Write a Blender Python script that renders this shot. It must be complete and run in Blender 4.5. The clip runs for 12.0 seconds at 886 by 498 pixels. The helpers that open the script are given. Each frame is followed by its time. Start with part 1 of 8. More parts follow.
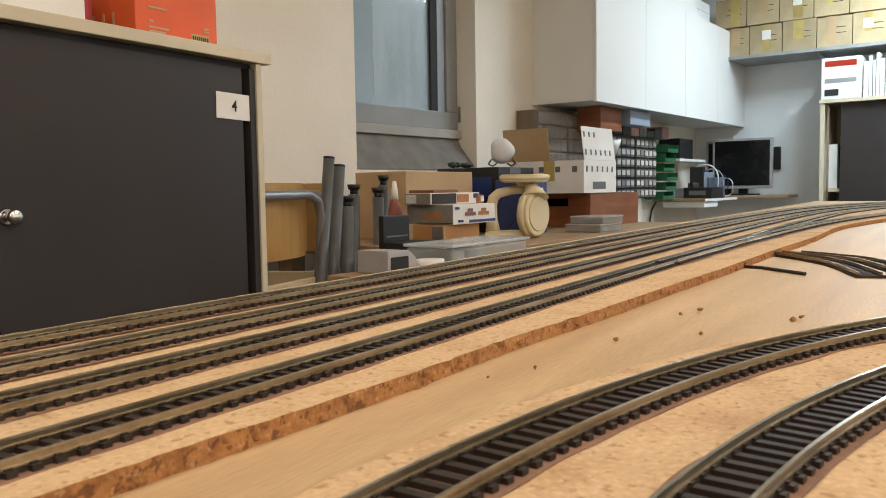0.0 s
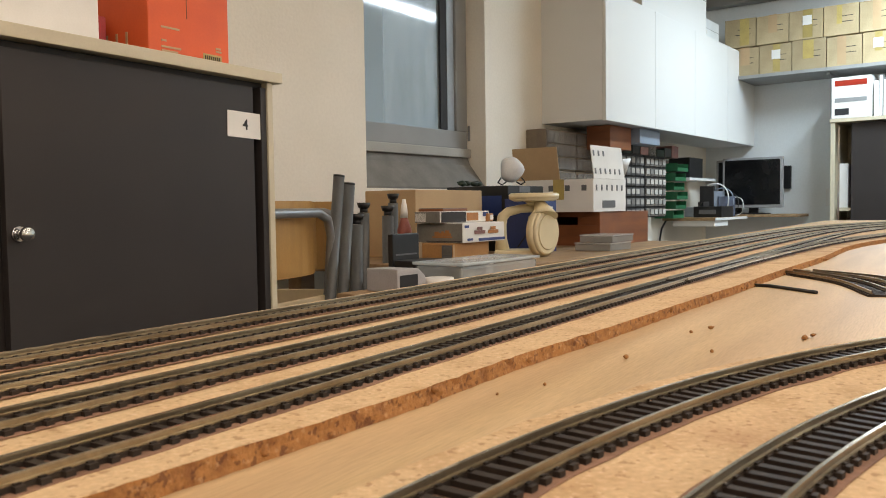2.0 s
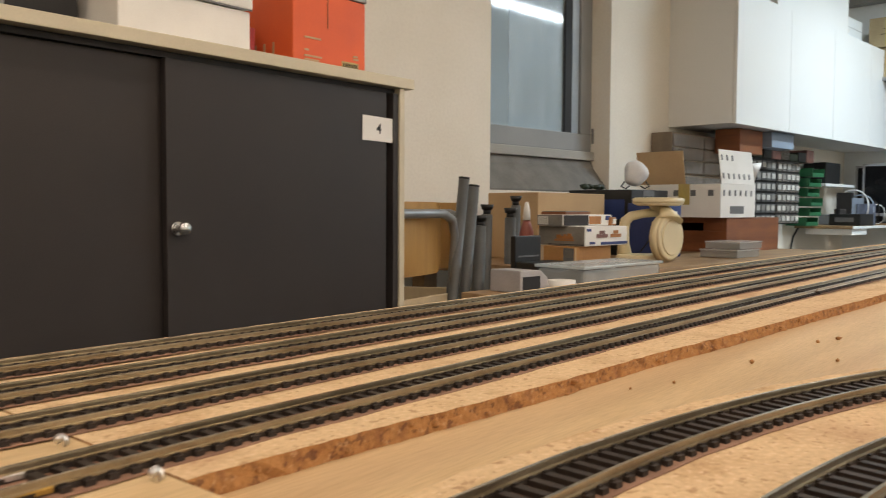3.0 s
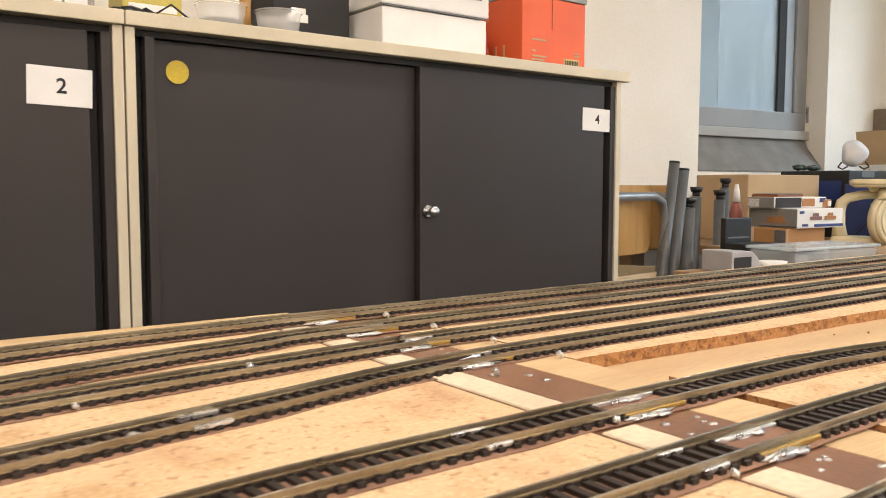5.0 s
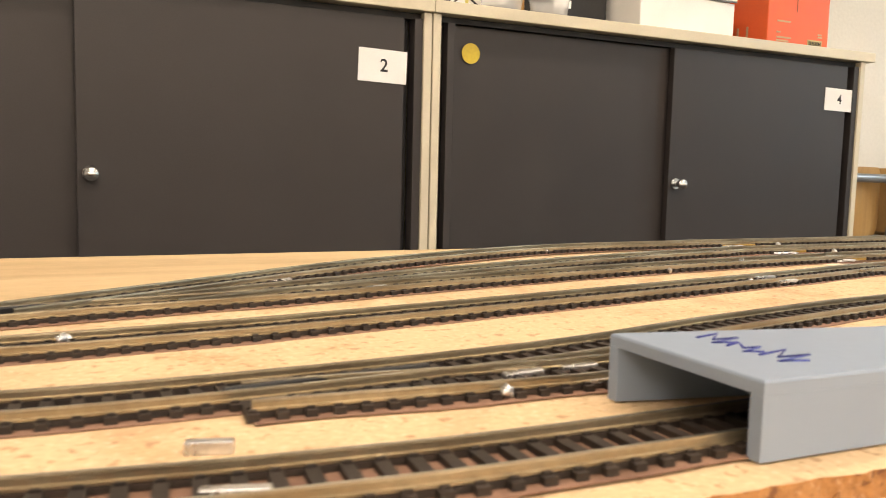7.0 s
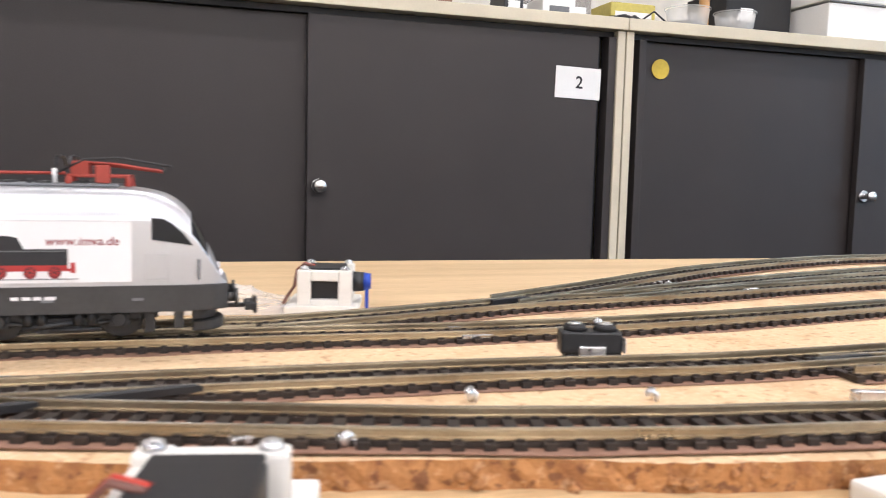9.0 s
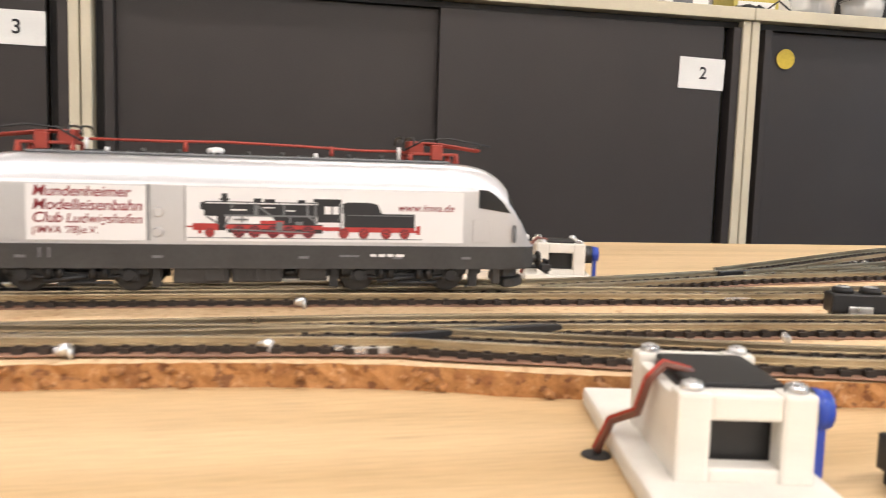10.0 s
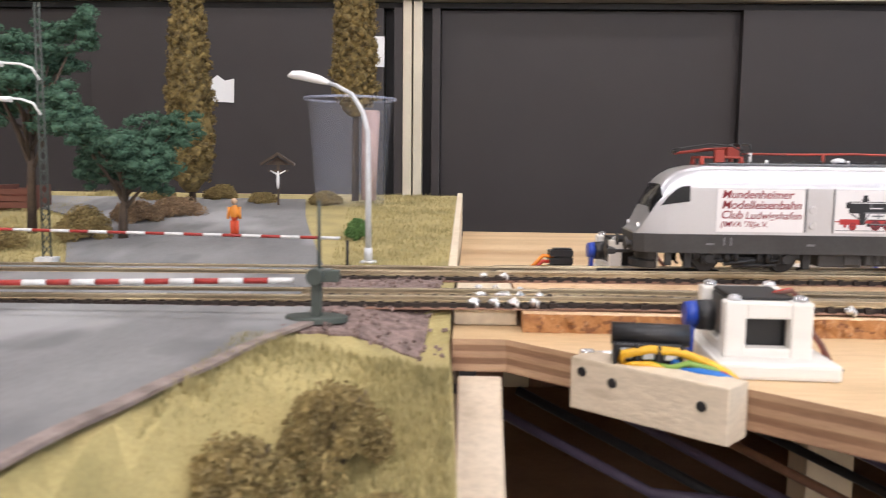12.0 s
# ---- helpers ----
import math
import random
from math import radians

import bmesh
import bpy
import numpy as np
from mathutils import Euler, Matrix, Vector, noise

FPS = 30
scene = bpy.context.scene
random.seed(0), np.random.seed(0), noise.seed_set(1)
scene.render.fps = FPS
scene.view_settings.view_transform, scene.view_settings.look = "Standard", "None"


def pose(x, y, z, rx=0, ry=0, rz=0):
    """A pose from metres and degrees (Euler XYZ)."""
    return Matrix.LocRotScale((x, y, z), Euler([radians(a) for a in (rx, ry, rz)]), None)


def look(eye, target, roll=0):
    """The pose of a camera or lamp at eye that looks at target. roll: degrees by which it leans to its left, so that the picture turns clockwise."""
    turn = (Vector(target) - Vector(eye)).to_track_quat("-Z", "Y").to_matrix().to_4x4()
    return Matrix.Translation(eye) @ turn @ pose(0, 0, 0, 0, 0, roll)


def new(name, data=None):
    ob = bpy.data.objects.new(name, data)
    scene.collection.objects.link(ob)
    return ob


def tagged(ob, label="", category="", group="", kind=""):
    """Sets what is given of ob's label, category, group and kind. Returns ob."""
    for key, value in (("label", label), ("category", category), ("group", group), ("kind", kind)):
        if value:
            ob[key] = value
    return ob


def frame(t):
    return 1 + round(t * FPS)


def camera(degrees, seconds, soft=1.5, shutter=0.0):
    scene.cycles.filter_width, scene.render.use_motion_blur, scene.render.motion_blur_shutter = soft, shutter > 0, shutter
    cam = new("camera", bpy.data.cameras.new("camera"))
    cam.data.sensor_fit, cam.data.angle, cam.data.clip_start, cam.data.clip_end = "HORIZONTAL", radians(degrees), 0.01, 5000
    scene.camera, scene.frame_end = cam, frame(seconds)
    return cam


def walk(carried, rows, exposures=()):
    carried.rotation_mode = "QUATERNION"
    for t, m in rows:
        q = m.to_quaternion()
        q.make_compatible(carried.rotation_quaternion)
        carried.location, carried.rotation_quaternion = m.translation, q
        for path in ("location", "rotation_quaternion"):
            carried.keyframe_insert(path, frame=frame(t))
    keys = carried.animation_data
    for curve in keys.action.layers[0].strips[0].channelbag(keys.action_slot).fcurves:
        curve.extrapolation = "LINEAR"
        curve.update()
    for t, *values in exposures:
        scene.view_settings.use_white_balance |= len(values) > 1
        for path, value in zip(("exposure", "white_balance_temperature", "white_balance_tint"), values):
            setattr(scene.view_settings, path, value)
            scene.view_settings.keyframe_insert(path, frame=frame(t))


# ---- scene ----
cam = camera(57.0, 12.0, 0.7, 0.25)
cam.data.dof.use_dof = True
cam.data.dof.focus_distance = 0.90
cam.data.dof.aperture_fstop = 46
PATH = [
    (0, (-1.351, -1.247, 0.879), (0.359, -0.219, 0.731), -0.9),
    (0.5, (-1.351, -1.247, 0.878), (0.358, -0.217, 0.739), -0.7),
    (1, (-1.35, -1.247, 0.878), (0.358, -0.215, 0.741), -0.7),
    (1.5, (-1.351, -1.247, 0.878), (0.351, -0.204, 0.763), -0.8),
    (2, (-1.351, -1.247, 0.878), (0.349, -0.199, 0.776), -0.8),
    (2.5, (-1.369, -1.253, 0.882), (0.303, -0.155, 0.84), -0.9),
    (3, (-1.396, -1.262, 0.883), (0.137, 0.019, 0.783), 0.3),
    (3.2, (-1.414, -1.265, 0.885), (0.075, 0.065, 0.777), 1.3),
    (4.8, (-1.554, -1.353, 0.898), (-0.359, 0.243, 0.739), -0.1),
    (5, (-1.579, -1.363, 0.898), (-0.39, 0.238, 0.743), 0.1),
    (5.5, (-1.675, -1.391, 0.893), (-0.553, 0.258, 0.744), 0.8),
    (6, (-1.75, -1.392, 0.88), (-0.709, 0.309, 0.722), 1.0),
    (6.5, (-1.8, -1.387, 0.871), (-0.826, 0.351, 0.694), 1.6),
    (6.7, (-1.818, -1.392, 0.868), (-0.893, 0.371, 0.68), 1.6),
    (8.3, (-1.942, -1.408, 0.869), (-1.219, 0.446, 0.672), 0.9),
    (8.5, (-1.96, -1.411, 0.868), (-1.268, 0.456, 0.676), 1.1),
    (9, (-2.005, -1.414, 0.87), (-1.404, 0.485, 0.688), 1.4),
    (9.5, (-2.056, -1.42, 0.866), (-1.532, 0.501, 0.675), 1.4),
    (10, (-2.095, -1.439, 0.863), (-1.682, 0.507, 0.656), 1.7),
    (10.5, (-2.138, -1.473, 0.868), (-1.995, 0.511, 0.659), 1.3),
    (11, (-2.183, -1.49, 0.867), (-2.116, 0.499, 0.662), 1.2),
    (11.5, (-2.237, -1.501, 0.868), (-2.214, 0.489, 0.664), 1.1),
    (12, (-2.293, -1.511, 0.864), (-2.356, 0.476, 0.648), 0.6),
]
walk(cam, [(t, look(eye, aim, roll)) for t, eye, aim, roll in PATH], [(0, -1.19, 7250, 17), (2.2, -1.19, 7250, 17), (3.2, -1.20, 7250, 17), (4.9, -0.57, 6750, 17), (5.6, -0.48, 6850, 16), (6.6, -0.44, 7300, 15), (8.3, -0.34, 5800, 16), (9.0, -0.38, 5600, 16), (9.6, -0.46, 6000, 15), (10.3, -0.55, 6200, 15), (11.2, -0.56, 6100, 16), (12, -0.51, 5700, 18)])

# ---- light ----
world = bpy.data.worlds.new("room_air")
scene.world = world
world.use_nodes = True
world.node_tree.nodes["Background"].inputs[0].default_value = (0.9, 0.95, 1.0, 1)
world.node_tree.nodes["Background"].inputs[1].default_value = 0.12
scene.view_settings.exposure = 0.0


def area_lamp(name, x, y, z, sx, sy, watts, color):
    data = bpy.data.lights.new(name, "AREA")
    data.shape, data.size, data.size_y, data.energy, data.color = "RECTANGLE", sx, sy, watts, color
    ob = new(name, data)
    ob.matrix_world = pose(x, y, z)
    return ob


# ---- materials ----
def mat(name, c1, c2=None, rough=0.6, metal=0.0, scale=12.0, fine=150.0, bump=0.15, stretch=(1, 1, 1), spec=0.5,
        lo=0.35, hi=0.65, fine_mix=0.25, rand=0.0, alpha=1.0, trans=0.0, coat=0.0, specks=()):
    m = bpy.data.materials.new(name)
    m.use_nodes = True
    nt = m.node_tree
    b = nt.nodes["Principled BSDF"]
    b.inputs["Metallic"].default_value = metal
    b.inputs["Specular IOR Level"].default_value = spec
    b.inputs["Transmission Weight"].default_value = trans
    b.inputs["Alpha"].default_value = alpha
    b.inputs["Coat Weight"].default_value = coat
    c2 = c2 or tuple(v * 0.86 for v in c1)
    tc = nt.nodes.new("ShaderNodeTexCoord")
    mp = nt.nodes.new("ShaderNodeMapping")
    mp.inputs["Scale"].default_value = stretch
    nt.links.new(tc.outputs["Object"], mp.inputs["Vector"])
    n1 = nt.nodes.new("ShaderNodeTexNoise")
    n1.inputs["Scale"].default_value, n1.inputs["Detail"].default_value = scale, 6
    n2 = nt.nodes.new("ShaderNodeTexNoise")
    n2.inputs["Scale"].default_value, n2.inputs["Detail"].default_value = fine, 4
    for n in (n1, n2):
        nt.links.new(mp.outputs["Vector"], n.inputs["Vector"])
    ramp = nt.nodes.new("ShaderNodeValToRGB")
    ramp.color_ramp.elements[0].position, ramp.color_ramp.elements[1].position = lo, hi
    ramp.color_ramp.elements[0].color, ramp.color_ramp.elements[1].color = (*c2, 1), (*c1, 1)
    nt.links.new(n1.outputs["Fac"], ramp.inputs["Fac"])
    mul = nt.nodes.new("ShaderNodeMix")
    mul.data_type, mul.blend_type = "RGBA", "MULTIPLY"
    mul.inputs["Factor"].default_value = fine_mix
    fr = nt.nodes.new("ShaderNodeValToRGB")
    fr.color_ramp.elements[0].position, fr.color_ramp.elements[1].position = 0.3, 0.62
    fr.color_ramp.elements[0].color = (0.45, 0.42, 0.4, 1)
    nt.links.new(n2.outputs["Fac"], fr.inputs["Fac"])
    nt.links.new(ramp.outputs["Color"], mul.inputs["A"])
    nt.links.new(fr.outputs["Color"], mul.inputs["B"])
    col = mul.outputs["Result"]
    for size, low, high, tint, share in specks:      # flecks and stains with soft borders
        sn = nt.nodes.new("ShaderNodeTexNoise")
        sn.inputs["Scale"].default_value, sn.inputs["Detail"].default_value = size, 2
        nt.links.new(mp.outputs["Vector"], sn.inputs["Vector"])
        sr = nt.nodes.new("ShaderNodeMapRange")
        sr.inputs["From Min"].default_value, sr.inputs["From Max"].default_value = low, high
        sr.inputs["To Max"].default_value = share
        nt.links.new(sn.outputs["Fac"], sr.inputs["Value"])
        sm = nt.nodes.new("ShaderNodeMix")
        sm.data_type = "RGBA"
        sm.inputs["B"].default_value = (*tint, 1)
        nt.links.new(sr.outputs["Result"], sm.inputs["Factor"])
        nt.links.new(col, sm.inputs["A"])
        col = sm.outputs["Result"]
    if rand:
        oi = nt.nodes.new("ShaderNodeObjectInfo")
        hsv = nt.nodes.new("ShaderNodeHueSaturation")
        mr = nt.nodes.new("ShaderNodeMapRange")
        mr.inputs["To Min"].default_value, mr.inputs["To Max"].default_value = 1 - rand, 1 + rand
        nt.links.new(oi.outputs["Random"], mr.inputs["Value"])
        nt.links.new(mr.outputs["Result"], hsv.inputs["Value"])
        nt.links.new(col, hsv.inputs["Color"])
        col = hsv.outputs["Color"]
    nt.links.new(col, b.inputs["Base Color"])
    rr = nt.nodes.new("ShaderNodeMapRange")
    rr.inputs["To Min"].default_value, rr.inputs["To Max"].default_value = max(rough - 0.08, 0.03), min(rough + 0.1, 1)
    nt.links.new(n1.outputs["Fac"], rr.inputs["Value"])
    nt.links.new(rr.outputs["Result"], b.inputs["Roughness"])
    if bump:
        bp = nt.nodes.new("ShaderNodeBump")
        bp.inputs["Strength"].default_value = bump
        bp.inputs["Distance"].default_value = 0.4 / fine
        nt.links.new(n2.outputs["Fac"], bp.inputs["Height"])
        nt.links.new(bp.outputs["Normal"], b.inputs["Normal"])
    return m


def glow(name, color, strength):
    m = bpy.data.materials.new(name)
    m.use_nodes = True
    b = m.node_tree.nodes["Principled BSDF"]
    b.inputs["Emission Color"].default_value = (*color, 1)
    b.inputs["Emission Strength"].default_value = strength
    return m


def clear(name, color, rough=0.1, alpha=0.3):
    m = bpy.data.materials.new(name)
    m.use_nodes = True
    b = m.node_tree.nodes["Principled BSDF"]
    b.inputs["Base Color"].default_value = (*color, 1)
    b.inputs["Roughness"].default_value = rough
    b.inputs["Alpha"].default_value = alpha
    return m


PLY = mat("plywood", (0.70, 0.508, 0.285), (0.54, 0.365, 0.18), rough=0.5, scale=3.5, fine=90, stretch=(0.8, 11, 11), bump=0.06, fine_mix=0.32, lo=0.28, hi=0.62, specks=((1.2, 0.56, 0.72, (0.36, 0.2, 0.1), 0.4), (22, 0.68, 0.80, (0.30, 0.17, 0.08), 0.3)))
PLY_EDGE = mat("plywood edge", (0.50, 0.33, 0.19), (0.34, 0.20, 0.11), rough=0.7, scale=25, fine=300, stretch=(0.7, 0.7, 5), bump=0.2)


def plies(m, thickness, dark):
    """Darkens every other ply of a board's edge, counted upwards."""
    nt = m.node_tree
    b = nt.nodes["Principled BSDF"]
    under = b.inputs["Base Color"].links[0].from_socket
    tc = nt.nodes.new("ShaderNodeTexCoord")
    wave = nt.nodes.new("ShaderNodeTexWave")
    wave.bands_direction = "Z"
    wave.inputs["Scale"].default_value = math.pi / (20 * thickness)
    wave.inputs["Distortion"].default_value = 0.7
    wave.inputs["Detail"].default_value = 3
    wave.inputs["Detail Scale"].default_value = 0.6
    nt.links.new(tc.outputs["Object"], wave.inputs["Vector"])
    step = nt.nodes.new("ShaderNodeValToRGB")
    step.color_ramp.elements[0].position, step.color_ramp.elements[1].position = 0.35, 0.6
    step.color_ramp.elements[0].color = (*dark, 1)
    nt.links.new(wave.outputs["Fac"], step.inputs["Fac"])
    mul = nt.nodes.new("ShaderNodeMix")
    mul.data_type, mul.blend_type = "RGBA", "MULTIPLY"
    mul.inputs["Factor"].default_value = 1.0
    nt.links.new(under, mul.inputs["A"])
    nt.links.new(step.outputs["Color"], mul.inputs["B"])
    nt.links.new(mul.outputs["Result"], b.inputs["Base Color"])


plies(PLY_EDGE, 0.0024, (0.62, 0.55, 0.50))
PALE_PINE = mat("bleached pine", (0.70, 0.60, 0.45), (0.60, 0.50, 0.36), rough=0.65, scale=14, fine=260, stretch=(1, 1, 3), bump=0.14, fine_mix=0.25, specks=((60, 0.58, 0.74, (0.3, 0.22, 0.13), 0.4),))
CREAM = mat("cream painted wood", (0.78, 0.68, 0.5), (0.68, 0.57, 0.4), rough=0.55, scale=30, fine=300, bump=0.06)
PINE = mat("pine", (0.78, 0.66, 0.46), (0.66, 0.52, 0.33), rough=0.6, scale=6, fine=120, stretch=(1, 1, 0.25), bump=0.08, fine_mix=0.12)
CORK = mat("cork", (0.70, 0.495, 0.285), (0.55, 0.35, 0.178), rough=0.85, scale=45, fine=420, bump=0.35, fine_mix=0.3, lo=0.25, hi=0.5, specks=((260, 0.60, 0.68, (0.33, 0.16, 0.07), 0.6), (420, 0.6, 0.68, (0.75, 0.58, 0.40), 0.5), (14, 0.56, 0.70, (0.40, 0.21, 0.11), 0.5)))
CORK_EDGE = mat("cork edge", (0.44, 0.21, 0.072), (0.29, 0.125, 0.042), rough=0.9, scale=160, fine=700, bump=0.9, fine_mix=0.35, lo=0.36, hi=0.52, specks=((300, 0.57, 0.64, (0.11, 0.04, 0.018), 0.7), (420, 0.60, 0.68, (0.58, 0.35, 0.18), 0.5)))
CORK_STAIN = mat("stained cork", (0.30, 0.165, 0.105), (0.20, 0.105, 0.065), rough=0.8, scale=40, fine=400, bump=0.3)
RAIL = mat("tarnished rail", (0.50, 0.425, 0.30), (0.32, 0.26, 0.175), rough=0.30, metal=0.88, scale=25, fine=500, bump=0.05)
RAIL_HEAD = mat("worn railhead", (0.70, 0.65, 0.55), (0.50, 0.45, 0.36), rough=0.24, metal=0.9, scale=18, fine=500, bump=0.03)
SLEEPER = mat("sleeper plastic", (0.030, 0.0185, 0.0115), (0.016, 0.010, 0.0065), rough=0.6, scale=60, fine=600, bump=0.1, rand=0.25)
SOLDER = mat("solder", (0.8, 0.8, 0.8), (0.55, 0.55, 0.56), rough=0.28, metal=0.9, scale=200, fine=600, bump=0.2)
PERTINAX = mat("pertinax", (0.27, 0.135, 0.075), (0.19, 0.09, 0.048), rough=0.4, scale=50, fine=400, bump=0.1)
BEIGE = mat("beige laminate", (0.65, 0.58, 0.43), (0.59, 0.525, 0.385), rough=0.45, scale=8, fine=300, bump=0.03, fine_mix=0.08)
DOOR = mat("anthracite laminate", (0.040, 0.0335, 0.0315), (0.034, 0.0280, 0.0265), rough=0.50, scale=5, fine=500, bump=0.06, fine_mix=0.25, spec=0.34)
# black trim colour, kept extra dark to stand for shadow in the door recesses
TRIM_AND_SHADE = mat("dark trim and recess shade", (0.013, 0.011, 0.0108), (0.010, 0.009, 0.009), rough=0.65, scale=5, fine=300, bump=0.03)
STEEL = mat("chrome", (0.7, 0.7, 0.7), (0.6, 0.6, 0.6), rough=0.15, metal=1, scale=10, fine=300, bump=0.0)
PAPER = mat("paper", (0.84, 0.83, 0.8), (0.78, 0.77, 0.74), rough=0.8, scale=10, fine=300, bump=0.03, fine_mix=0.05)
INK = mat("ink", (0.02, 0.02, 0.022), rough=0.7, bump=0)
WALLP = mat("cream wall paint", (0.88, 0.835, 0.745), (0.84, 0.79, 0.69), rough=0.75, scale=3, fine=90, bump=0.15, fine_mix=0.08, specks=((5, 0.66, 0.8, (0.6, 0.52, 0.42), 0.3),))
WALLB = mat("pale wall paint", (0.82, 0.86, 0.87), (0.78, 0.83, 0.85), rough=0.7, scale=3, fine=90, bump=0.1, fine_mix=0.06)
CEIL = mat("ceiling paint", (0.8, 0.79, 0.75), (0.72, 0.71, 0.68), rough=0.9, scale=2, fine=60, bump=0.1, fine_mix=0.1)
FLOORM = mat("floor vinyl", (0.12, 0.11, 0.10), (0.08, 0.075, 0.07), rough=0.5, scale=8, fine=100, bump=0.05)
CARD = mat("cardboard", (0.55, 0.385, 0.22), (0.48, 0.33, 0.185), rough=0.8, scale=6, fine=200, bump=0.08, fine_mix=0.12)
WHITE = mat("white melamine", (0.78, 0.79, 0.78), (0.765, 0.775, 0.765), rough=0.42, scale=1.2, fine=200, bump=0.02, fine_mix=0.05)


# ---- mesh helpers ----
def box(bm, x0, x1, y0, y1, z0, z1):
    v = [bm.verts.new((x, y, z)) for x in (x0, x1) for y in (y0, y1) for z in (z0, z1)]
    fs = [(0, 1, 3, 2), (4, 6, 7, 5), (0, 4, 5, 1), (2, 3, 7, 6), (0, 2, 6, 4), (1, 5, 7, 3)]
    return [bm.faces.new([v[i] for i in f]) for f in fs]


def bev(bm, w, seg=2):
    bmesh.ops.bevel(bm, geom=list(bm.edges), offset=w, segments=seg, affect="EDGES", profile=0.6, clamp_overlap=True)
    return bm


def bbox(x0, x1, y0, y1, z0, z1, w=0.0, seg=2):
    bm = bmesh.new()
    box(bm, x0, x1, y0, y1, z0, z1)
    return bev(bm, w, seg) if w else bm


def rod(bm, p0, p1, r0, r1=None, seg=10, caps=True):
    p0, p1 = Vector(p0), Vector(p1)
    r1 = r0 if r1 is None else r1
    q = (p1 - p0).to_track_quat("Z", "Y")
    rings = []
    for p, r in ((p0, r0), (p1, r1)):
        rings.append([bm.verts.new(p + q @ Vector((r * math.cos(2 * math.pi * i / seg), r * math.sin(2 * math.pi * i / seg), 0))) for i in range(seg)])
    for i in range(seg):
        f = bm.faces.new((rings[0][i], rings[0][(i + 1) % seg], rings[1][(i + 1) % seg], rings[1][i]))
        f.smooth = True
    if caps:
        bm.faces.new(rings[0][::-1])
        bm.faces.new(rings[1])
    return bm


def tube(bm, pts, r, seg=8):
    pts = [Vector(p) for p in pts]
    rings = []
    for i, p in enumerate(pts):
        d = pts[min(i + 1, len(pts) - 1)] - pts[max(i - 1, 0)]
        q = d.to_track_quat("Z", "Y")
        rr = r[i] if isinstance(r, (list, tuple)) else r
        rings.append([bm.verts.new(p + q @ Vector((rr * math.cos(2 * math.pi * k / seg), rr * math.sin(2 * math.pi * k / seg), 0))) for k in range(seg)])
    for a, b in zip(rings, rings[1:]):
        off = min(range(seg), key=lambda o: sum((a[k].co - b[(k + o) % seg].co).length for k in range(seg)))
        for k in range(seg):
            f = bm.faces.new((a[k], a[(k + 1) % seg], b[(k + 1 + off) % seg], b[(k + off) % seg]))
            f.smooth = True
    bm.faces.new(rings[0][::-1])
    bm.faces.new(rings[-1])
    return bm


def blob(bm, c, r, sub=2, rough=0.0, flat=(1, 1, 1), seed=0):
    out = bmesh.ops.create_icosphere(bm, subdivisions=sub, radius=1)["verts"]
    for v in out:
        k = 1 + rough * noise.noise(v.co * 1.7 + Vector((seed, seed * 1.3, 0)))
        v.co = Vector((c[0] + v.co.x * r * k * flat[0], c[1] + v.co.y * r * k * flat[1], c[2] + v.co.z * r * k * flat[2]))
    for v in out:
        for f in v.link_faces:
            f.smooth = True
    return bm


def prism(bm, outline, z0, z1):
    """outline: x, y points; a straight solid between z0 and z1."""
    lo = [bm.verts.new((x, y, z0)) for x, y in outline]
    hi = [bm.verts.new((x, y, z1)) for x, y in outline]
    bm.faces.new(lo[::-1])
    top = bm.faces.new(hi)
    k = len(lo)
    sides = [bm.faces.new((lo[i], lo[(i + 1) % k], hi[(i + 1) % k], hi[i])) for i in range(k)]
    return top, sides


def mesh_of(name, bm, *materials):
    bmesh.ops.recalc_face_normals(bm, faces=list(bm.faces))
    me = bpy.data.meshes.new(name)
    bm.to_mesh(me)
    bm.free()
    for m in materials:
        me.materials.append(m)
    return me


def part(name, bm, material, parent, label="", at=None):
    mats = material if isinstance(material, (list, tuple)) else (material,)
    ob = new(name, mesh_of(name, bm, *mats))
    if parent is not None:
        ob.parent = parent
    if at is not None:
        ob.matrix_basis = at
    return tagged(ob, label)


def thing(name, label, category, m=None, group="", kind=""):
    ob = new(name)
    ob.empty_display_size = 0.02
    if m is not None:
        ob.matrix_basis = m
    return tagged(ob, label, category, group, kind)


def solid(name, bm, material, label="", category="", group="", kind="", at=None):
    ob = part(name, bm, material, None, label, at)
    return tagged(ob, label, category, group, kind)


def lettering(name, body, size, m, material, parent, align="LEFT", shear=0.0, bold=0.0):
    cu = bpy.data.curves.new(name, "FONT")
    cu.body, cu.size, cu.align_x, cu.align_y, cu.shear, cu.offset = body, size, align, "CENTER", shear, bold
    tmp = new(name + "_outline", cu)
    me = bpy.data.meshes.new_from_object(tmp.evaluated_get(bpy.context.evaluated_depsgraph_get()))
    bpy.data.objects.remove(tmp)
    bpy.data.curves.remove(cu)
    me.materials.clear()
    me.materials.append(material)
    ob = new(name, me)
    ob.parent = parent
    ob.matrix_basis = m
    return ob


UP = Matrix.Rotation(radians(90), 4, "X")     # writing that faces -y

# ---- room ----
ROOM = pose(2.43, 0.49, 0, 0, 0, -5)          # along the window wall; local y points out of the room
WALL_L, WALL_R = -7.5, 2.44


def room_part(name, bm, material, label="", category="", kind="structure"):
    ob = solid(name, bm, material, label, category, "", kind)
    ob.matrix_basis = ROOM
    return ob


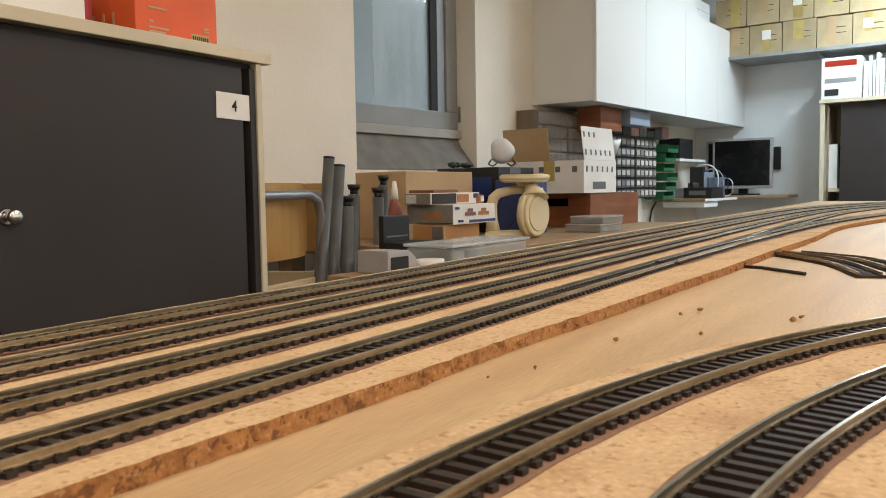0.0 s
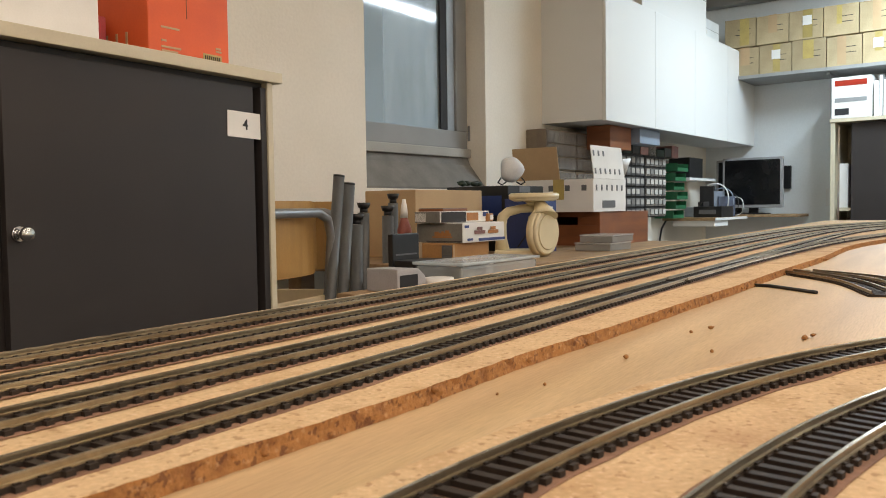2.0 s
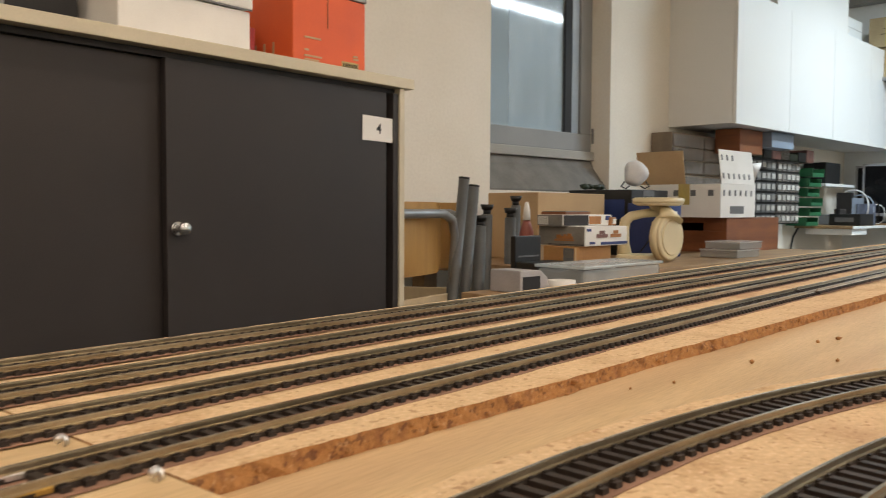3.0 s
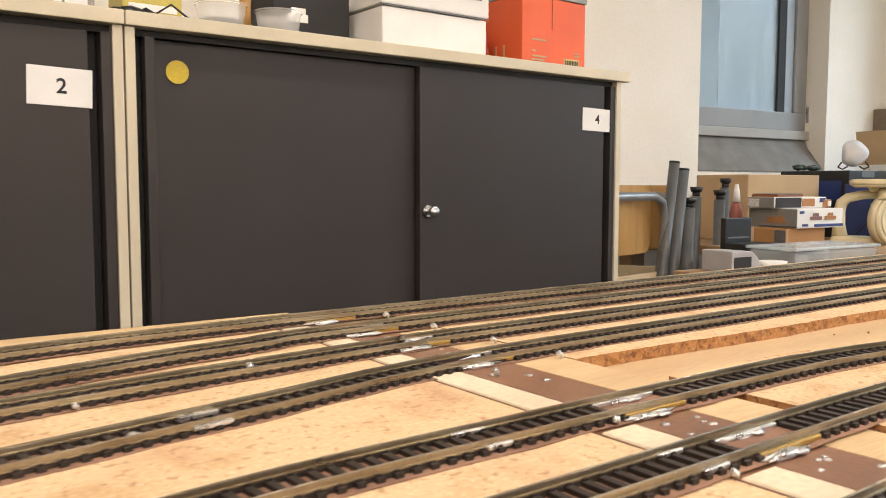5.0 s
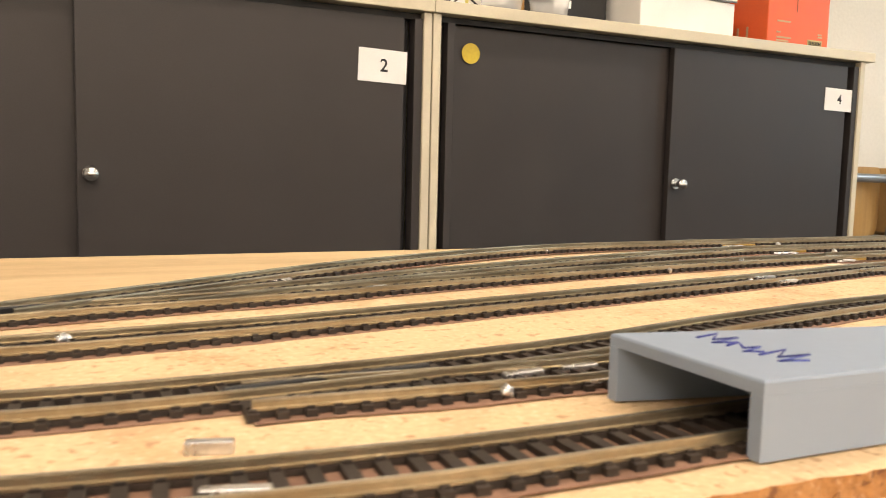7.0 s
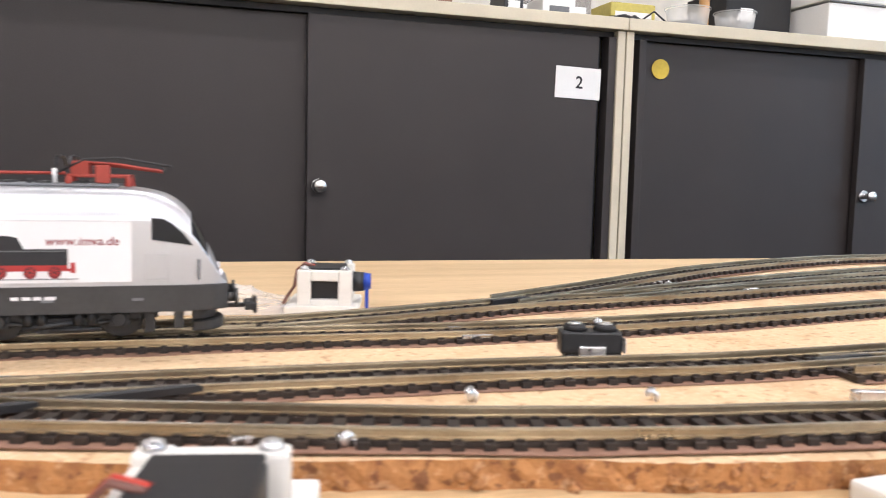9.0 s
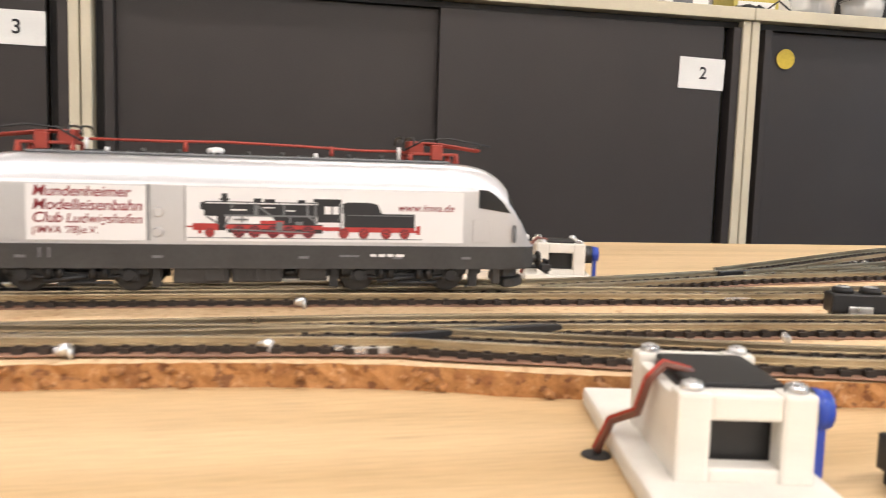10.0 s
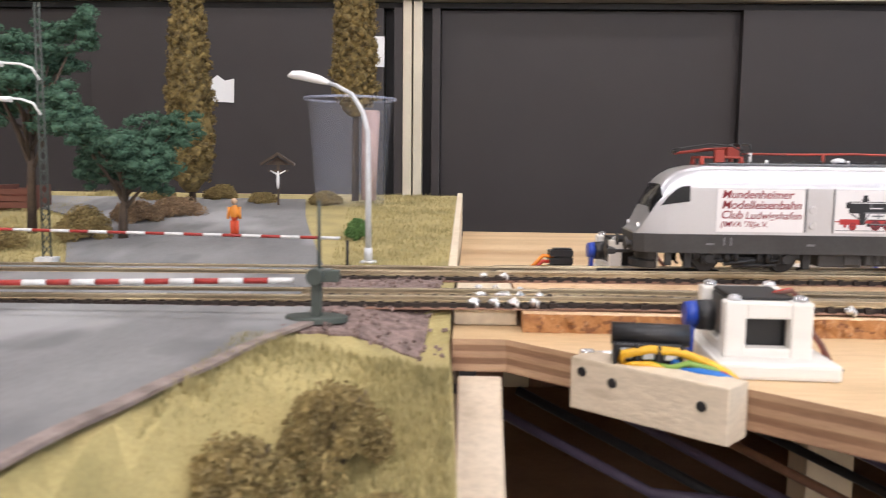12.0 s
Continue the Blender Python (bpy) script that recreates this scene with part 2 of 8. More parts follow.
WIN_L, WIN_R, WIN_B, WIN_T, CEILING = -1.32, -0.51, 0.955, 2.15, 2.42
room_part("floor", bbox(WALL_L, WALL_R, -6.5, 0.3, -0.1, 0.0), FLOORM, "dark worn vinyl floor", "floor")
room_part("ceiling", bbox(WALL_L, WALL_R, -6.5, 0.3, CEILING, CEILING + 0.1), CEIL, "whitewashed plaster ceiling", "ceiling")
bm = bmesh.new()
box(bm, WALL_L, WIN_L, 0.0, 0.25, 0, CEILING)
box(bm, WIN_R, WALL_R, 0.0, 0.25, 0, CEILING)
box(bm, WIN_L, WIN_R, 0.0, 0.25, 0, WIN_B)
box(bm, WIN_L, WIN_R, 0.0, 0.25, WIN_T, CEILING)
room_part("wall_north", bm, WALLP, "cream painted plaster wall", "wall")
room_part("wall_east", bbox(WALL_R, WALL_R + 0.2, -6.5, 0.3, 0, CEILING), WALLB, "pale bluish painted wall", "wall")
room_part("wall_west", bbox(WALL_L - 0.2, WALL_L, -6.5, 0.3, 0, CEILING), WALLP, "cream painted wall", "wall")
room_part("wall_south", bbox(WALL_L, WALL_R, -6.7, -6.5, 0, CEILING), WALLP, "cream painted wall", "wall")

WARM, COOL = (1.0, 0.93, 0.83), (0.62, 0.84, 1.0)
TUBE_W, TUBE_C = glow("warm tube", (1.0, 0.9, 0.8), 9.0), glow("cool tube", (0.85, 0.95, 1.0), 14.0)


def ceiling_light(x, y, turn, watts, color, tube_mat):
    """A twin fluorescent batten; its light leaves the lower side."""
    ob = thing("ceiling_light", "white twin-tube fluorescent batten under the ceiling", "ceiling light", pose(x, y, CEILING, 0, 0, turn), "fluorescent ceiling lights")
    part("housing", bbox(-0.62, 0.62, -0.07, 0.07, -0.035, -0.001, 0.004), WHITE, ob)
    for s in (-1, 1):
        bm = bmesh.new()
        rod(bm, (-0.6, s * 0.04, -0.052), (0.6, s * 0.04, -0.052), 0.013, seg=12)
        part("tube", bm, tube_mat, ob)
        for e in (-1, 1):
            part("tube_holder", bbox(e * 0.605 - 0.008, e * 0.605 + 0.008, s * 0.04 - 0.012, s * 0.04 + 0.012, -0.066, -0.036), WHITE, ob)
    lamp = area_lamp("ceiling_lamp", x, y, CEILING - 0.075, 1.2, 0.14, watts, color)
    lamp.matrix_world = pose(x, y, CEILING - 0.075, 0, 0, turn)
    return ob


for lx, ly, watts in ((-3.3, -0.72, 12), (-1.6, -0.72, 12), (0.1, -0.72, 9), (-3.2, -2.2, 26), (-1.7, -2.2, 26), (-0.2, -2.2, 26), (-3.4, -5.2, 75), (-1.4, -5.2, 75), (0.6, -5.2, 75)):
    ceiling_light(lx, ly, 0, watts, WARM, TUBE_W)
for lx, ly, watts in ((3.5, -1.15, 130), (3.6, -3.4, 130)):
    ceiling_light(lx, ly, -5, watts, COOL, TUBE_C)

# ---- tracks ----
R0 = 0.807        # cork top


def spline(points, step=0.004):
    """A smooth line through x, y points as evenly spaced points."""
    p = [Vector((*q, 0)) for q in points]
    p = [2 * p[0] - p[1]] + p + [2 * p[-1] - p[-2]]
    out = []
    for i in range(1, len(p) - 2):
        a, b, c, d = p[i - 1:i + 3]
        k = max(2, int((c - b).length / 0.002))
        for j in range(k):
            t = j / k
            out.append(0.5 * (2 * b + (c - a) * t + (2 * a - 5 * b + 4 * c - d) * t * t + (3 * b - a - 3 * c + d) * t ** 3))
    out.append(p[-2])
    line, dist = [out[0]], 0.0
    for a, b in zip(out, out[1:]):
        seg = (b - a).length
        while dist + seg >= step:
            k = (step - dist) / seg
            a = a.lerp(b, k)
            line.append(a.copy())
            seg, dist = (b - a).length, 0.0
        dist += seg
    return line


def sweep(bm, line, offset, profile, z):
    rings = []
    for i, p in enumerate(line):
        d = (line[min(i + 1, len(line) - 1)] - line[max(i - 1, 0)]).normalized()
        n = Vector((-d.y, d.x, 0))
        rings.append([bm.verts.new((p.x + n.x * (offset + a), p.y + n.y * (offset + a), z + b)) for a, b in profile])
    k = len(profile)
    for a, b in zip(rings, rings[1:]):
        for i in range(k):
            bm.faces.new((a[i], b[i], b[(i + 1) % k], a[(i + 1) % k])).material_index = int(k == 12 and i == 6)
    bm.faces.new(rings[0])
    bm.faces.new(rings[-1][::-1])


RAIL_PROFILE = ((-0.0011, 0), (0.0011, 0), (0.0011, 0.0005), (0.0004, 0.0008), (0.0004, 0.0019), (0.00062, 0.0021), (0.00055, 0.0027), (-0.00055, 0.0027), (-0.00062, 0.0021), (-0.0004, 0.0019), (-0.0004, 0.0008), (-0.0011, 0.0005))


def sleeper_mesh():
    bm = bmesh.new()
    box(bm, -0.0015, 0.0015, -0.0122, 0.0122, 0, 0.0019)
    for s in (-1, 1):
        for o in (-0.0015, 0.0015):
            box(bm, -0.0010, 0.0010, s * 0.00875 + o - 0.0006, s * 0.00875 + o + 0.0006, 0.0019, 0.0025)
    return mesh_of("sleeper", bm, SLEEPER)


SLEEPER_MESH = sleeper_mesh()
TRACKS = []


def track(points, label, lift=0.0, step=0.0070, far_from=9.0):
    base = R0 + lift
    ob = thing("railway_track", label, "model track", pose(0, 0, base), "tracks on the layout")
    line = spline(points)
    TRACKS.append(line)
    for off in (-0.00875, 0.00875):
        bm = bmesh.new()
        sweep(bm, line, off, RAIL_PROFILE, 0.0020)
        part("rail", bm, (RAIL, RAIL_HEAD), ob)
        bm = bmesh.new()
        sweep(bm, line, off, ((-0.0014, 0), (0.0014, 0), (0.0014, 0.0014), (-0.0014, 0.0014)), 0.0004)
        part("sleeper_web", bm, SLEEPER, ob)
    bm = bmesh.new()
    rows = []
    for i, p in enumerate(line):
        d = (line[min(i + 1, len(line) - 1)] - line[max(i - 1, 0)]).normalized()
        wl, wr = (0.0143 + 0.0018 * noise.noise(Vector((i * 0.12, s, points[0][1] * 90))) for s in (2, 8))
        rows.append([bm.verts.new((p.x - d.y * w, p.y + d.x * w, z)) for w, z in ((wl, 0), (wl, 0.00025), (-wr, 0.00025), (-wr, 0))])
    for a, b in zip(rows, rows[1:]):
        for j in range(3):
            bm.faces.new((a[j], b[j], b[j + 1], a[j + 1]))
    part("painted_bed", bm, CORK_STAIN, ob, "brown painted strip under the sleepers")
    every = spline(points, step)
    rest = bmesh.new()
    count = 0
    for i, p in enumerate(every):
        d = every[min(i + 1, len(every) - 1)] - every[max(i - 1, 0)]
        m = Matrix.Translation(p) @ Matrix.Rotation(math.atan2(d.y, d.x), 4, "Z")
        if -1.336 < p.x < -1.299:
            continue
        if p.x > far_from or count >= 290:
            k = len(rest.verts)
            rest.from_mesh(SLEEPER_MESH)
            rest.verts.ensure_lookup_table()
            for v in rest.verts[k:]:
                v.co = m @ v.co
        else:
            s = new("sleeper", SLEEPER_MESH)
            s.parent = ob
            s.matrix_basis = m
            count += 1
    if len(rest.verts):
        tagged(part("distant_sleeper_rest", rest, SLEEPER, ob), kind="stuff")
    else:
        rest.free()
    return ob


def arc(cx, cy, r, a0, a1, k=14):
    return [(cx + r * math.sin(radians(a0 + (a1 - a0) * i / k)), cy + r * math.cos(radians(a0 + (a1 - a0) * i / k))) for i in range(k + 1)]


BLACK_TRACK = "straight black-sleepered model railway track with tarnished rails"
T4 = [(-4.6, -1.21), (-3.6, -1.175), (-2.8, -1.138), (-2.49, -1.124), (-2.28, -1.116), (-2.10, -1.1125), (-1.97, -1.1155), (-1.88, -1.119), (-1.78, -1.112), (-1.63, -1.089), (-1.45, -1.060), (-1.37, -1.045), (-1.28, -1.037), (-1.1, -1.037), (-0.6, -1.041), (0.3, -1.052), (0.8, -1.08), (1.3, -1.18), (1.75, -1.42)]
track(T4, "main line track, black sleepers and tarnished rails", 0, far_from=0.0)
track([(-1.98, -1.095), (-1.93, -1.083), (-1.86, -1.062), (-1.80, -1.052), (-1.74, -1.043), (-1.66, -1.026), (-1.51, -1.003), (-1.33, -0.986), (-1.25, -0.983), (-0.6, -0.987), (0.3, -0.997), (0.9, -1.03), (1.4, -1.14), (1.85, -1.38)], BLACK_TRACK, 0.0003, far_from=-0.2)
track([(-2.28, -1.115), (-2.18, -1.109), (-2.08, -1.103), (-1.98, -1.0945)], "short joining track into the main line", 0.0005)
track([(-1.80, -1.048), (-1.71, -1.015), (-1.60, -0.982), (-1.47, -0.951), (-1.40, -0.940), (-1.28, -0.930), (-0.6, -0.934), (0.3, -0.944), (0.95, -0.98), (1.5, -1.1), (1.95, -1.34)], BLACK_TRACK, 0.0006, far_from=-0.2)
track([(-1.86, -1.055), (-1.79, -1.015), (-1.72, -0.973), (-1.655, -0.940), (-1.52, -0.892), (-1.38, -0.880), (-1.28, -0.877), (-0.6, -0.881), (0.3, -0.891), (1.0, -0.93), (1.6, -1.06), (2.05, -1.3)], BLACK_TRACK, 0.0008, far_from=-0.2)
track([(-0.62, -1.043), (-0.35, -1.050), (-0.1, -1.064), (0.14, -1.082), (0.43, -1.123), (0.85, -1.215), (1.35, -1.38)], "far diverging track leaving the main line in a curve", 0.0009, far_from=-0.2)
CURVE = "curved black-sleepered model railway track with bright railheads"
T5 = [(-4.6, -1.29), (-3.6, -1.252), (-2.8, -1.213), (-2.5, -1.199), (-2.3, -1.189), (-2.2, -1.186), (-2.06, -1.178), (-1.95, -1.181), (-1.90, -1.184), (-1.82, -1.190), (-1.70, -1.183), (-1.60, -1.163), (-1.49, -1.147), (-1.38, -1.145)] + arc(-1.24, -1.846, 0.70, 0, 75)
track(T5, "second main line track, black sleepers and tarnished rails", 0.0002)
track([(-1.80, -1.2), (-1.70, -1.207), (-1.6, -1.205), (-1.5, -1.203), (-1.38, -1.203)] + arc(-1.24, -1.846, 0.643, 0, 75), CURVE, 0.0004)
track([(-2.26, -1.188), (-2.14, -1.191), (-2.06, -1.1985), (-2.04, -1.205), (-1.955, -1.230), (-1.936, -1.235), (-1.886, -1.2455), (-1.856, -1.2495), (-1.80, -1.257), (-1.72, -1.261), (-1.45, -1.262), (-1.36, -1.262)] + arc(-1.24, -1.846, 0.584, 0, 70), CURVE, 0.0007)

# ---- layout table ----
def crumb_mesh(seed):
    bm = bmesh.new()
    blob(bm, (0, 0, 0), 0.0012 + 0.0003 * seed, 1, 0.9, (1.4, 1, 0.8), seed * 7)
    return mesh_of("cork_crumb", bm, CORK_EDGE)


CRUMBS = [crumb_mesh(k) for k in range(3)]


def rough_strip(name, back, front, z0, z1, label, edge=0.0012):
    """A cork sheet between two x, y lines of equal length, with crumbled edges."""
    bm = bmesh.new()
    k = len(back)
    jig = lambda i, s: edge * (noise.noise(Vector((i * 0.9, s, 0.3))) + 0.6 * noise.noise(Vector((i * 2.7, s, 1.3))))
    rows = []
    for i in range(k):
        b, f = back[i], front[i]
        rows.append([bm.verts.new((b[0], b[1] + jig(i, 1), z0)), bm.verts.new((b[0], b[1] + jig(i, 2), z1)),
                     bm.verts.new((f[0], f[1] + jig(i, 3), z1)), bm.verts.new((f[0], f[1] + jig(i, 4), (z0 + z1) / 2)), bm.verts.new((f[0], f[1] + jig(i, 5), z0))])
    for a, b in zip(rows, rows[1:]):
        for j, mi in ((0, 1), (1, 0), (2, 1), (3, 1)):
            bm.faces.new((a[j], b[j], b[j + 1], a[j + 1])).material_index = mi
    bm.faces.new(rows[0]).material_index = 1
    bm.faces.new(rows[-1]).material_index = 1
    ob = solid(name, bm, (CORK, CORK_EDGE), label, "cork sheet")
    for i in range(70):
        j = int((random.random() ** 1.5) * (k - 2)) if back[0][0] > -2 else random.randrange(k - 1)
        crumb = new("cork_crumb", CRUMBS[i % 3])
        crumb.parent = ob
        crumb.matrix_basis = pose(front[j][0], front[j][1] - 0.0004 * random.random(), z0 + (z1 - z0) * random.random() * 0.8, random.uniform(0, 90), 0, random.uniform(0, 360))
    return ob


def line_between(p, q, n=300):
    return [(p[0] + (q[0] - p[0]) * i / n, p[1] + (q[1] - p[1]) * i / n) for i in range(n + 1)]


def at_x(points, xs, dy):
    line = spline(points)
    xs0 = np.array([p.x for p in line])
    ys0 = np.array([p.y for p in line])
    order = np.argsort(xs0)
    return [(x, float(np.interp(x, xs0[order], ys0[order])) + dy) for x in xs]

# a strip of bright glass; its brightness is put into an opaque pale blue

TOP = 0.80
tb = thing("layout_table", "plywood module table of the model railway, full of tracks", "table")
bm = bmesh.new()
top, sides = prism(bm, [(-1.302, -0.832), (-1.302, -2.3), (2.2, -2.3), (2.2, -0.832)], TOP - 0.012, TOP)
for f in sides:
    # opaque film whose pale and dark streaks paint the reflections in the glass
    f.material_index = 1
part("tabletop", bm, (PLY, PLY_EDGE), tb)
for x, y in ((-1.2, -0.9), (2.1, -0.9), (-1.2, -2.22), (2.1, -2.22)):
    part("leg", bbox(x - 0.03, x + 0.03, y - 0.03, y + 0.03, 0, TOP - 0.012), PINE, tb)
for y in (-0.86, -2.27):
    part("apron", bbox(-1.29, 2.18, y - 0.012, y + 0.012, TOP - 0.1, TOP - 0.012), PINE, tb)

M2 = [(-2.2985, -0.772), (-2.2985, -1.2215), (-2.279, -1.2215), (-1.93, -1.535), (-1.93, -1.9), (-1.304, -1.9), (-1.304, -0.79)]
tb = thing("layout_table", "plywood switch module table with a cut corner", "table")
bm = bmesh.new()
top, sides = prism(bm, M2, TOP - 0.012, TOP)
for f in sides:
    f.material_index = 1
part("tabletop", bm, (PLY, PLY_EDGE), tb)
for x, y in ((-2.12, -1.12), (-2.25, -0.8), (-1.4, -1.85), (-1.4, -0.84)):
    part("leg", bbox(x - 0.011, x + 0.011, y - 0.011, y + 0.011, 0, TOP - 0.012), PINE, tb)

# two added boards that keep the space under the table as dark as shadow
part("back_blocker", bbox(-2.285, -1.31, -0.806, -0.794, 0.50, TOP - 0.0125), PERTINAX, tb, "brown back board added to darken the space under the table")
part("side_blocker", bbox(-1.325, -1.313, -1.88, -0.807, 0.62, TOP - 0.0125), PERTINAX, tb, "brown side board added to darken the space under the table")
part("cross_brace", bbox(-2.10, -1.33, -1.005, -0.985, 0.70, TOP - 0.0125), PLY_EDGE, tb)
part("shelf_board", bbox(-2.27, -1.33, -1.17, -0.81, 0.655, 0.667), PLY_EDGE, tb, "dark board under the table")
bm = bmesh.new()
end_a, end_b, strut = Vector((0, -1.2145, 0.7737)), Vector((0, -1.50, 0.6023)), []
for x in (-2.2965, -2.2805):
    strut.append([bm.verts.new((x, p.y + dy, p.z + dz)) for p, dy, dz in ((end_a, -0.008, 0.0135), (end_b, -0.008, 0.0135), (end_b, 0.012, -0.020), (end_a, 0.012, -0.020))])
bm.faces.new(strut[0]), bm.faces.new(strut[1][::-1])
for q in range(4):
    bm.faces.new((strut[0][q], strut[1][q], strut[1][(q + 1) % 4], strut[0][(q + 1) % 4]))
part("slanted_strut", bev(bm, 0.0008, 1), PALE_PINE, tb, "pale slanted wooden strut under the corner")
part("end_block", bbox(-2.2983, -2.2728, -1.1838, -1.085, TOP + 0.0001, R0 - 0.0002, 0.0008, 1), CREAM, tb, "cream painted wooden block")

EDGE_A = [(-1.275, -1.064), (-1.2, -1.066), (-1.1, -1.0725), (-1.0, -1.0745), (-0.9, -1.081), (-0.76, -1.087), (-0.62, -1.094), (-0.4, -1.101), (-0.17, -1.112), (0.14, -1.118), (0.43, -1.162), (0.9, -1.27), (1.4, -1.44), (2.15, -1.75)]
xs = [-1.270 + 0.006 * i for i in range(561)]
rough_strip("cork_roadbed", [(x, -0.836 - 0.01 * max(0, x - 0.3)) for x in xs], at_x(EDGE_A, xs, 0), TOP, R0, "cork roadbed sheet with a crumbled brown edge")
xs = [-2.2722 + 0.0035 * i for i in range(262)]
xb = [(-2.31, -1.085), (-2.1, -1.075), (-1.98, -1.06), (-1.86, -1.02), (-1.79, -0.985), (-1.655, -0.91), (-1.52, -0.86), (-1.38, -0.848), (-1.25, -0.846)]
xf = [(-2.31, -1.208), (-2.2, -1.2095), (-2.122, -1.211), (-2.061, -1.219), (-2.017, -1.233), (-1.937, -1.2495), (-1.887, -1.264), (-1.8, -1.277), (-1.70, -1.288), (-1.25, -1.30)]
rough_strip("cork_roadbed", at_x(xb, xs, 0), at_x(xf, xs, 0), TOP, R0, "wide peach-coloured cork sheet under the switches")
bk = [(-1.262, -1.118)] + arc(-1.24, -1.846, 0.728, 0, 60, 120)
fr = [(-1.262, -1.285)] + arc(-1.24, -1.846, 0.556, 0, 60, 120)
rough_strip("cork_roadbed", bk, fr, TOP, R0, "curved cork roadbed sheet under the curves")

# ---- cabinets ----
def cabinet(x0, seam, label, inset=0.0):
    """A sliding-door cabinet 1.2 m wide; x0 is its left side."""
    ob = thing("sliding_door_cabinet", label, "cabinet", pose(x0, 0, 0), "cabinets along the wall")
    wide, d, h = 1.2, 0.43, 1.151
    w = wide - inset
    for nm, b in (("side_panel", (0.0015, 0.0175, 0.0, d, 0, h)), ("side_panel", (w - 0.0175, w - 0.0015, 0.0, d, 0, h)), ("back_panel", (0.0178, w - 0.0178, d - 0.01, d, 0, h)),
                  ("plinth", (0.0178, w - 0.0178, 0.03, 0.05, 0, 0.07)), ("bottom_board", (0.0178, w - 0.0178, 0.012, d - 0.011, 0.0705, 0.09))):
        part(nm, bbox(*b, 0.0015), BEIGE, ob)
    part("top_board", bbox(0.0008, wide - 0.0008, -0.009, d + 0.005, h + 0.0005, h + 0.0235, 0.002), BEIGE, ob)
    # near-black strips that paint the shadow in the recesses beside the doors
    part("recess_shade", bbox(0.0180, 0.0345, 0.036, 0.046, 0.0905, h - 0.002), TRIM_AND_SHADE, ob)
    part("recess_shade", bbox(w - 0.0530, w - 0.0350, 0.036, 0.046, 0.0905, h - 0.002), TRIM_AND_SHADE, ob)
    part("grip_strip", bbox(0.0348, 0.0505, 0.008, 0.034, 0.0905, h - 0.012, 0.0015), DOOR, ob, "narrow dark grip strip")
    part("grip_strip", bbox(w - 0.0345, w - 0.0180, 0.004, 0.034, 0.0905, h - 0.012, 0.0015), DOOR, ob, "narrow dark grip strip")
    part("left_door", bbox(0.0508, seam + 0.03, 0.028, 0.044, 0.0905, h - 0.012, 0.0015), DOOR, ob, "fixed dark left sliding door")
    dr = part("right_door", bbox(seam, w - 0.0530, 0.008, 0.0235, 0.0905, h - 0.013, 0.0015), DOOR, ob, "dark right sliding door")
    # the rail's near-black colour also carries the shadow under the top board
    part("top_rail", bbox(0.0180, w - 0.0180, 0.016, 0.050, h - 0.0115, h - 0.001), TRIM_AND_SHADE, ob)
    bm = bmesh.new()
    rod(bm, (seam + 0.02, 0.008, 0.845), (seam + 0.02, -0.012, 0.845), 0.007, 0.006, 14)
    blob(bm, (seam + 0.02, -0.016, 0.845), 0.0125, 3, 0, (1, 0.7, 1))
    rod(bm, (seam + 0.02, 0.009, 0.845), (seam + 0.02, 0.004, 0.845), 0.014, 0.012, 16)
    part("knob", bm, STEEL, dr, "round chrome door knob")
    return ob


CAB = "dark sliding-door office cabinet in a beige frame"
cab_a = cabinet(-1.2, 0.58, CAB + " beside a chair", 0.022)
cab_b = cabinet(-2.4, 0.595, CAB + " behind the layout")
cab_c = cabinet(-3.6, 0.60, CAB + " behind the model scenery")
cab_d = cabinet(-4.8, 0.60, CAB + " at the far wall")


def number_card(x0, x1, z0, z1, text, tilt):
    cx, cz = (x0 + x1) / 2, (z0 + z1) / 2
    ob = thing("number_card", "white paper card with a printed black number on a cabinet", "card", pose(cx, 0.0065, cz, 0, tilt, 0), "number cards")
    bm = bbox(-(x1 - x0) / 2, (x1 - x0) / 2, 0, 0.0012, -(z1 - z0) / 2, (z1 - z0) / 2, 0.0004, 1)
    part("sheet", bm, PAPER, ob)
    lettering("number", text, 0.032, pose(0.002, -0.0006, 0) @ UP, INK, ob, "CENTER", 0.0, 0.0005)
    return ob


number_card(-0.150, -0.055, 1.029, 1.083, "4", 1.0)
number_card(-1.342, -1.248, 1.019, 1.078, "2", 1.5)
number_card(-2.543, -2.452, 1.033, 1.088, "3", 0.5)
bm = bmesh.new()
rod(bm, (0, 0, 0), (0, 0.0012, 0), 0.0195, seg=32)
solid("round_sticker", bm, mat("yellow sticker", (0.62, 0.45, 0.03), rough=0.5, bump=0), "round yellow sticker on a cabinet door", "sticker", at=pose(-1.107, 0.0245, 1.088))

# ---- wall cupboards ----
for i in range(4):
    w = 0.61
    ob = thing("wall_cupboard", "white melamine wall cupboard with a flat door", "cupboard", ROOM @ pose(i * w, -0.35, 1.288), "wall cupboards in a row")
    part("carcass", bbox(0.0008, w - 0.0008, 0.018, 0.349, 0, 0.62, 0.001), WHITE, ob)
    part("door", bbox(0.0015, w - 0.0015, 0, 0.017, -0.004, 0.618, 0.002), WHITE, ob)

# ---- module joint and track details ----
PRINT = mat("white printed plastic", (0.76, 0.73, 0.67), (0.70, 0.67, 0.61), rough=0.45, scale=20, fine=900, stretch=(0.3, 0.3, 6), bump=0.12, fine_mix=0.08)
BLACKP = mat("black plastic", (0.018, 0.018, 0.019), (0.012, 0.012, 0.013), rough=0.4, scale=30, fine=400, bump=0.04)
BLUEP = mat("blue plastic", (0.02, 0.06, 0.42), (0.015, 0.05, 0.34), rough=0.35, scale=30, fine=400, bump=0.02)
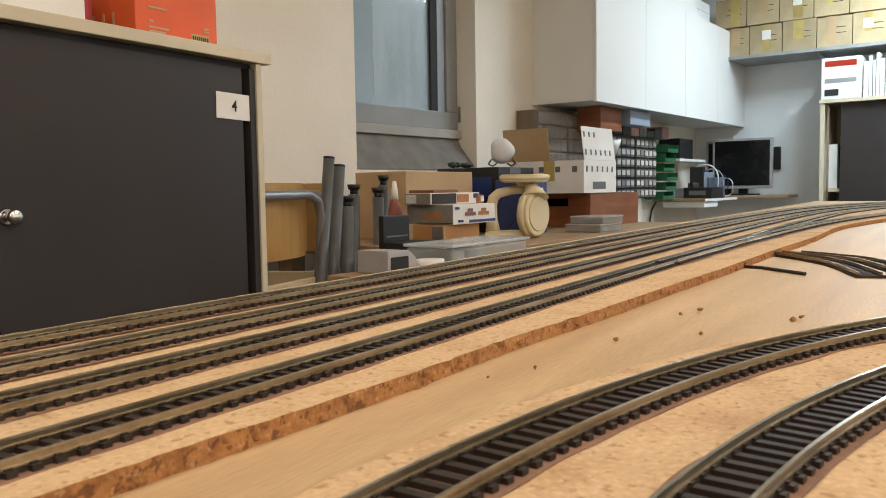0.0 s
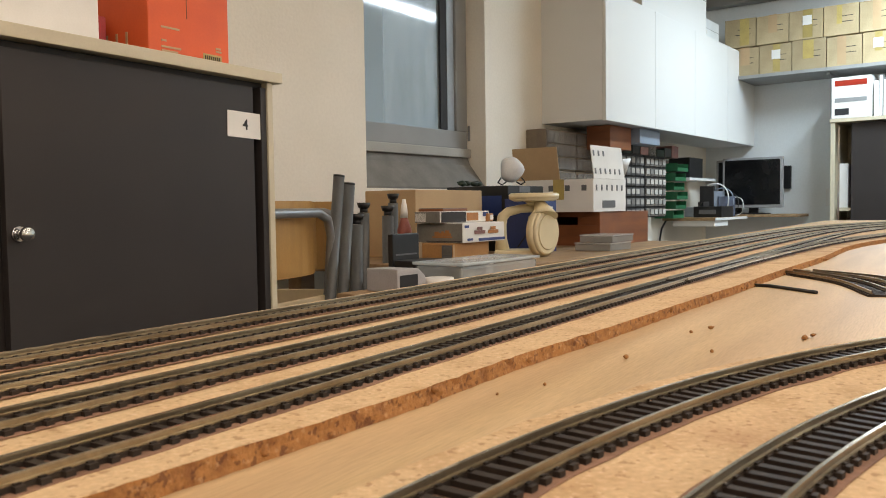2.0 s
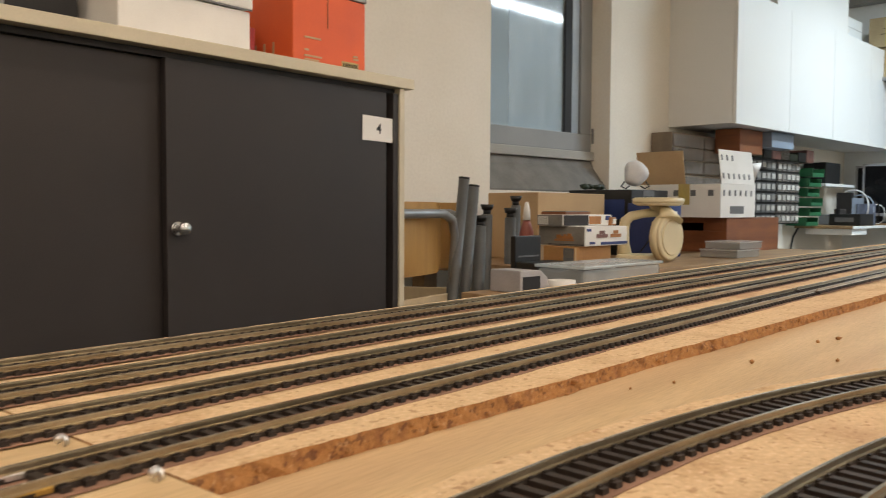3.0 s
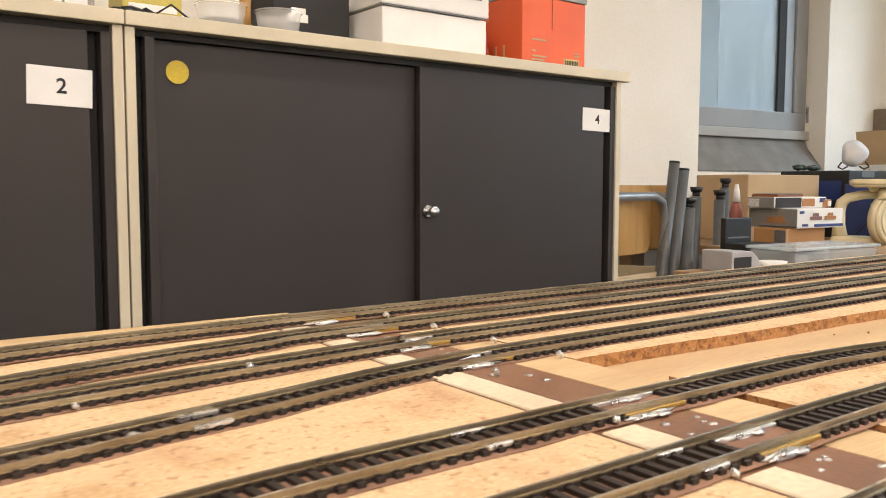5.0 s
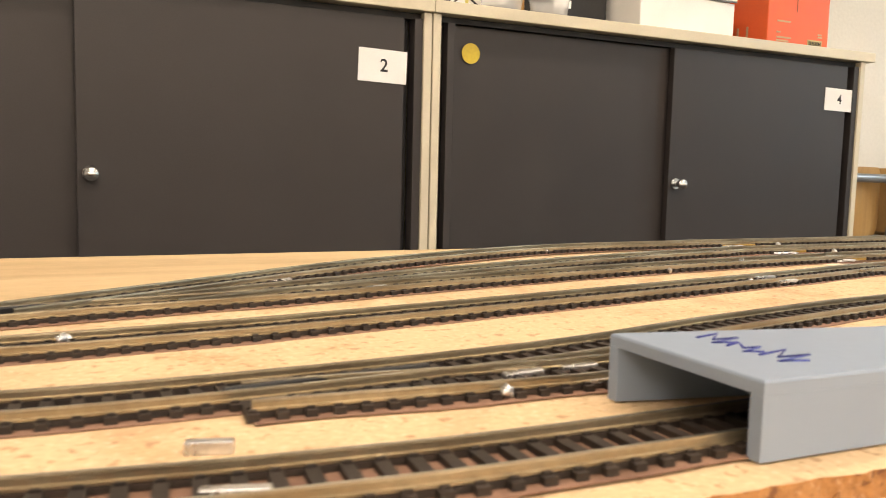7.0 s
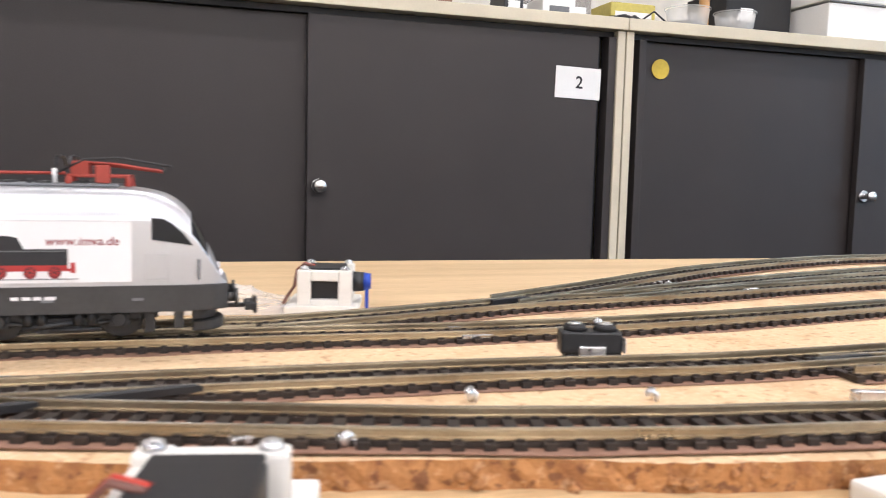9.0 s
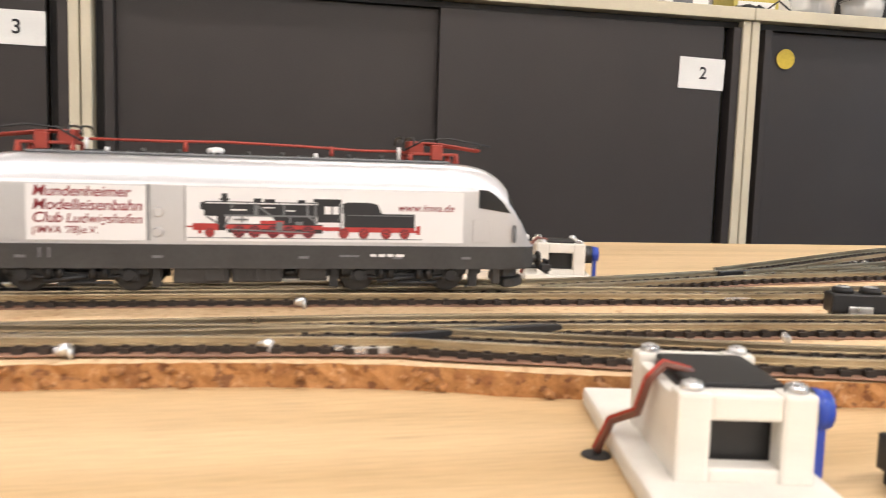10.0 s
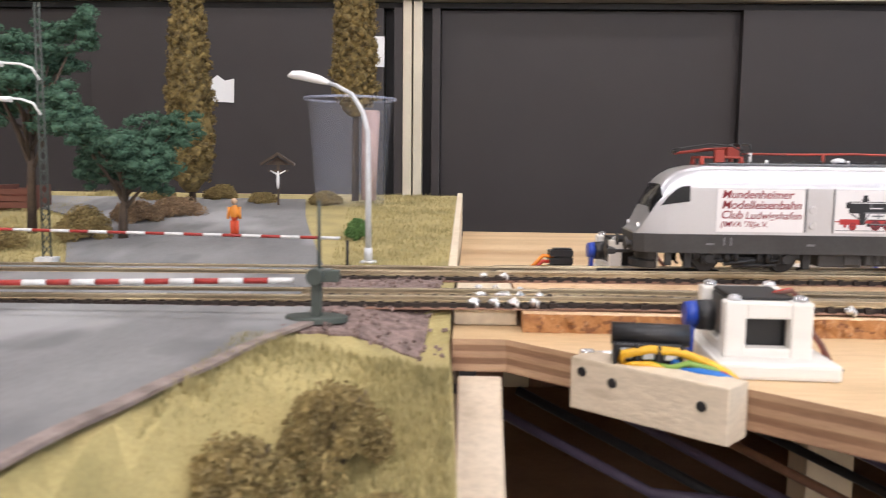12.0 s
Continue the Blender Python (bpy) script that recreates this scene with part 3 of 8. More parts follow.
BRASS = mat("brass strip", (0.55, 0.36, 0.1), (0.42, 0.27, 0.08), rough=0.35, metal=0.8, scale=60, fine=500, bump=0.05)


def wire_mat(name, c):
    return mat(name, c, rough=0.4, scale=30, fine=300, bump=0.0)


W_YELLOW, W_RED = wire_mat("yellow wire", (0.75, 0.42, 0.01)), wire_mat("red wire", (0.45, 0.03, 0.01))
W_BLUE, W_GREEN = wire_mat("blue wire", (0.01, 0.14, 0.5)), wire_mat("green wire", (0.2, 0.34, 0.05))
W_BROWN, W_ORANGE = wire_mat("brown wire", (0.16, 0.06, 0.04)), wire_mat("orange wire", (0.8, 0.26, 0.01))
W_GREY = wire_mat("grey violet wire", (0.10, 0.08, 0.13))

for y0, y1 in ((-0.848, -0.868), (-0.891, -0.921), (-0.944, -0.974), (-0.997, -1.027), (-1.052, -1.128), (-1.161, -1.188), (-1.219, -1.247)):
    ob = thing("joint_plate", "brown laminate plate with solder blobs where two modules meet", "joint plate", pose(-1.3035, (y0 + y1) / 2, TOP), "plates along the module joint")
    w = y0 - y1
    part("plate", bbox(-0.0332, 0.0, -w / 2, w / 2, 0, 0.0070, 0.0005, 1), PERTINAX, ob)
    part("wooden_strip", bbox(-0.0525, -0.034, -w / 2, w / 2, 0, 0.0073, 0.0006, 1), CREAM, ob)
    bm = bmesh.new()
    for k in range(5):
        blob(bm, (-0.029 + 0.025 * random.random(), (random.random() - 0.5) * w * 0.8, 0.0070), 0.0011 + 0.0012 * random.random(), 1, 0.4, (1.3, 1, 0.35), k)
    part("solder_drops", bm, SOLDER, ob)
tb = thing("joint_bed", "brown and bare wooden strips bridging two modules", "joint strip", pose(-1.303, -1.073, TOP))
part("laminate_strip", bbox(-0.0537, -0.0010, -0.227, 0.227, 0.0001, 0.0066), PERTINAX, tb, "brown laminate strip")
part("plywood_strip", bbox(0.0010, 0.0325, -0.227, 0.227, 0.0001, 0.0066), PLY, tb, "bare plywood strip")
tj = ((-0.877, 0), (-0.930, 0), (-0.983, 0), (-1.0375, 0), (-1.1455, 0), (-1.2035, 0), (-1.2625, 0))
for y, _ in tj:
    for s in (-1, 1):
        solid("rail_joint", bbox(-0.019, 0.019, -0.0019, 0.0019, 0, 0.0021, 0.0004, 1), BRASS if s < 0 else SOLDER, "soldered metal strip under a rail at the joint", "rail joint", "soldered rail joints", at=pose(-1.318, y + s * 0.00875, R0 + 0.0004))
        bm = bmesh.new()
        blob(bm, (0, 0, 0), 0.0021, 3, 1.0, (5.5, 1.1, 0.5), y * 70 + s)
        blob(bm, (0.006, -0.002, 0.0003), 0.0017, 2, 1.0, (2.5, 1.3, 0.5), y * 50 - s)
        solid("solder_smear", bm, SOLDER, "shiny flattened smear of solder beside a rail", "solder joint", "soldered rail joints", at=pose(-1.322 + 0.004 * s, y + s * 0.0105 - 0.002, R0 + 0.0010))


def solder_blob(x, y, s=1.0):
    bm = bmesh.new()
    blob(bm, (0, 0, 0), 0.0018 * s, 2, 0.6, (1.4, 0.7, 0.9), x * 90)
    blob(bm, (0.0012, -0.0012, -0.0012), 0.0011 * s, 2, 0.5, (0.8, 0.8, 1.6), x * 50)
    solid("feeder_solder", bm, SOLDER, "bright solder blob with a wire end at a rail", "solder joint", "feeder joints on rails", at=pose(x, y, R0 + 0.0028, 0, 0, x * 900 % 90))


for x, y in ((-1.499, -1.074), (-1.506, -1.017), (-1.533, -1.157), (-2.084, -1.130), (-2.018, -1.200), (-2.096, -1.203), (-1.879, -1.215), (-1.279, -0.893), (-1.279, -0.949), (-1.278, -1.006),
             (-1.276, -1.058), (-1.375, -0.881), (-1.737, -1.004), (-1.735, -1.216), (-1.52, -0.902), (-1.42, -0.99), (-1.46, -1.219), (-1.60, -1.219), (-1.345, -1.158), (-1.33, -1.07), (-1.36, -1.219),
             (-1.93, -1.205), (-2.035, -1.213), (-1.97, -1.235), (-1.84, -1.11), (-2.15, -1.205)):
    solder_blob(x, y, 0.8 + 0.5 * random.random())
for k in range(4):
    solder_blob(-2.291 + 0.0078 * k, -1.1985, 0.95)
    solder_blob(-2.288 + 0.0080 * k, -1.1815, 0.8)
    if k < 2:
        solder_blob(-2.286 + 0.010 * k, -1.1255, 0.8)



def rail_clip(x, y, turn, length=0.012):
    solid("rail_joiner", bbox(-length / 2, length / 2, -0.0017, 0.0017, 0, 0.002, 0.0005, 1), SOLDER, "small bright metal rail joiner", "rail joiner", "rail joiners", at=pose(x, y, R0 + 0.0012, 0, 0, turn))


for x, y, a in ((-1.40, -1.136, 1), (-1.40, -1.154, 1), (-1.47, -1.057, 9), (-1.47, -1.073, 9), (-1.36, -1.194, 0), (-1.36, -1.212, 0), (-2.03, -1.188, 2), (-2.07, -1.205, 2), (-1.90, -1.109, 2), (-1.90, -1.127, 2),
                (-2.12, -1.199, 6), (-2.13, -1.180, 4), (-1.99, -1.228, 16), (-1.72, -1.2, 6), (-1.70, -1.199, 0), (-1.70, -1.215, 0), (-1.74, -0.995, 25), (-1.55, -0.905, 18), (-1.70, -1.03, 15)):
    rail_clip(x, y, a, 0.011 + 0.006 * random.random())
for x, y, a in ((-1.775, -1.192, 6), (-1.84, -1.0475, 21), (-2.20, -1.109, 2), (-2.03, -1.193, 12)):
    solid("track_switch_insert", bbox(-0.03, 0.03, -0.0012, 0.0012, 0, 0.0027, 0.0004, 1), BLACKP, "black plastic insert in a track switch", "switch part", "switch inserts", at=pose(x, y, R0 + 0.0022, 0, 0, a))


# loose bits on the plywood
for x, y, s in ((-0.956, -1.111, 1), (-0.841, -1.125, 1.2), (-0.856, -1.117, 0.8), (-0.852, -1.180, 1.3), (-0.843, -1.183, 1.1), (-0.918, -1.144, 0.7), (-0.845, -1.223, 1.0), (-1.03, -1.10, 0.5), (-1.055, -1.09, 0.4)):
    bm = bmesh.new()
    blob(bm, (0, 0, 0.0012 * s), 0.0016 * s, 1, 0.9, (1.3, 1, 0.8), x * 50)
    solid("cork_crumb", bm, CORK_EDGE, "small loose cork crumb on the plywood", "crumb", "crumbs on the plywood", at=pose(x, y, TOP + 0.0002))
bm = bmesh.new()
tube(bm, [(0, 0, 0.0015), (0.028, 0.0, 0.0015), (0.034, -0.004, 0.0015), (0.079, -0.035, 0.0015)], 0.0016, 6)
solid("plastic_strip", bm, BLACKP, "bent black plastic strip lying on plywood", "strip", at=pose(-0.55, -1.083, TOP, 0, 0, -100))


def loose_track(p0, p1, bend, label):
    ob = thing("loose_track", label, "model track", pose(0, 0, TOP + 0.0001), "loose track pieces")
    a, b = Vector((*p0, 0)), Vector((*p1, 0))
    side = Vector((-(b - a).y, (b - a).x, 0)).normalized() * bend
    mid = (a + b) / 2 + side
    line = spline([a[:2], mid[:2], b[:2]])
    for off in (-0.00875, 0.00875):
        bm = bmesh.new()
        sweep(bm, line, off, RAIL_PROFILE, 0.0021)
        part("rail", bm, RAIL, ob)
    every = spline([a[:2], mid[:2], b[:2]], 0.0066)
    for i, p in enumerate(every):
        d = every[min(i + 1, len(every) - 1)] - every[max(i - 1, 0)]
        s = new("sleeper", SLEEPER_MESH)
        s.parent = ob
        s.matrix_basis = Matrix.Translation(p) @ Matrix.Rotation(math.atan2(d.y, d.x), 4, "Z")
    return ob


loose_track((-0.39, -1.098), (-0.60, -1.205), 0.016, "loose curved track piece lying on bare plywood")
loose_track((-0.385, -1.118), (-0.54, -1.225), 0.020, "loose switch leg lying on bare plywood")

# ---- re-railing ramp ----
GREYP = mat("grey printed plastic", (0.255, 0.315, 0.395), (0.235, 0.29, 0.365), rough=0.45, scale=6, fine=1500, stretch=(0.2, 0.2, 6), bump=0.1, fine_mix=0.05)
ob = thing("rerailing_ramp", "grey printed plastic ramp over a track, scribbled in blue ink", "ramp", pose(-1.709, -1.252, R0 + 0.0006))
rise, skin = 0.0178, 0.0034
SKEW = ((0.0, 0.0265), (0.0, -0.0258), (0.232, -0.0350), (0.232, -0.0225))     # the tapering cover from above
bm = bmesh.new()
prism(bm, SKEW, rise - skin + 0.00005, rise)
top_rim = [e for e in bm.edges if min(v.co.z for v in e.verts) > rise - 0.0001]
bmesh.ops.bevel(bm, geom=top_rim, offset=0.0007, segments=2, affect="EDGES", profile=0.6)
part("cover", bm, GREYP, ob)
for (xa, ya), (xb, yb), s in ((SKEW[1], SKEW[2], 1), (SKEW[0], SKEW[3], -1)):
    bm = bmesh.new()
    prism(bm, [(xa, ya), (xb, yb), (xb, yb + 0.0036 * s), (xa, ya + 0.0036 * s)], 0.0, rise - skin)
    part("side_wall", bm, GREYP, ob)
for k in range(2):
    bm = bmesh.new()
    prism(bm, [(0.10, -0.016 - 0.007 * k), (0.215, -0.0285 - 0.003 * k), (0.215, -0.0278 - 0.003 * k), (0.10, -0.0148 - 0.007 * k)], rise - 0.0002, rise + 0.0010)
    part("guide_ridge", bm, GREYP, ob)
bm = bmesh.new()
for k in range(3):
    y = 0.0135 - 0.0105 * k
    w = (0.009, 0.006, 0.011)[k]
    tube(bm, [(0.018, y, rise), (0.018 + w, y + 0.002, rise), (0.020, y - 0.0035, rise), (0.019 + w, y - 0.004, rise), (0.017, y - 0.0065, rise), (0.018 + 0.6 * w, y - 0.0085, rise)], 0.00045, 5)
part("scribble", bm, mat("blue ink", (0.03, 0.04, 0.28), rough=0.5, bump=0), ob, "blue handwritten scribble")


# ---- switch motors ----
def servo_unit(m, label, lever=1, connector=True, front=-0.022, back=0.022, tail=-0.011):
    """A white printed bracket with a small servo; its open front faces -y."""
    ob = thing("switch_servo", label, "servo motor", m, "switch servos beside the tracks")
    off = -0.0012 * lever
    part("base_plate", bbox(off - 0.0180, off + 0.0180, front, back, 0, 0.0050, 0.0012), PRINT, ob)
    for y0, y1 in ((-0.0188, -0.0128), (0.0128, 0.0188)):
        for x in (-1, 1):
            part("bracket_post", bbox(x * 0.0099 - 0.0033, x * 0.0099 + 0.0033, y0, y1, 0.0045, 0.0222, 0.0009), PRINT, ob)
        part("bracket_bar", bbox(-0.0068, 0.0068, y0 + 0.0003, y1 - 0.0003, 0.0168, 0.0219, 0.0008), PRINT, ob)
        part("bracket_bar", bbox(-0.0068, 0.0068, y0 + 0.0003, y1 - 0.0003, 0.0046, 0.0078, 0.0006), PRINT, ob)
    part("bracket_side", bbox(-lever * 0.0115 - 0.0014, -lever * 0.0115 + 0.0014, -0.0126, 0.0126, 0.0047, 0.0205, 0.0006), PRINT, ob)
    part("bracket_side", bbox(lever * 0.0115 - 0.0014, lever * 0.0115 + 0.0014, -0.0126, 0.0126, 0.0047, 0.0085, 0.0006), PRINT, ob)
    servo = part("servo", bbox(-0.0098, 0.0098, -0.0122, 0.0122, 0.0056, 0.0212, 0.0008), BLACKP, ob, "black servo body")
    part("servo_lid", bbox(-0.0094, 0.0094, -0.0124, 0.0124, 0.0213, 0.0226, 0.0005), TRIM_AND_SHADE, servo)
    for x in (-1, 1):
        for y in (-1, 1):
            bm = bmesh.new()
            rod(bm, (x * 0.0099, y * 0.0158, 0.0220), (x * 0.0099, y * 0.0158, 0.0236), 0.0024, 0.0019, 12)
            rod(bm, (x * 0.0099, y * 0.0158, 0.0236), (x * 0.0099, y * 0.0158, 0.0240), 0.0012, 0.0010, 8)
            part("screw", bm, SOLDER, ob)
    bm = bmesh.new()
    rod(bm, (lever * 0.0132, -0.003, 0.0150), (lever * 0.0185, -0.003, 0.0150), 0.0052, 0.0048, 16)
    part("gear_head", bm, BLACKP, ob)
    bm = bmesh.new()
    rod(bm, (lever * 0.0186, -0.003, 0.0152), (lever * 0.0222, -0.003, 0.0152), 0.0046, 0.0040, 16)
    box(bm, lever * 0.0202 - 0.0009, lever * 0.0202 + 0.0009, -0.0055, -0.0008, 0.0015, 0.0152)
    part("lever", bm, BLUEP, ob, "blue plastic servo lever")
    for q, wm in enumerate((W_BROWN, W_RED)):
        bm = bmesh.new()
        tube(bm, [(-lever * 0.006, -0.004 + 0.002 * q, 0.0224), (-lever * 0.0115, -0.003 + 0.002 * q, 0.0236), (-lever * 0.0148, -0.004 + 0.002 * q, 0.0205), (-lever * 0.0160, -0.004 + 0.3 * (tail + 0.004) + 0.002 * q, 0.0125), (-lever * 0.0192, tail + 0.001 + 0.002 * q, 0.0076), (-lever * 0.0225, tail + 0.002 * q, 0.0008)], 0.0008, 6)
        part("cable", bm, wm, ob)
    if connector:
        bm = bmesh.new()
        for k in range(3):
            box(bm, lever * 0.030, lever * 0.030 + lever * 0.013, 0.001 - 0.004, 0.006, 0.003 + k * 0.0042, 0.0062 + k * 0.0042)
        box(bm, lever * 0.0303, lever * 0.0405, -0.001, 0.0055, 0.001, 0.0155)
        part("connector", bm, BLACKP, ob)
        for k, w in enumerate((W_ORANGE, W_RED, W_YELLOW)):
            bm = bmesh.new()
            tube(bm, [(lever * 0.041, 0.0, 0.011 - k * 0.003), (lever * 0.047, -0.003 - k * 0.001, 0.012 - k * 0.003), (lever * 0.053, -0.004, 0.006 - k * 0.002), (lever * 0.056, -0.002 + k * 0.002, 0.001)], 0.0011, 6)
            part("cable", bm, w, ob)
    return ob


SV = "white printed servo bracket, black motor"
servo_unit(pose(-2.2003, -1.2447, TOP, 0, 0, -3), SV + " beside a terminal block", -1, False, -0.0275, 0.026)
servo_unit(pose(-2.004, -1.288, TOP, 0, 0, -12), SV + " in front of the cork", 1, False, -0.034, 0.047, 0.008)
servo_unit(pose(-1.8432, -1.3165, TOP, 0, 0, 3), SV + " near a grey ramp", 1, False, -0.034, 0.044)
for x, y, r in ((-2.1784, -1.2569, 0.0032), (-2.0244, -1.2755, 0.0034), (-1.8651, -1.3287, 0.0034)):
    bm = bmesh.new()
    rod(bm, (0, 0, 0), (0, 0, 0.0003), r, r * 0.95, 16)
    solid("cable_hole", bm, TRIM_AND_SHADE, "dark drilled cable hole in the plywood", "hole", "cable holes", at=pose(x, y, TOP + 0.0001))
servo_unit(pose(-2.084, -1.042, TOP, 0, 0, -4), SV + " with orange cables", 1, True)
servo_unit(pose(-1.9365, -1.004, TOP, 0, 0, -14), SV + " beside a plastic bag", 1, False)
servo_unit(pose(-2.205, -1.052, TOP, 0, 0, 4), SV + " with a flat connector", -1, True)

ob = thing("terminal_block", "black terminal block with coloured wires on the table edge", "terminal block", pose(-2.239, -1.262, TOP, 0, 0, -8))
part("housing", bbox(-0.009, 0.012, -0.002, 0.007, 0, 0.0090, 0.0008), BLACKP, ob)
bm = bmesh.new()
rod(bm, (-0.0095, 0.003, 0.0108), (0.0142, 0.003, 0.0108), 0.0035, seg=14)
part("sleeve", bm, BLACKP, ob)
for k in range(4):
    part("partition", bbox(-0.009 + 0.0066 * k, -0.0078 + 0.0066 * k, -0.0046, -0.0018, 0.0, 0.0088, 0.0003, 1), BLACKP, ob)
for k in range(3):
    part("clamp", bbox(-0.0070 + 0.0066 * k, -0.0030 + 0.0066 * k, -0.0040, -0.0021, 0.0042, 0.0076, 0.0004, 1), SOLDER, ob, "bright metal wire clamp")
WIRES = (
    (W_YELLOW, 0.0014, [(-0.0062, -0.0032, 0.0036), (-0.0060, -0.0052, 0.0060), (0.0020, -0.0030, 0.0074), (0.0110, -0.0035, 0.0070), (0.0186, -0.0055, 0.0048), (0.0245, -0.0085, 0.0022), (0.0278, -0.0108, -0.0008)]),
    (W_YELLOW, 0.0009, [(-0.0058, -0.0034, 0.0022), (-0.0030, -0.0048, 0.0030), (0.0021, -0.0045, 0.0032), (0.0079, -0.0060, 0.0018), (0.0095, -0.0066, -0.0008)]),
    (W_GREEN, 0.0010, [(0.0020, -0.0034, 0.0030), (0.0079, -0.0058, 0.0026), (0.0131, -0.0068, 0.0045), (0.0200, -0.0088, 0.0035), (0.0240, -0.0085, 0.0012), (0.0255, -0.0084, -0.0008)]),
    (W_RED, 0.0010, [(0.0085, -0.0032, 0.0028), (0.0130, -0.0060, 0.0024), (0.0178, -0.0072, 0.0033), (0.0233, -0.0094, 0.0022), (0.0262, -0.0102, -0.0008)]),
    (W_BLUE, 0.0013, [(0.0092, -0.0032, 0.0040), (0.0120, -0.0070, 0.0020), (0.0157, -0.0098, 0.0028), (0.0214, -0.0120, 0.0026), (0.0262, -0.0112, 0.0004), (0.0275, -0.0110, -0.0010)]))
for w, r, line in WIRES:
    bm = bmesh.new()
    tube(bm, line, r, 8)
    part("wire", bm, w, ob)

ob = thing("corner_bracket", "pale pine block screwed to the cut table edge", "bracket", pose(-2.2345, -1.2655, 0.0015, 0, 0, -41.8))
part("block", bbox(-0.0255, 0.027, -0.010, 0.0024, 0.7845, 0.8012, 0.0007), PALE_PINE, ob)
for x, z in ((-0.021, 0.797), (-0.010, 0.7955), (0.019, 0.7945)):
    bm = bmesh.new()
    rod(bm, (x, -0.0102, z), (x, -0.0107, z), 0.0016, 0.0014, 12)
    part("screw", bm, TRIM_AND_SHADE, ob)
solid("end_strip", bbox(-0.0125, 0.0122, -0.006, 0.006, 0, 0.0080, 0.0006), CREAM, "cream wooden strip at the module end under soldered rails", "wooden strip", at=pose(-2.286, -1.190, TOP))
bm = bmesh.new()
rod(bm, (0, 0, 0), (0.018, 0.001, 0), 0.0011, seg=8)
rod(bm, (-0.004, 0, 0), (0.0, 0, 0), 0.0018, seg=8)
solid("screw", bm, SOLDER, "loose bright screw lying on the table corner", "screw", at=pose(-2.252, -1.249, TOP + 0.0018, 0, 0, 5))
for k in range(7):
    solder_blob(-2.2955 + 0.0046 * k + random.uniform(-0.002, 0.002), -1.178 + random.uniform(-0.004, 0.004), random.uniform(0.5, 0.9))
    if k % 2:
        solder_blob(-2.294 + 0.0042 * k + random.uniform(-0.002, 0.002), -1.163 + random.uniform(-0.003, 0.003), random.uniform(0.5, 0.8))

for x, y, a, w in ((-1.8137, -1.2277, -16, 0.0100), (-1.8137, -1.2549, -16, 0.0130), (-2.0655, -1.2075, 3, 0.0130), (-2.0598, -1.1605, 4, 0.0140)):
    solid("contact_strip", bbox(-w / 2, w / 2, -0.0014, 0.0014, 0, 0.0030, 0.0003, 1), SOLDER, "thin bright metal strip soldered beside a switch rail", "metal strip", "soldered strips", at=pose(x, y, R0 - 0.0001, 0, 0, a))
for x, y, a in ((-1.873, -1.166, -16), (-1.963, -1.304, -6)):
    ob = thing("switch_relay", "small black switch motor box with two round lugs", "switch motor", pose(x, y, R0 if y > -1.25 else TOP, 0, 0, a))
    part("housing", bbox(-0.0105, 0.0105, -0.0045, 0.0045, 0.0035, 0.0112, 0.0008), BLACKP, ob)
    part("clip", bbox(-0.0045, 0.0045, -0.0062, -0.0047, 0.001, 0.0065, 0.0004), SOLDER, ob, "bright metal clip")
    part("foot", bbox(-0.0085, 0.0085, -0.0045, 0.0045, 0, 0.0035, 0.0005), TRIM_AND_SHADE, ob)
    for s in (-1, 1):
        bm = bmesh.new()
        rod(bm, (s * 0.0052, 0, 0.0112), (s * 0.0052, 0, 0.0132), 0.0042, 0.0036, 16)
        lug = part("lug", bm, TRIM_AND_SHADE, ob)
        bm = bmesh.new()
        rod(bm, (s * 0.0052, 0, 0.0133), (s * 0.0052, 0, 0.0138), 0.0027, 0.0022, 14)
        part("lug_cap", bm, SOLDER, lug, "bright metal cap")
    part("spring_blade", bbox(0.0108, 0.0118, -0.0044, 0.0044, 0.0040, 0.0090, 0.0003, 1), SOLDER, ob, "bright spring blade")

# crumpled plastic bag
bm = bmesh.new()
n = 34
grid = [[None] * n for _ in range(n)]
for i in range(n):
    for j in range(n):
        u, v = i / (n - 1) * 2 - 1, j / (n - 1) * 2 - 1
        h = max(0.0, 1 - u * u) * max(0.0, 1 - v * v)
        z = 0.0006 + 0.013 * h ** 0.6 * (0.55 + 0.7 * abs(noise.noise(Vector((u * 2.6, v * 2.2, 4))))) + 0.004 * abs(noise.noise(Vector((u * 7, v * 7, 9)))) * h ** 0.3
        grid[i][j] = bm.verts.new((u * 0.062 * (1 + 0.15 * noise.noise(Vector((v * 2, 3, 1)))), v * 0.028, z))
for i in range(n - 1):
    for j in range(n - 1):
        bm.faces.new((grid[i][j], grid[i + 1][j], grid[i + 1][j + 1], grid[i][j + 1]))
bag = solid("plastic_bag", bm, clear("clear film", (0.85, 0.83, 0.8), 0.12, 0.32), "crumpled clear plastic bag lying on the plywood", "plastic bag", at=pose(-2.012, -0.985, TOP, 0, 0, -8))
for k in range(6):
    bm = bmesh.new()
    x0 = -2.25 + 0.03 * k
    tube(bm, [(x0 - 0.05, -1.16 + 0.01 * k, 0.765 - 0.004 * k), (x0 + 0.03, -1.20, 0.735 - 0.003 * k), (x0 + 0.12, -1.24, 0.742 - 0.006 * k), (x0 + 0.3, -1.30, 0.725)], 0.0022, 7)
    solid("under_table_cable", bm, (W_GREY, BLACKP, W_GREY, PERTINAX, BLACKP, W_GREY)[k], "sagging dark cable under the table", "cable", "cables under the table")
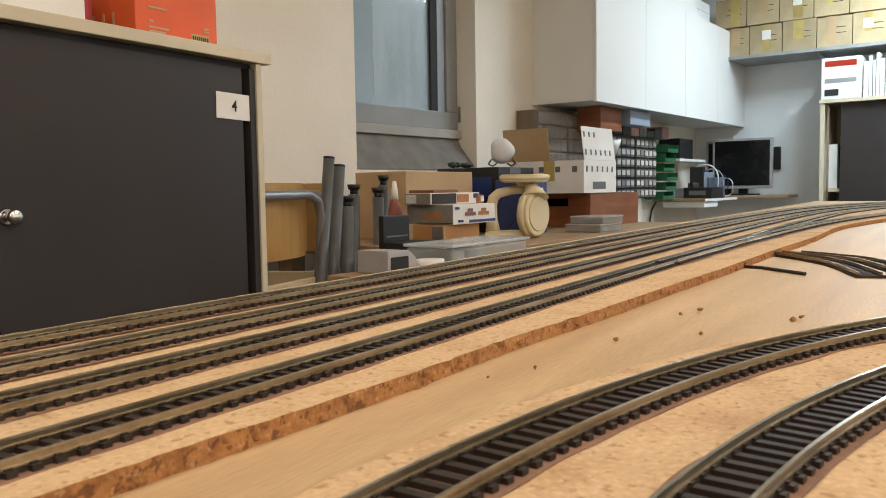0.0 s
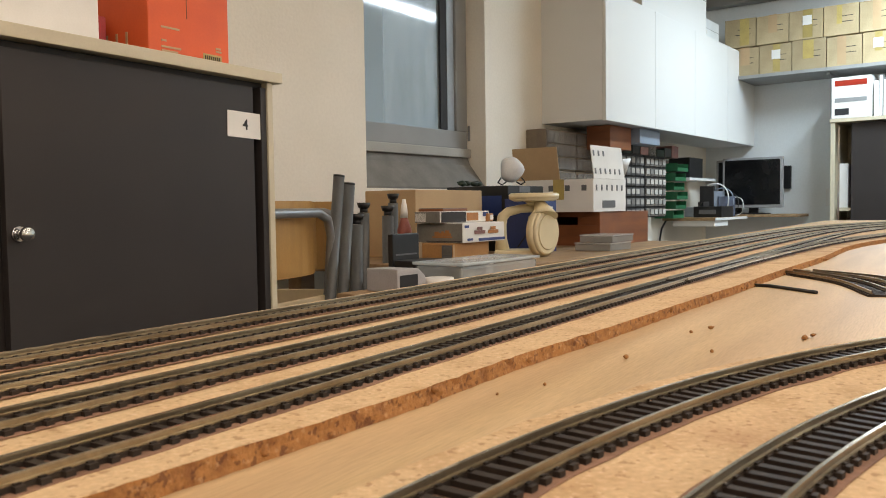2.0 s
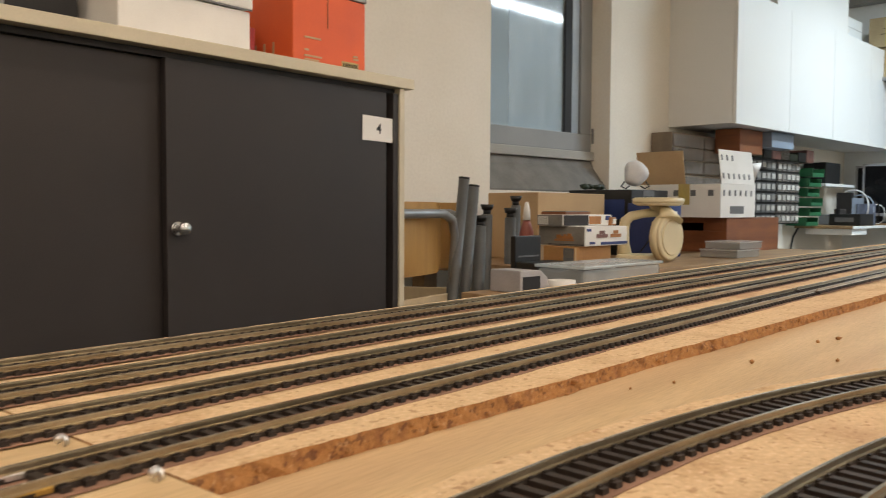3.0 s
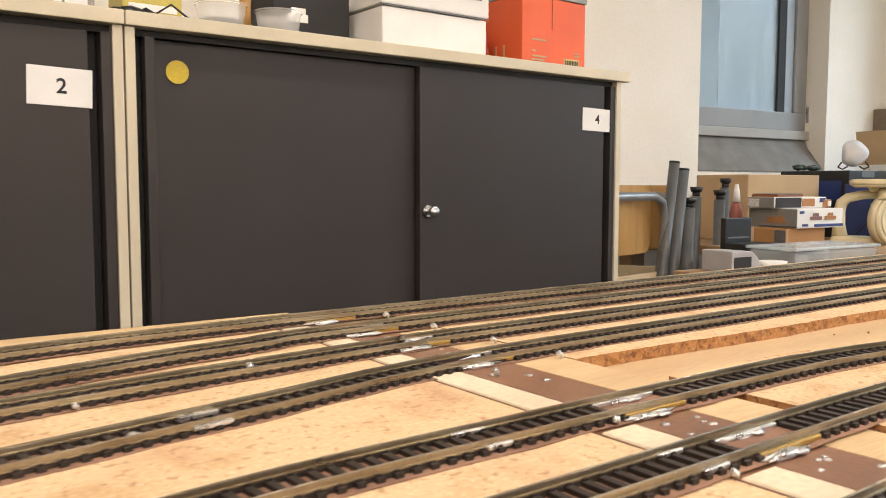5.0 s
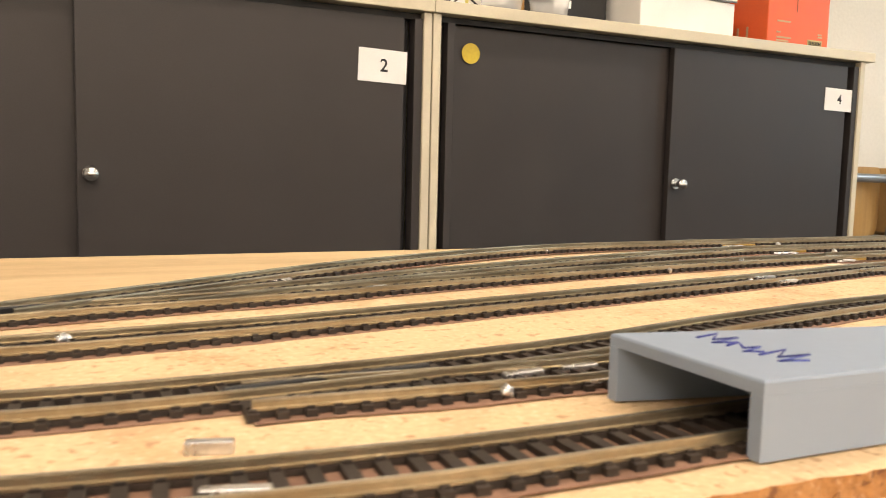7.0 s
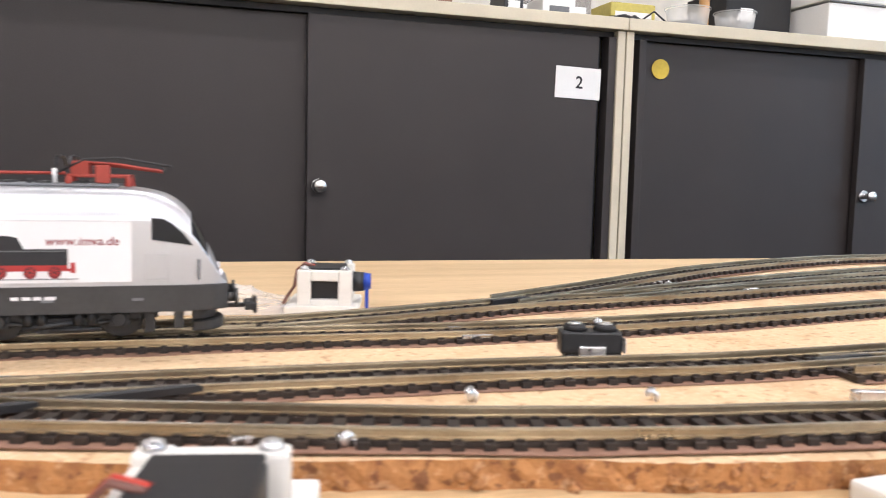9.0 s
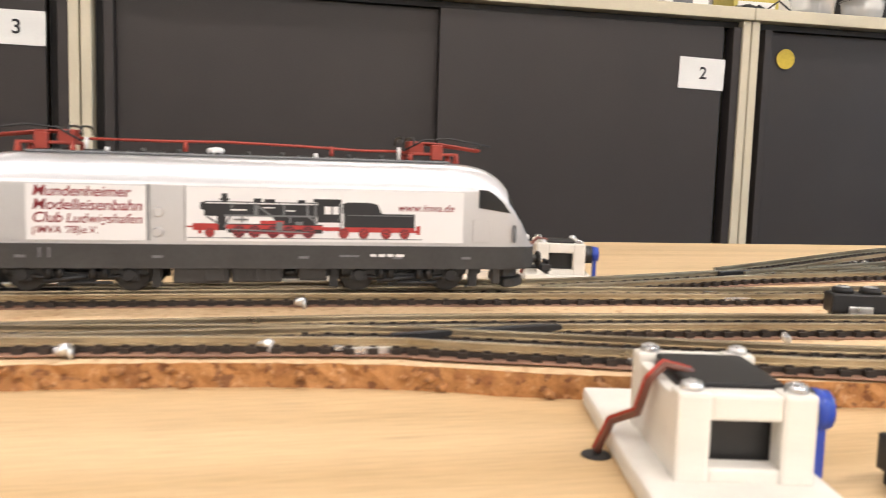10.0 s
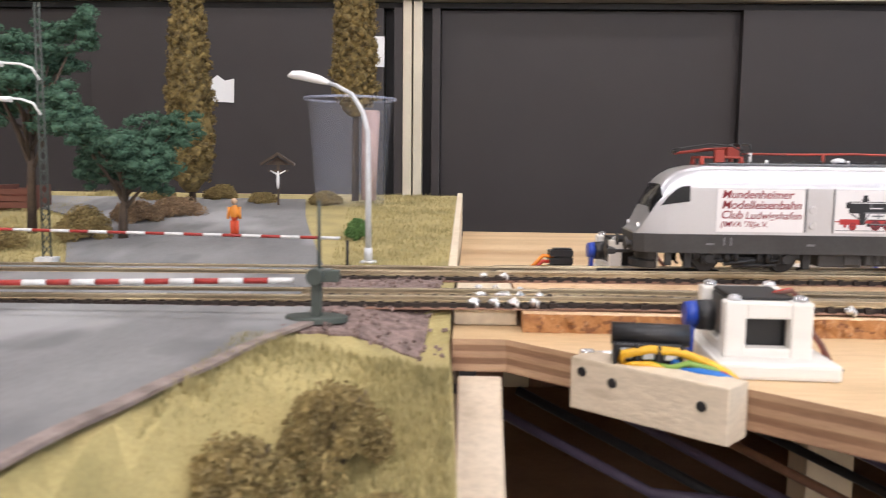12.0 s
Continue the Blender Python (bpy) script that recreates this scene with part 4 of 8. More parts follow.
for k, (x, y, a) in enumerate(((-2.19, -1.10, 20), (-2.10, -1.16, -30), (-2.0, -1.05, 10))):
    solid("under_table_box", bbox(-0.05, 0.05, -0.02, 0.02, 0, 0.03, 0.002), (PERTINAX, BLACKP, TRIM_AND_SHADE)[k], "dark electronics box under the table", "electronics box", "boxes under the table", at=pose(x, y, 0.757, 0, 0, a))

# ---- scenery module ----
GRASS = mat("static grass", (0.42, 0.345, 0.14), (0.29, 0.245, 0.095), rough=0.95, scale=40, fine=900, bump=0.7, fine_mix=0.35, lo=0.3, hi=0.6)
ROAD = mat("model asphalt", (0.235, 0.232, 0.226), (0.155, 0.152, 0.149), rough=0.88, scale=18, fine=500, bump=0.12, fine_mix=0.15, stretch=(1, 0.5, 1), specks=((22, 0.52, 0.66, (0.36, 0.355, 0.345), 0.6), (38, 0.56, 0.7, (0.11, 0.109, 0.107), 0.6)))
KERB = mat("kerb gravel", (0.30, 0.24, 0.21), (0.17, 0.13, 0.11), rough=0.9, scale=150, fine=900, bump=0.5)
BALLAST = mat("ballast", (0.30, 0.215, 0.185), (0.14, 0.095, 0.08), rough=0.95, scale=260, fine=900, bump=0.9, fine_mix=0.5)
BARK = mat("bark", (0.10, 0.07, 0.045), (0.06, 0.042, 0.03), rough=0.9, scale=120, fine=600, bump=0.5)
G0 = 0.8068


def ground_z(x, y):
    edge = float(np.interp(-y, (1.235, 1.265, 1.32, 1.372, 1.44), (-2.342, -2.3525, -2.364, -2.375, -2.386)))
    fall = 0.36 * max(0.0, -1.242 - y) * max(0.0, min((x - edge) / 0.026, 1.0))
    lip = 0.0095 * max(0.0, min((-1.197 - y) / 0.022, 1.0)) * max(0.0, min((x + 2.336) / 0.03, 1.0))     # worn corner at the module end
    return G0 - max(fall, lip) + 0.085 * max(0.0, min(y + 1.097, 0.30)) + 0.0009 * noise.noise(Vector((x * 30, y * 30, 2))) * min(1.0, abs(y + 1.19) * 12)


def edge_x(y):
    return -2.2995 + 0.05 * max(0.0, -1.226 - y)


tb = thing("scenery_module", "landscaped model railway module with grass and a road", "layout module")
bm = bmesh.new()
nx, ny = 150, 74
X0, X1, Y0, Y1 = -4.7, -2.2995, -1.43, -0.778
gx = [X1 - (X1 - X0) * (i / nx) ** 1.7 for i in range(nx + 1)]
vs = [[bm.verts.new((x + (edge_x(Y0 + (Y1 - Y0) * j / ny) - X1) * max(0.0, 1 - (X1 - x) / 0.1), Y0 + (Y1 - Y0) * j / ny, ground_z(x, Y0 + (Y1 - Y0) * j / ny))) for j in range(ny + 1)] for x in gx]
for a, b in zip(vs, vs[1:]):
    for j in range(ny):
        bm.faces.new((a[j], a[j + 1], b[j + 1], b[j]))
part("grass_ground", bm, GRASS, tb, "yellow-green static grass ground")
bm = bmesh.new()
pr = [(-1.097, 0.70), (-0.776, 0.70), (-0.776, G0 + 0.0280), (-0.86, G0 + 0.0212), (-1.0, G0 + 0.0094), (-1.097, G0 + 0.0008)]
a = [bm.verts.new((X1 - 0.0040, y, z)) for y, z in pr]
b = [bm.verts.new((X1 + 0.0003, y, z)) for y, z in pr]
bm.faces.new(a), bm.faces.new(b[::-1])
for i in range(6):
    bm.faces.new((a[i], b[i], b[(i + 1) % 6], a[(i + 1) % 6]))
part("end_board", bm, (CREAM,), tb, "pale wooden profile board")
bm = bmesh.new()
profile = [-1.098, -1.242, -1.29, -1.34, -1.39, -1.442]
rows = []
for y in profile:
    x, z = edge_x(y), ground_z(X1, y) - 0.0018
    rows.append([bm.verts.new((x + dx, y, zz)) for dx, zz in ((-0.0042, 0.66), (-0.0042, z), (-0.0003, z), (-0.0003, 0.66))])
for a, b in zip(rows, rows[1:]):
    for q in range(4):
        bm.faces.new((a[q], b[q], b[(q + 1) % 4], a[(q + 1) % 4]))
bm.faces.new(rows[0]), bm.faces.new(rows[-1][::-1])
part("end_board", bm, PERTINAX, tb, "brown stained wooden end board")
part("front_board", bbox(X0, -2.355, -1.442, -1.431, 0.70, G0 - 0.001), PERTINAX, tb)
part("back_board", bbox(X0, X1 - 0.0041, -0.777, -0.765, 0.70, G0 + 0.025), PLY_EDGE, tb)
for x, y in ((-2.36, -1.40), (-2.36, -0.80), (-4.6, -1.40), (-4.6, -0.80)):
    part("leg", bbox(x - 0.018, x + 0.018, y - 0.018, y + 0.018, 0, 0.80), PINE, tb)


def sheet(name, right, left, label, material, lift, follow=True, n=40, thick=0.0011):
    """A thin layer on the ground between two x, y lines with the same number of points."""
    bm = bmesh.new()
    R, L = spline(right, 0.006), spline(left, 0.006)
    k = min(len(R), len(L), 400)
    pick = lambda line, i: line[round(i * (len(line) - 1) / (k - 1))]
    rows = []
    for i in range(k):
        r, l = pick(R, i), pick(L, i)
        row = []
        for j in range(9):
            p = r.lerp(l, j / 8)
            row.append(bm.verts.new((p.x, p.y, (ground_z(p.x, p.y) if follow else G0) + lift)))
        rows.append(row)
    for a, b in zip(rows, rows[1:]):
        for j in range(8):
            bm.faces.new((a[j], b[j], b[j + 1], a[j + 1]))
    edge = [e for e in bm.edges if e.is_boundary]
    ext = bmesh.ops.extrude_edge_only(bm, edges=edge)["geom"]
    for v in ext:
        if isinstance(v, bmesh.types.BMVert):
            v.co.z -= thick
    return solid(name, bm, material, label, name.replace("_", " "), kind="structure")


sheet("ballast", [(-4.6, -1.36), (-3.6, -1.32), (-2.8, -1.275), (-2.5, -1.262)] + [(-2.36 + 0.006 * k, -1.246 + 0.007 * noise.noise(Vector((k * 0.7, 3.1, 0)))) for k in range(10)], [(-4.6, -1.185), (-3.6, -1.15), (-2.8, -1.115), (-2.5, -1.10), (-2.302, -1.095)], "brown gravel ballast around two tracks", BALLAST, 0.0009)
bm = bmesh.new()
for k in range(2600):
    x, y = random.uniform(-2.72, -2.3005), random.uniform(-1.252, -1.098)
    if -2.585 < x < -2.357 or noise.noise(Vector((x * 40, y * 40, 3))) < random.uniform(-0.6, 0.1):
        continue
    r = random.uniform(0.0006, 0.0014)
    q = Euler((random.uniform(0, 6), random.uniform(0, 6), random.uniform(0, 6))).to_matrix()
    v = [bm.verts.new(Vector((x, y, ground_z(x, y) + 0.0016)) + q @ Vector(p) * r) for p in ((1, 0, 0), (-0.9, 0.2, 0), (0, 0.8, 0.1), (0.1, -1, 0), (0, 0.1, 0.8), (0.1, 0, -0.7))]
    for f in ((0, 2, 4), (2, 1, 4), (1, 3, 4), (3, 0, 4), (2, 0, 5), (1, 2, 5), (3, 1, 5), (0, 3, 5)):
        bm.faces.new([v[i] for i in f])
solid("ballast_stones", bm, BALLAST, "loose pinkish-brown gravel stones beside the rails", "gravel", kind="stuff")
sheet("road", [(-2.392, -1.44), (-2.381, -1.372), (-2.370, -1.32), (-2.358, -1.265), (-2.348, -1.235), (-2.350, -1.206)], [(-2.62, -1.44), (-2.61, -1.372), (-2.605, -1.32), (-2.60, -1.27), (-2.592, -1.235), (-2.585, -1.214)], "grey model road in front of the crossing", ROAD, 0.0022)
sheet("road", [(-2.357, -1.180), (-2.362, -1.131)], [(-2.585, -1.190), (-2.55, -1.140)], "grey road filling between the two tracks", ROAD, 0.0034, False)
for tr, dy in ((T4, 0), (T5, 0)):
    mid = at_x(tr, [-2.56, -2.36], 0)
    sheet("road", [(mid[1][0], mid[1][1] - 0.0074), (mid[1][0], mid[1][1] + 0.0074)], [(mid[0][0], mid[0][1] - 0.0074), (mid[0][0], mid[0][1] + 0.0074)], "grey road panel between the rails", ROAD, 0.0040, False, thick=0.003)
sheet("road", [(-2.362, -1.107), (-2.366, -1.10), (-2.385, -1.03), (-2.41, -0.93), (-2.43, -0.83)], [(-2.51, -1.113), (-2.50, -1.105), (-2.535, -1.03), (-2.585, -0.93), (-2.72, -0.83)], "grey model road climbing behind the crossing", ROAD, 0.0018)
sheet("kerb", [(-2.387, -1.44), (-2.376, -1.372), (-2.365, -1.32), (-2.3535, -1.265), (-2.344, -1.238)], [(-2.3915, -1.44), (-2.3805, -1.372), (-2.3695, -1.32), (-2.3575, -1.265), (-2.3475, -1.236)], "brown gravel edge along the road", KERB, 0.0026)


def tuft_field(name, count, region, height, c, label, lean=0.5):
    vs, fs = [], []
    x0, x1, y0, y1 = region
    k = 0
    while k < count:
        x, y = random.uniform(x0, x1), random.uniform(y0, y1)
        if -2.60 < x < -2.365 and (y < -1.20 or y > -1.15):
            if x < -2.365 - 0.1 * max(0, y + 1.1) and not (y > -1.1 and x < -2.50 - 0.45 * (y + 1.1)):
                continue
        if -1.258 < y < -1.095 or x > edge_x(y) - 0.0006:
            continue
        if noise.noise(Vector((x * 25, y * 25, 7))) < random.uniform(-0.7, 0.25):
            continue
        k += 1
        a = random.uniform(0, 6.28)
        h = height * random.uniform(0.4, 1.2)
        w = 0.0003
        z = ground_z(x, y) - 0.0002
        i = len(vs)
        vs += [(x - w * math.sin(a), y + w * math.cos(a), z), (x + w * math.sin(a), y - w * math.cos(a), z), (x + lean * h * math.cos(a) * random.random(), y + lean * h * math.sin(a) * random.random(), z + h)]
        fs.append((i, i + 1, i + 2))
    me = bpy.data.meshes.new(name)
    me.from_pydata(vs, [], fs)
    me.materials.append(c)
    ob = new(name, me)
    return tagged(ob, label, "grass", kind="stuff")


TUFT = mat("dry grass fibre", (0.44, 0.37, 0.16), (0.28, 0.24, 0.10), rough=0.9, scale=60, fine=300, bump=0, lo=0.3, hi=0.65)
tuft_field("grass", 22000, (-2.42, -2.275, -1.43, -1.245), 0.0035, TUFT, "short dry yellow-green grass fibres")
tuft_field("grass", 12000, (-2.62, -2.3045, -1.09, -0.79), 0.003, TUFT, "short yellow grass fibres on the slope")
tuft_field("grass", 5000, (-2.9, -2.48, -1.12, -0.79), 0.0035, TUFT, "short yellow grass fibres beside the road")


def foliage(bm, centre, radius, count, leaf, flat=(1, 1, 1), fill=0.35):
    cx, cy, cz = centre
    for _ in range(count):
        d = Vector((random.gauss(0, 1), random.gauss(0, 1), random.gauss(0, 1))).normalized()
        r = radius * (fill + (1 - fill) * random.random() ** 0.5)
        p = Vector((cx + d.x * r * flat[0], cy + d.y * r * flat[1], cz + d.z * r * flat[2]))
        q = Euler((random.uniform(0, 6), random.uniform(0, 6), random.uniform(0, 6))).to_matrix()
        s = leaf * random.uniform(0.6, 1.4)
        k = [bm.verts.new(p + q @ Vector(o)) for o in ((-s, -s * 0.6, 0), (s, -s * 0.5, s * 0.2), (s * 0.6, s * 0.7, 0), (-s * 0.5, s * 0.6, s * 0.3))]
        bm.faces.new(k)


def leaf_mat(name, c1, c2):
    return mat(name, c1, c2, rough=0.9, scale=210, fine=600, bump=0.2, lo=0.3, hi=0.65, fine_mix=0.4)


POPLAR = leaf_mat("olive foliage", (0.27, 0.195, 0.062), (0.085, 0.062, 0.022))
GREENL = leaf_mat("green foliage", (0.085, 0.165, 0.10), (0.025, 0.065, 0.036))
MOSS = leaf_mat("brown shrub foliage", (0.36, 0.27, 0.10), (0.17, 0.125, 0.048))
DRY = leaf_mat("dry shrub foliage", (0.40, 0.27, 0.15), (0.17, 0.11, 0.06))
LIME = leaf_mat("light green foam", (0.14, 0.26, 0.07), (0.09, 0.19, 0.05))


def clump(bm, c, r, seed, leaves, leaf, flat=(1, 1, 1)):
    """A knobbly lump of foliage set all round with small upright leaves."""
    blob(bm, c, r * 0.8, 1, 0.9, flat, seed)
    foliage(bm, c, r * 1.12, leaves, leaf, flat, 0.75)


def poplar(x, y, z, h, r, label, low=0.11):
    ob = thing("poplar_tree", label, "model tree", pose(x, y, z), "tall slim model trees")
    bm = bmesh.new()
    tube(bm, [(0, 0, 0), (0.0005, 0, h * 0.3), (0, 0.0004, h * 0.7), (0, 0, h * 0.97)], [0.0030, 0.0024, 0.0014, 0.0004], 8)
    for k in range(26):
        a, zz = k * 2.4, h * (low + (0.94 - low) * k / 26)
        rod(bm, (0, 0, zz), (r * 0.6 * math.cos(a), r * 0.6 * math.sin(a), zz + r * 0.5), 0.0006, 0.0002, 5)
    part("trunk", bm, BARK, ob)
    bm = bmesh.new()
    count = int(330 * (1 - low) * h / 0.2)
    for k in range(count):
        t = k / (count - 1)
        zz = h * (low + (0.99 - low) * t)
        rr = r * min(1.0, 0.74 + 3.0 * t) * (0.80 + 0.34 * random.random()) * min(1.0, (1.03 - t) * 1.5) ** 0.6
        a = k * 2.399
        clump(bm, (rr * 0.80 * math.cos(a), rr * 0.80 * math.sin(a), zz), random.uniform(0.0026, 0.0044), k, 46, 0.00095, (1, 1, 1.15))
        if k % 6 == 0:
            blob(bm, (0, 0, zz), rr * 0.72, 2, 0.5, (1, 1, 1.1), k)
    part("crown", bm, POPLAR, ob)
    return ob


poplar(-2.5145, -0.8645, ground_z(-2.5145, -0.8645) - 0.0005, 0.205, 0.0200, "tall slim olive-brown model tree on the slope")
poplar(-2.384, -0.862, ground_z(-2.384, -0.862) + 0.004, 0.235, 0.0185, "tall slim olive-brown model tree standing in a tub", 0.33)


def leafy_tree(x, y, h, r, label, lean=0.0):
    ob = thing("leafy_tree", label, "model tree", pose(x, y, ground_z(x, y) - 0.0006), "leafy model trees")
    bm = bmesh.new()
    tube(bm, [(0, 0, 0), (0.001, 0, h * 0.25), (0.002 + lean * 0.3, 0.001, h * 0.5)], [0.0032, 0.0024, 0.0018], 8)
    tips = []
    for k in range(13):
        a = k * 2.4
        reach = r * (0.45 + 0.55 * ((k * 5) % 7) / 6)
        t = (lean * 0.6 + reach * math.cos(a) * 1.1, reach * 0.7 * math.sin(a), h * (0.50 + 0.40 * ((k * 3) % 13) / 12))
        rod(bm, (0.001 + lean * 0.2, 0, h * (0.26 + 0.018 * k)), t, 0.0014, 0.0004, 6)
        tips.append(t)
    part("trunk", bm, BARK, ob)
    bm = bmesh.new()
    for k, t in enumerate(tips):
        for q in range(20):
            d = Vector((random.gauss(0, 1), random.gauss(0, 1), random.gauss(0, 0.8))).normalized() * r * random.uniform(0.10, 0.46)
            clump(bm, (t[0] + d.x, t[1] + d.y, t[2] + d.z), r * random.uniform(0.09, 0.15), k * 9 + q, 60, 0.0009, (1.25, 1, 0.8))
    part("crown", bm, GREENL, ob)
    return ob


leafy_tree(-2.504, -1.022, 0.080, 0.031, "bushy green model tree with a dark trunk", 0.006)
leafy_tree(-2.572, -1.0, 0.15, 0.034, "tall green model tree behind a mast")


def shrub(x, y, r, h, m, label, count=620):
    ob = thing("shrub", label, "model shrub", pose(x, y, ground_z(x, y)), "shrubs on the scenery")
    bm = bmesh.new()
    for k in range(9):
        a = k * 2.4
        rod(bm, (0.1 * r * math.cos(a), 0.1 * r * math.sin(a), 0), (0.55 * r * math.cos(a), 0.55 * r * math.sin(a), h * (0.45 + 0.4 * (k % 3) / 2)), 0.0004, 0.0002, 5)
    part("twigs", bm, BARK, ob)
    bm = bmesh.new()
    for k in range(16):
        a, q = k * 2.4, math.sqrt((k + 0.5) / 16)
        c = (r * 0.85 * q * math.cos(a), r * 0.85 * q * math.sin(a), h * (0.70 - 0.58 * q * q + 0.14 * random.random()))
        foliage(bm, c, r * random.uniform(0.26, 0.46), count, 0.00055, (1, 1, min(1.0, h / r)), 0.1)
    part("foliage", bm, m, ob)


for x, y, r, h, m, l in ((-2.327, -1.306, 0.0150, 0.024, MOSS, "brown-green fluffy model shrub in the grass"), (-2.3455, -1.333, 0.0140, 0.022, MOSS, "brown-green fluffy model shrub in the grass"), (-2.312, -1.330, 0.009, 0.012, MOSS, "low brown model shrub in the grass"),
                         (-2.362, -1.008, 0.0085, 0.015, LIME, "light green foam ball shrub on the slope"), (-2.505, -0.925, 0.020, 0.014, DRY, "dry reddish model shrub beside the road"), (-2.522, -0.955, 0.018, 0.014, DRY, "dry reddish model shrub beside the road"), (-2.527, -1.023, 0.0165, 0.022, MOSS, "bushy brown-green model shrub beside the road"),
                         (-2.57, -1.05, 0.02, 0.012, MOSS, "low green-brown model hedge by the road"), (-2.46, -0.855, 0.012, 0.009, MOSS, "low dark shrub along the slope"), (-2.41, -0.85, 0.013, 0.010, MOSS, "low dark shrub along the slope"), (-2.50, -0.835, 0.014, 0.012, MOSS, "low dark shrub along the slope"), (-2.55, -0.84, 0.014, 0.010, MOSS, "low dark shrub along the slope")):
    shrub(x, y, r, h, m, l)
bm = bmesh.new()
for k in range(9):
    blob(bm, (random.gauss(0, 0.003), random.gauss(0, 0.002), 0.003), 0.0022, 1, 0.8, (1.2, 1, 0.8), k)
solid("rock", bm, mat("grey rock", (0.13, 0.12, 0.11), (0.05, 0.047, 0.045), rough=0.9, scale=120, fine=700, bump=0.6), "small grey rocks among the shrubs", "rock", at=pose(-2.341, -1.348, ground_z(-2.341, -1.348) + 0.007))

# plastic tub with a tree
ob = thing("plastic_tub", "translucent bluish plastic tub holding a model tree", "tub", pose(-2.388, -0.862, ground_z(-2.388, -0.862) + 0.001))
bm = bmesh.new()
prof = [(0.0, 0.0), (0.027, 0.0), (0.0275, 0.002), (0.0335, 0.081), (0.0355, 0.082), (0.0355, 0.084), (0.0332, 0.0838), (0.0268, 0.0025), (0.0, 0.0015)]
seg = 40
rings = [[bm.verts.new((r * math.cos(2 * math.pi * k / seg), r * math.sin(2 * math.pi * k / seg), z)) for k in range(seg)] if r > 0 else [bm.verts.new((0, 0, z))] for r, z in prof]
for a, b in zip(rings, rings[1:]):
    for k in range(seg):
        k2 = (k + 1) % seg
        if len(a) == 1:
            f = bm.faces.new((a[0], b[k], b[k2]))
        elif len(b) == 1:
            f = bm.faces.new((a[k], b[0], a[k2]))
        else:
            f = bm.faces.new((a[k], b[k], b[k2], a[k2]))
        f.smooth = True
part("tub_wall", bm, clear("bluish film plastic", (0.62, 0.66, 0.80), 0.25, 0.05), ob)
bm = bmesh.new()
tube(bm, [(0.015, -0.004, 0.004), (0.016, -0.004, 0.04), (0.017, -0.003, 0.074)], [0.006, 0.0065, 0.007], 12)
part("wrapped_stem", bm, mat("pinkish paper", (0.50, 0.37, 0.34), (0.42, 0.30, 0.28), rough=0.8), ob, "pinkish wrapped stem")
bm = bmesh.new()
tube(bm, [(0.0357 * math.cos(k * math.pi / 20), 0.0357 * math.sin(k * math.pi / 20), 0.083) for k in range(41)], 0.0011, 6)
part("rim", bm, clear("bluish rim plastic", (0.55, 0.61, 0.8), 0.3, 0.3), ob)

GREYPAINT = mat("grey lamp paint", (0.62, 0.63, 0.63), (0.55, 0.56, 0.56), rough=0.4, scale=40, fine=300, bump=0.02)
ob = thing("street_lamp", "light grey curved model street lamp by the road", "street lamp", pose(-2.347, -1.076, ground_z(-2.347, -1.076)))
bm = bmesh.new()
rod(bm, (0, 0, 0), (0, 0, 0.0012), 0.0048, 0.0042, 18)
rod(bm, (0, 0, 0.001), (0, 0, 0.008), 0.0022, 0.0021, 12)
part("foot", bm, GREYPAINT, ob)
bm = bmesh.new()
tube(bm, [(0, 0, 0.004), (0, 0, 0.04), (-0.0004, 0, 0.070), (-0.003, 0.001, 0.080), (-0.009, 0.003, 0.0895), (-0.018, 0.006, 0.0945), (-0.026, 0.008, 0.0968)], [0.0017, 0.0016, 0.0014, 0.0013, 0.0012, 0.0011, 0.001], 10)
part("pole", bm, GREYPAINT, ob)
bm = bmesh.new()
tube(bm, [(-0.022, 0.007, 0.0958), (-0.028, 0.009, 0.0978), (-0.038, 0.012, 0.1002), (-0.043, 0.0135, 0.1006), (-0.0455, 0.0142, 0.1)], [0.0012, 0.0024, 0.0026, 0.0022, 0.0008], 12)
part("lamp_head", bm, PAPER, ob, "white lamp head")

MASTC = mat("mast green", (0.075, 0.09, 0.075), (0.045, 0.055, 0.045), rough=0.6, scale=60, fine=400, bump=0.1)
ob = thing("lattice_mast", "grey-green model lamp mast with two arms", "mast", pose(-2.5155, -1.09, ground_z(-2.5155, -1.09)))
part("foot", bbox(-0.005, 0.005, -0.004, 0.004, 0, 0.004, 0.0006), GREYPAINT, ob)
bm = bmesh.new()
for s in (-1, 1):
    tube(bm, [(s * 0.0022, 0, 0.003), (s * 0.0016, 0, 0.07), (s * 0.0011, 0, 0.135)], 0.0005, 6)
for k in range(22):
    z = 0.005 + 0.0058 * k
    rod(bm, (-0.0021, 0, z), (0.0021, 0, z + 0.0055), 0.0003, seg=5)
    rod(bm, (0.0021, 0, z), (-0.0021, 0, z + 0.0055), 0.0003, seg=5)
part("lattice", bm, MASTC, ob)
for z, l in ((0.086, 0.022), (0.104, 0.026)):
    bm = bmesh.new()
    tube(bm, [(0, 0, z - 0.008), (-0.004, 0, z - 0.002), (-0.010, 0, z), (-l, 0.002, z + 0.001)], 0.0007, 6)
    rod(bm, (-l + 0.006, 0.001, z), (-l - 0.006, 0.002, z + 0.0005), 0.0016, 0.0012, 8)
    part("arm", bm, PAPER, ob)


# ---- level crossing barriers ----
RW_RED, RW_WHITE = mat("signal red", (0.36, 0.03, 0.02), rough=0.5, bump=0), mat("signal white", (0.8, 0.79, 0.76), rough=0.5, bump=0)


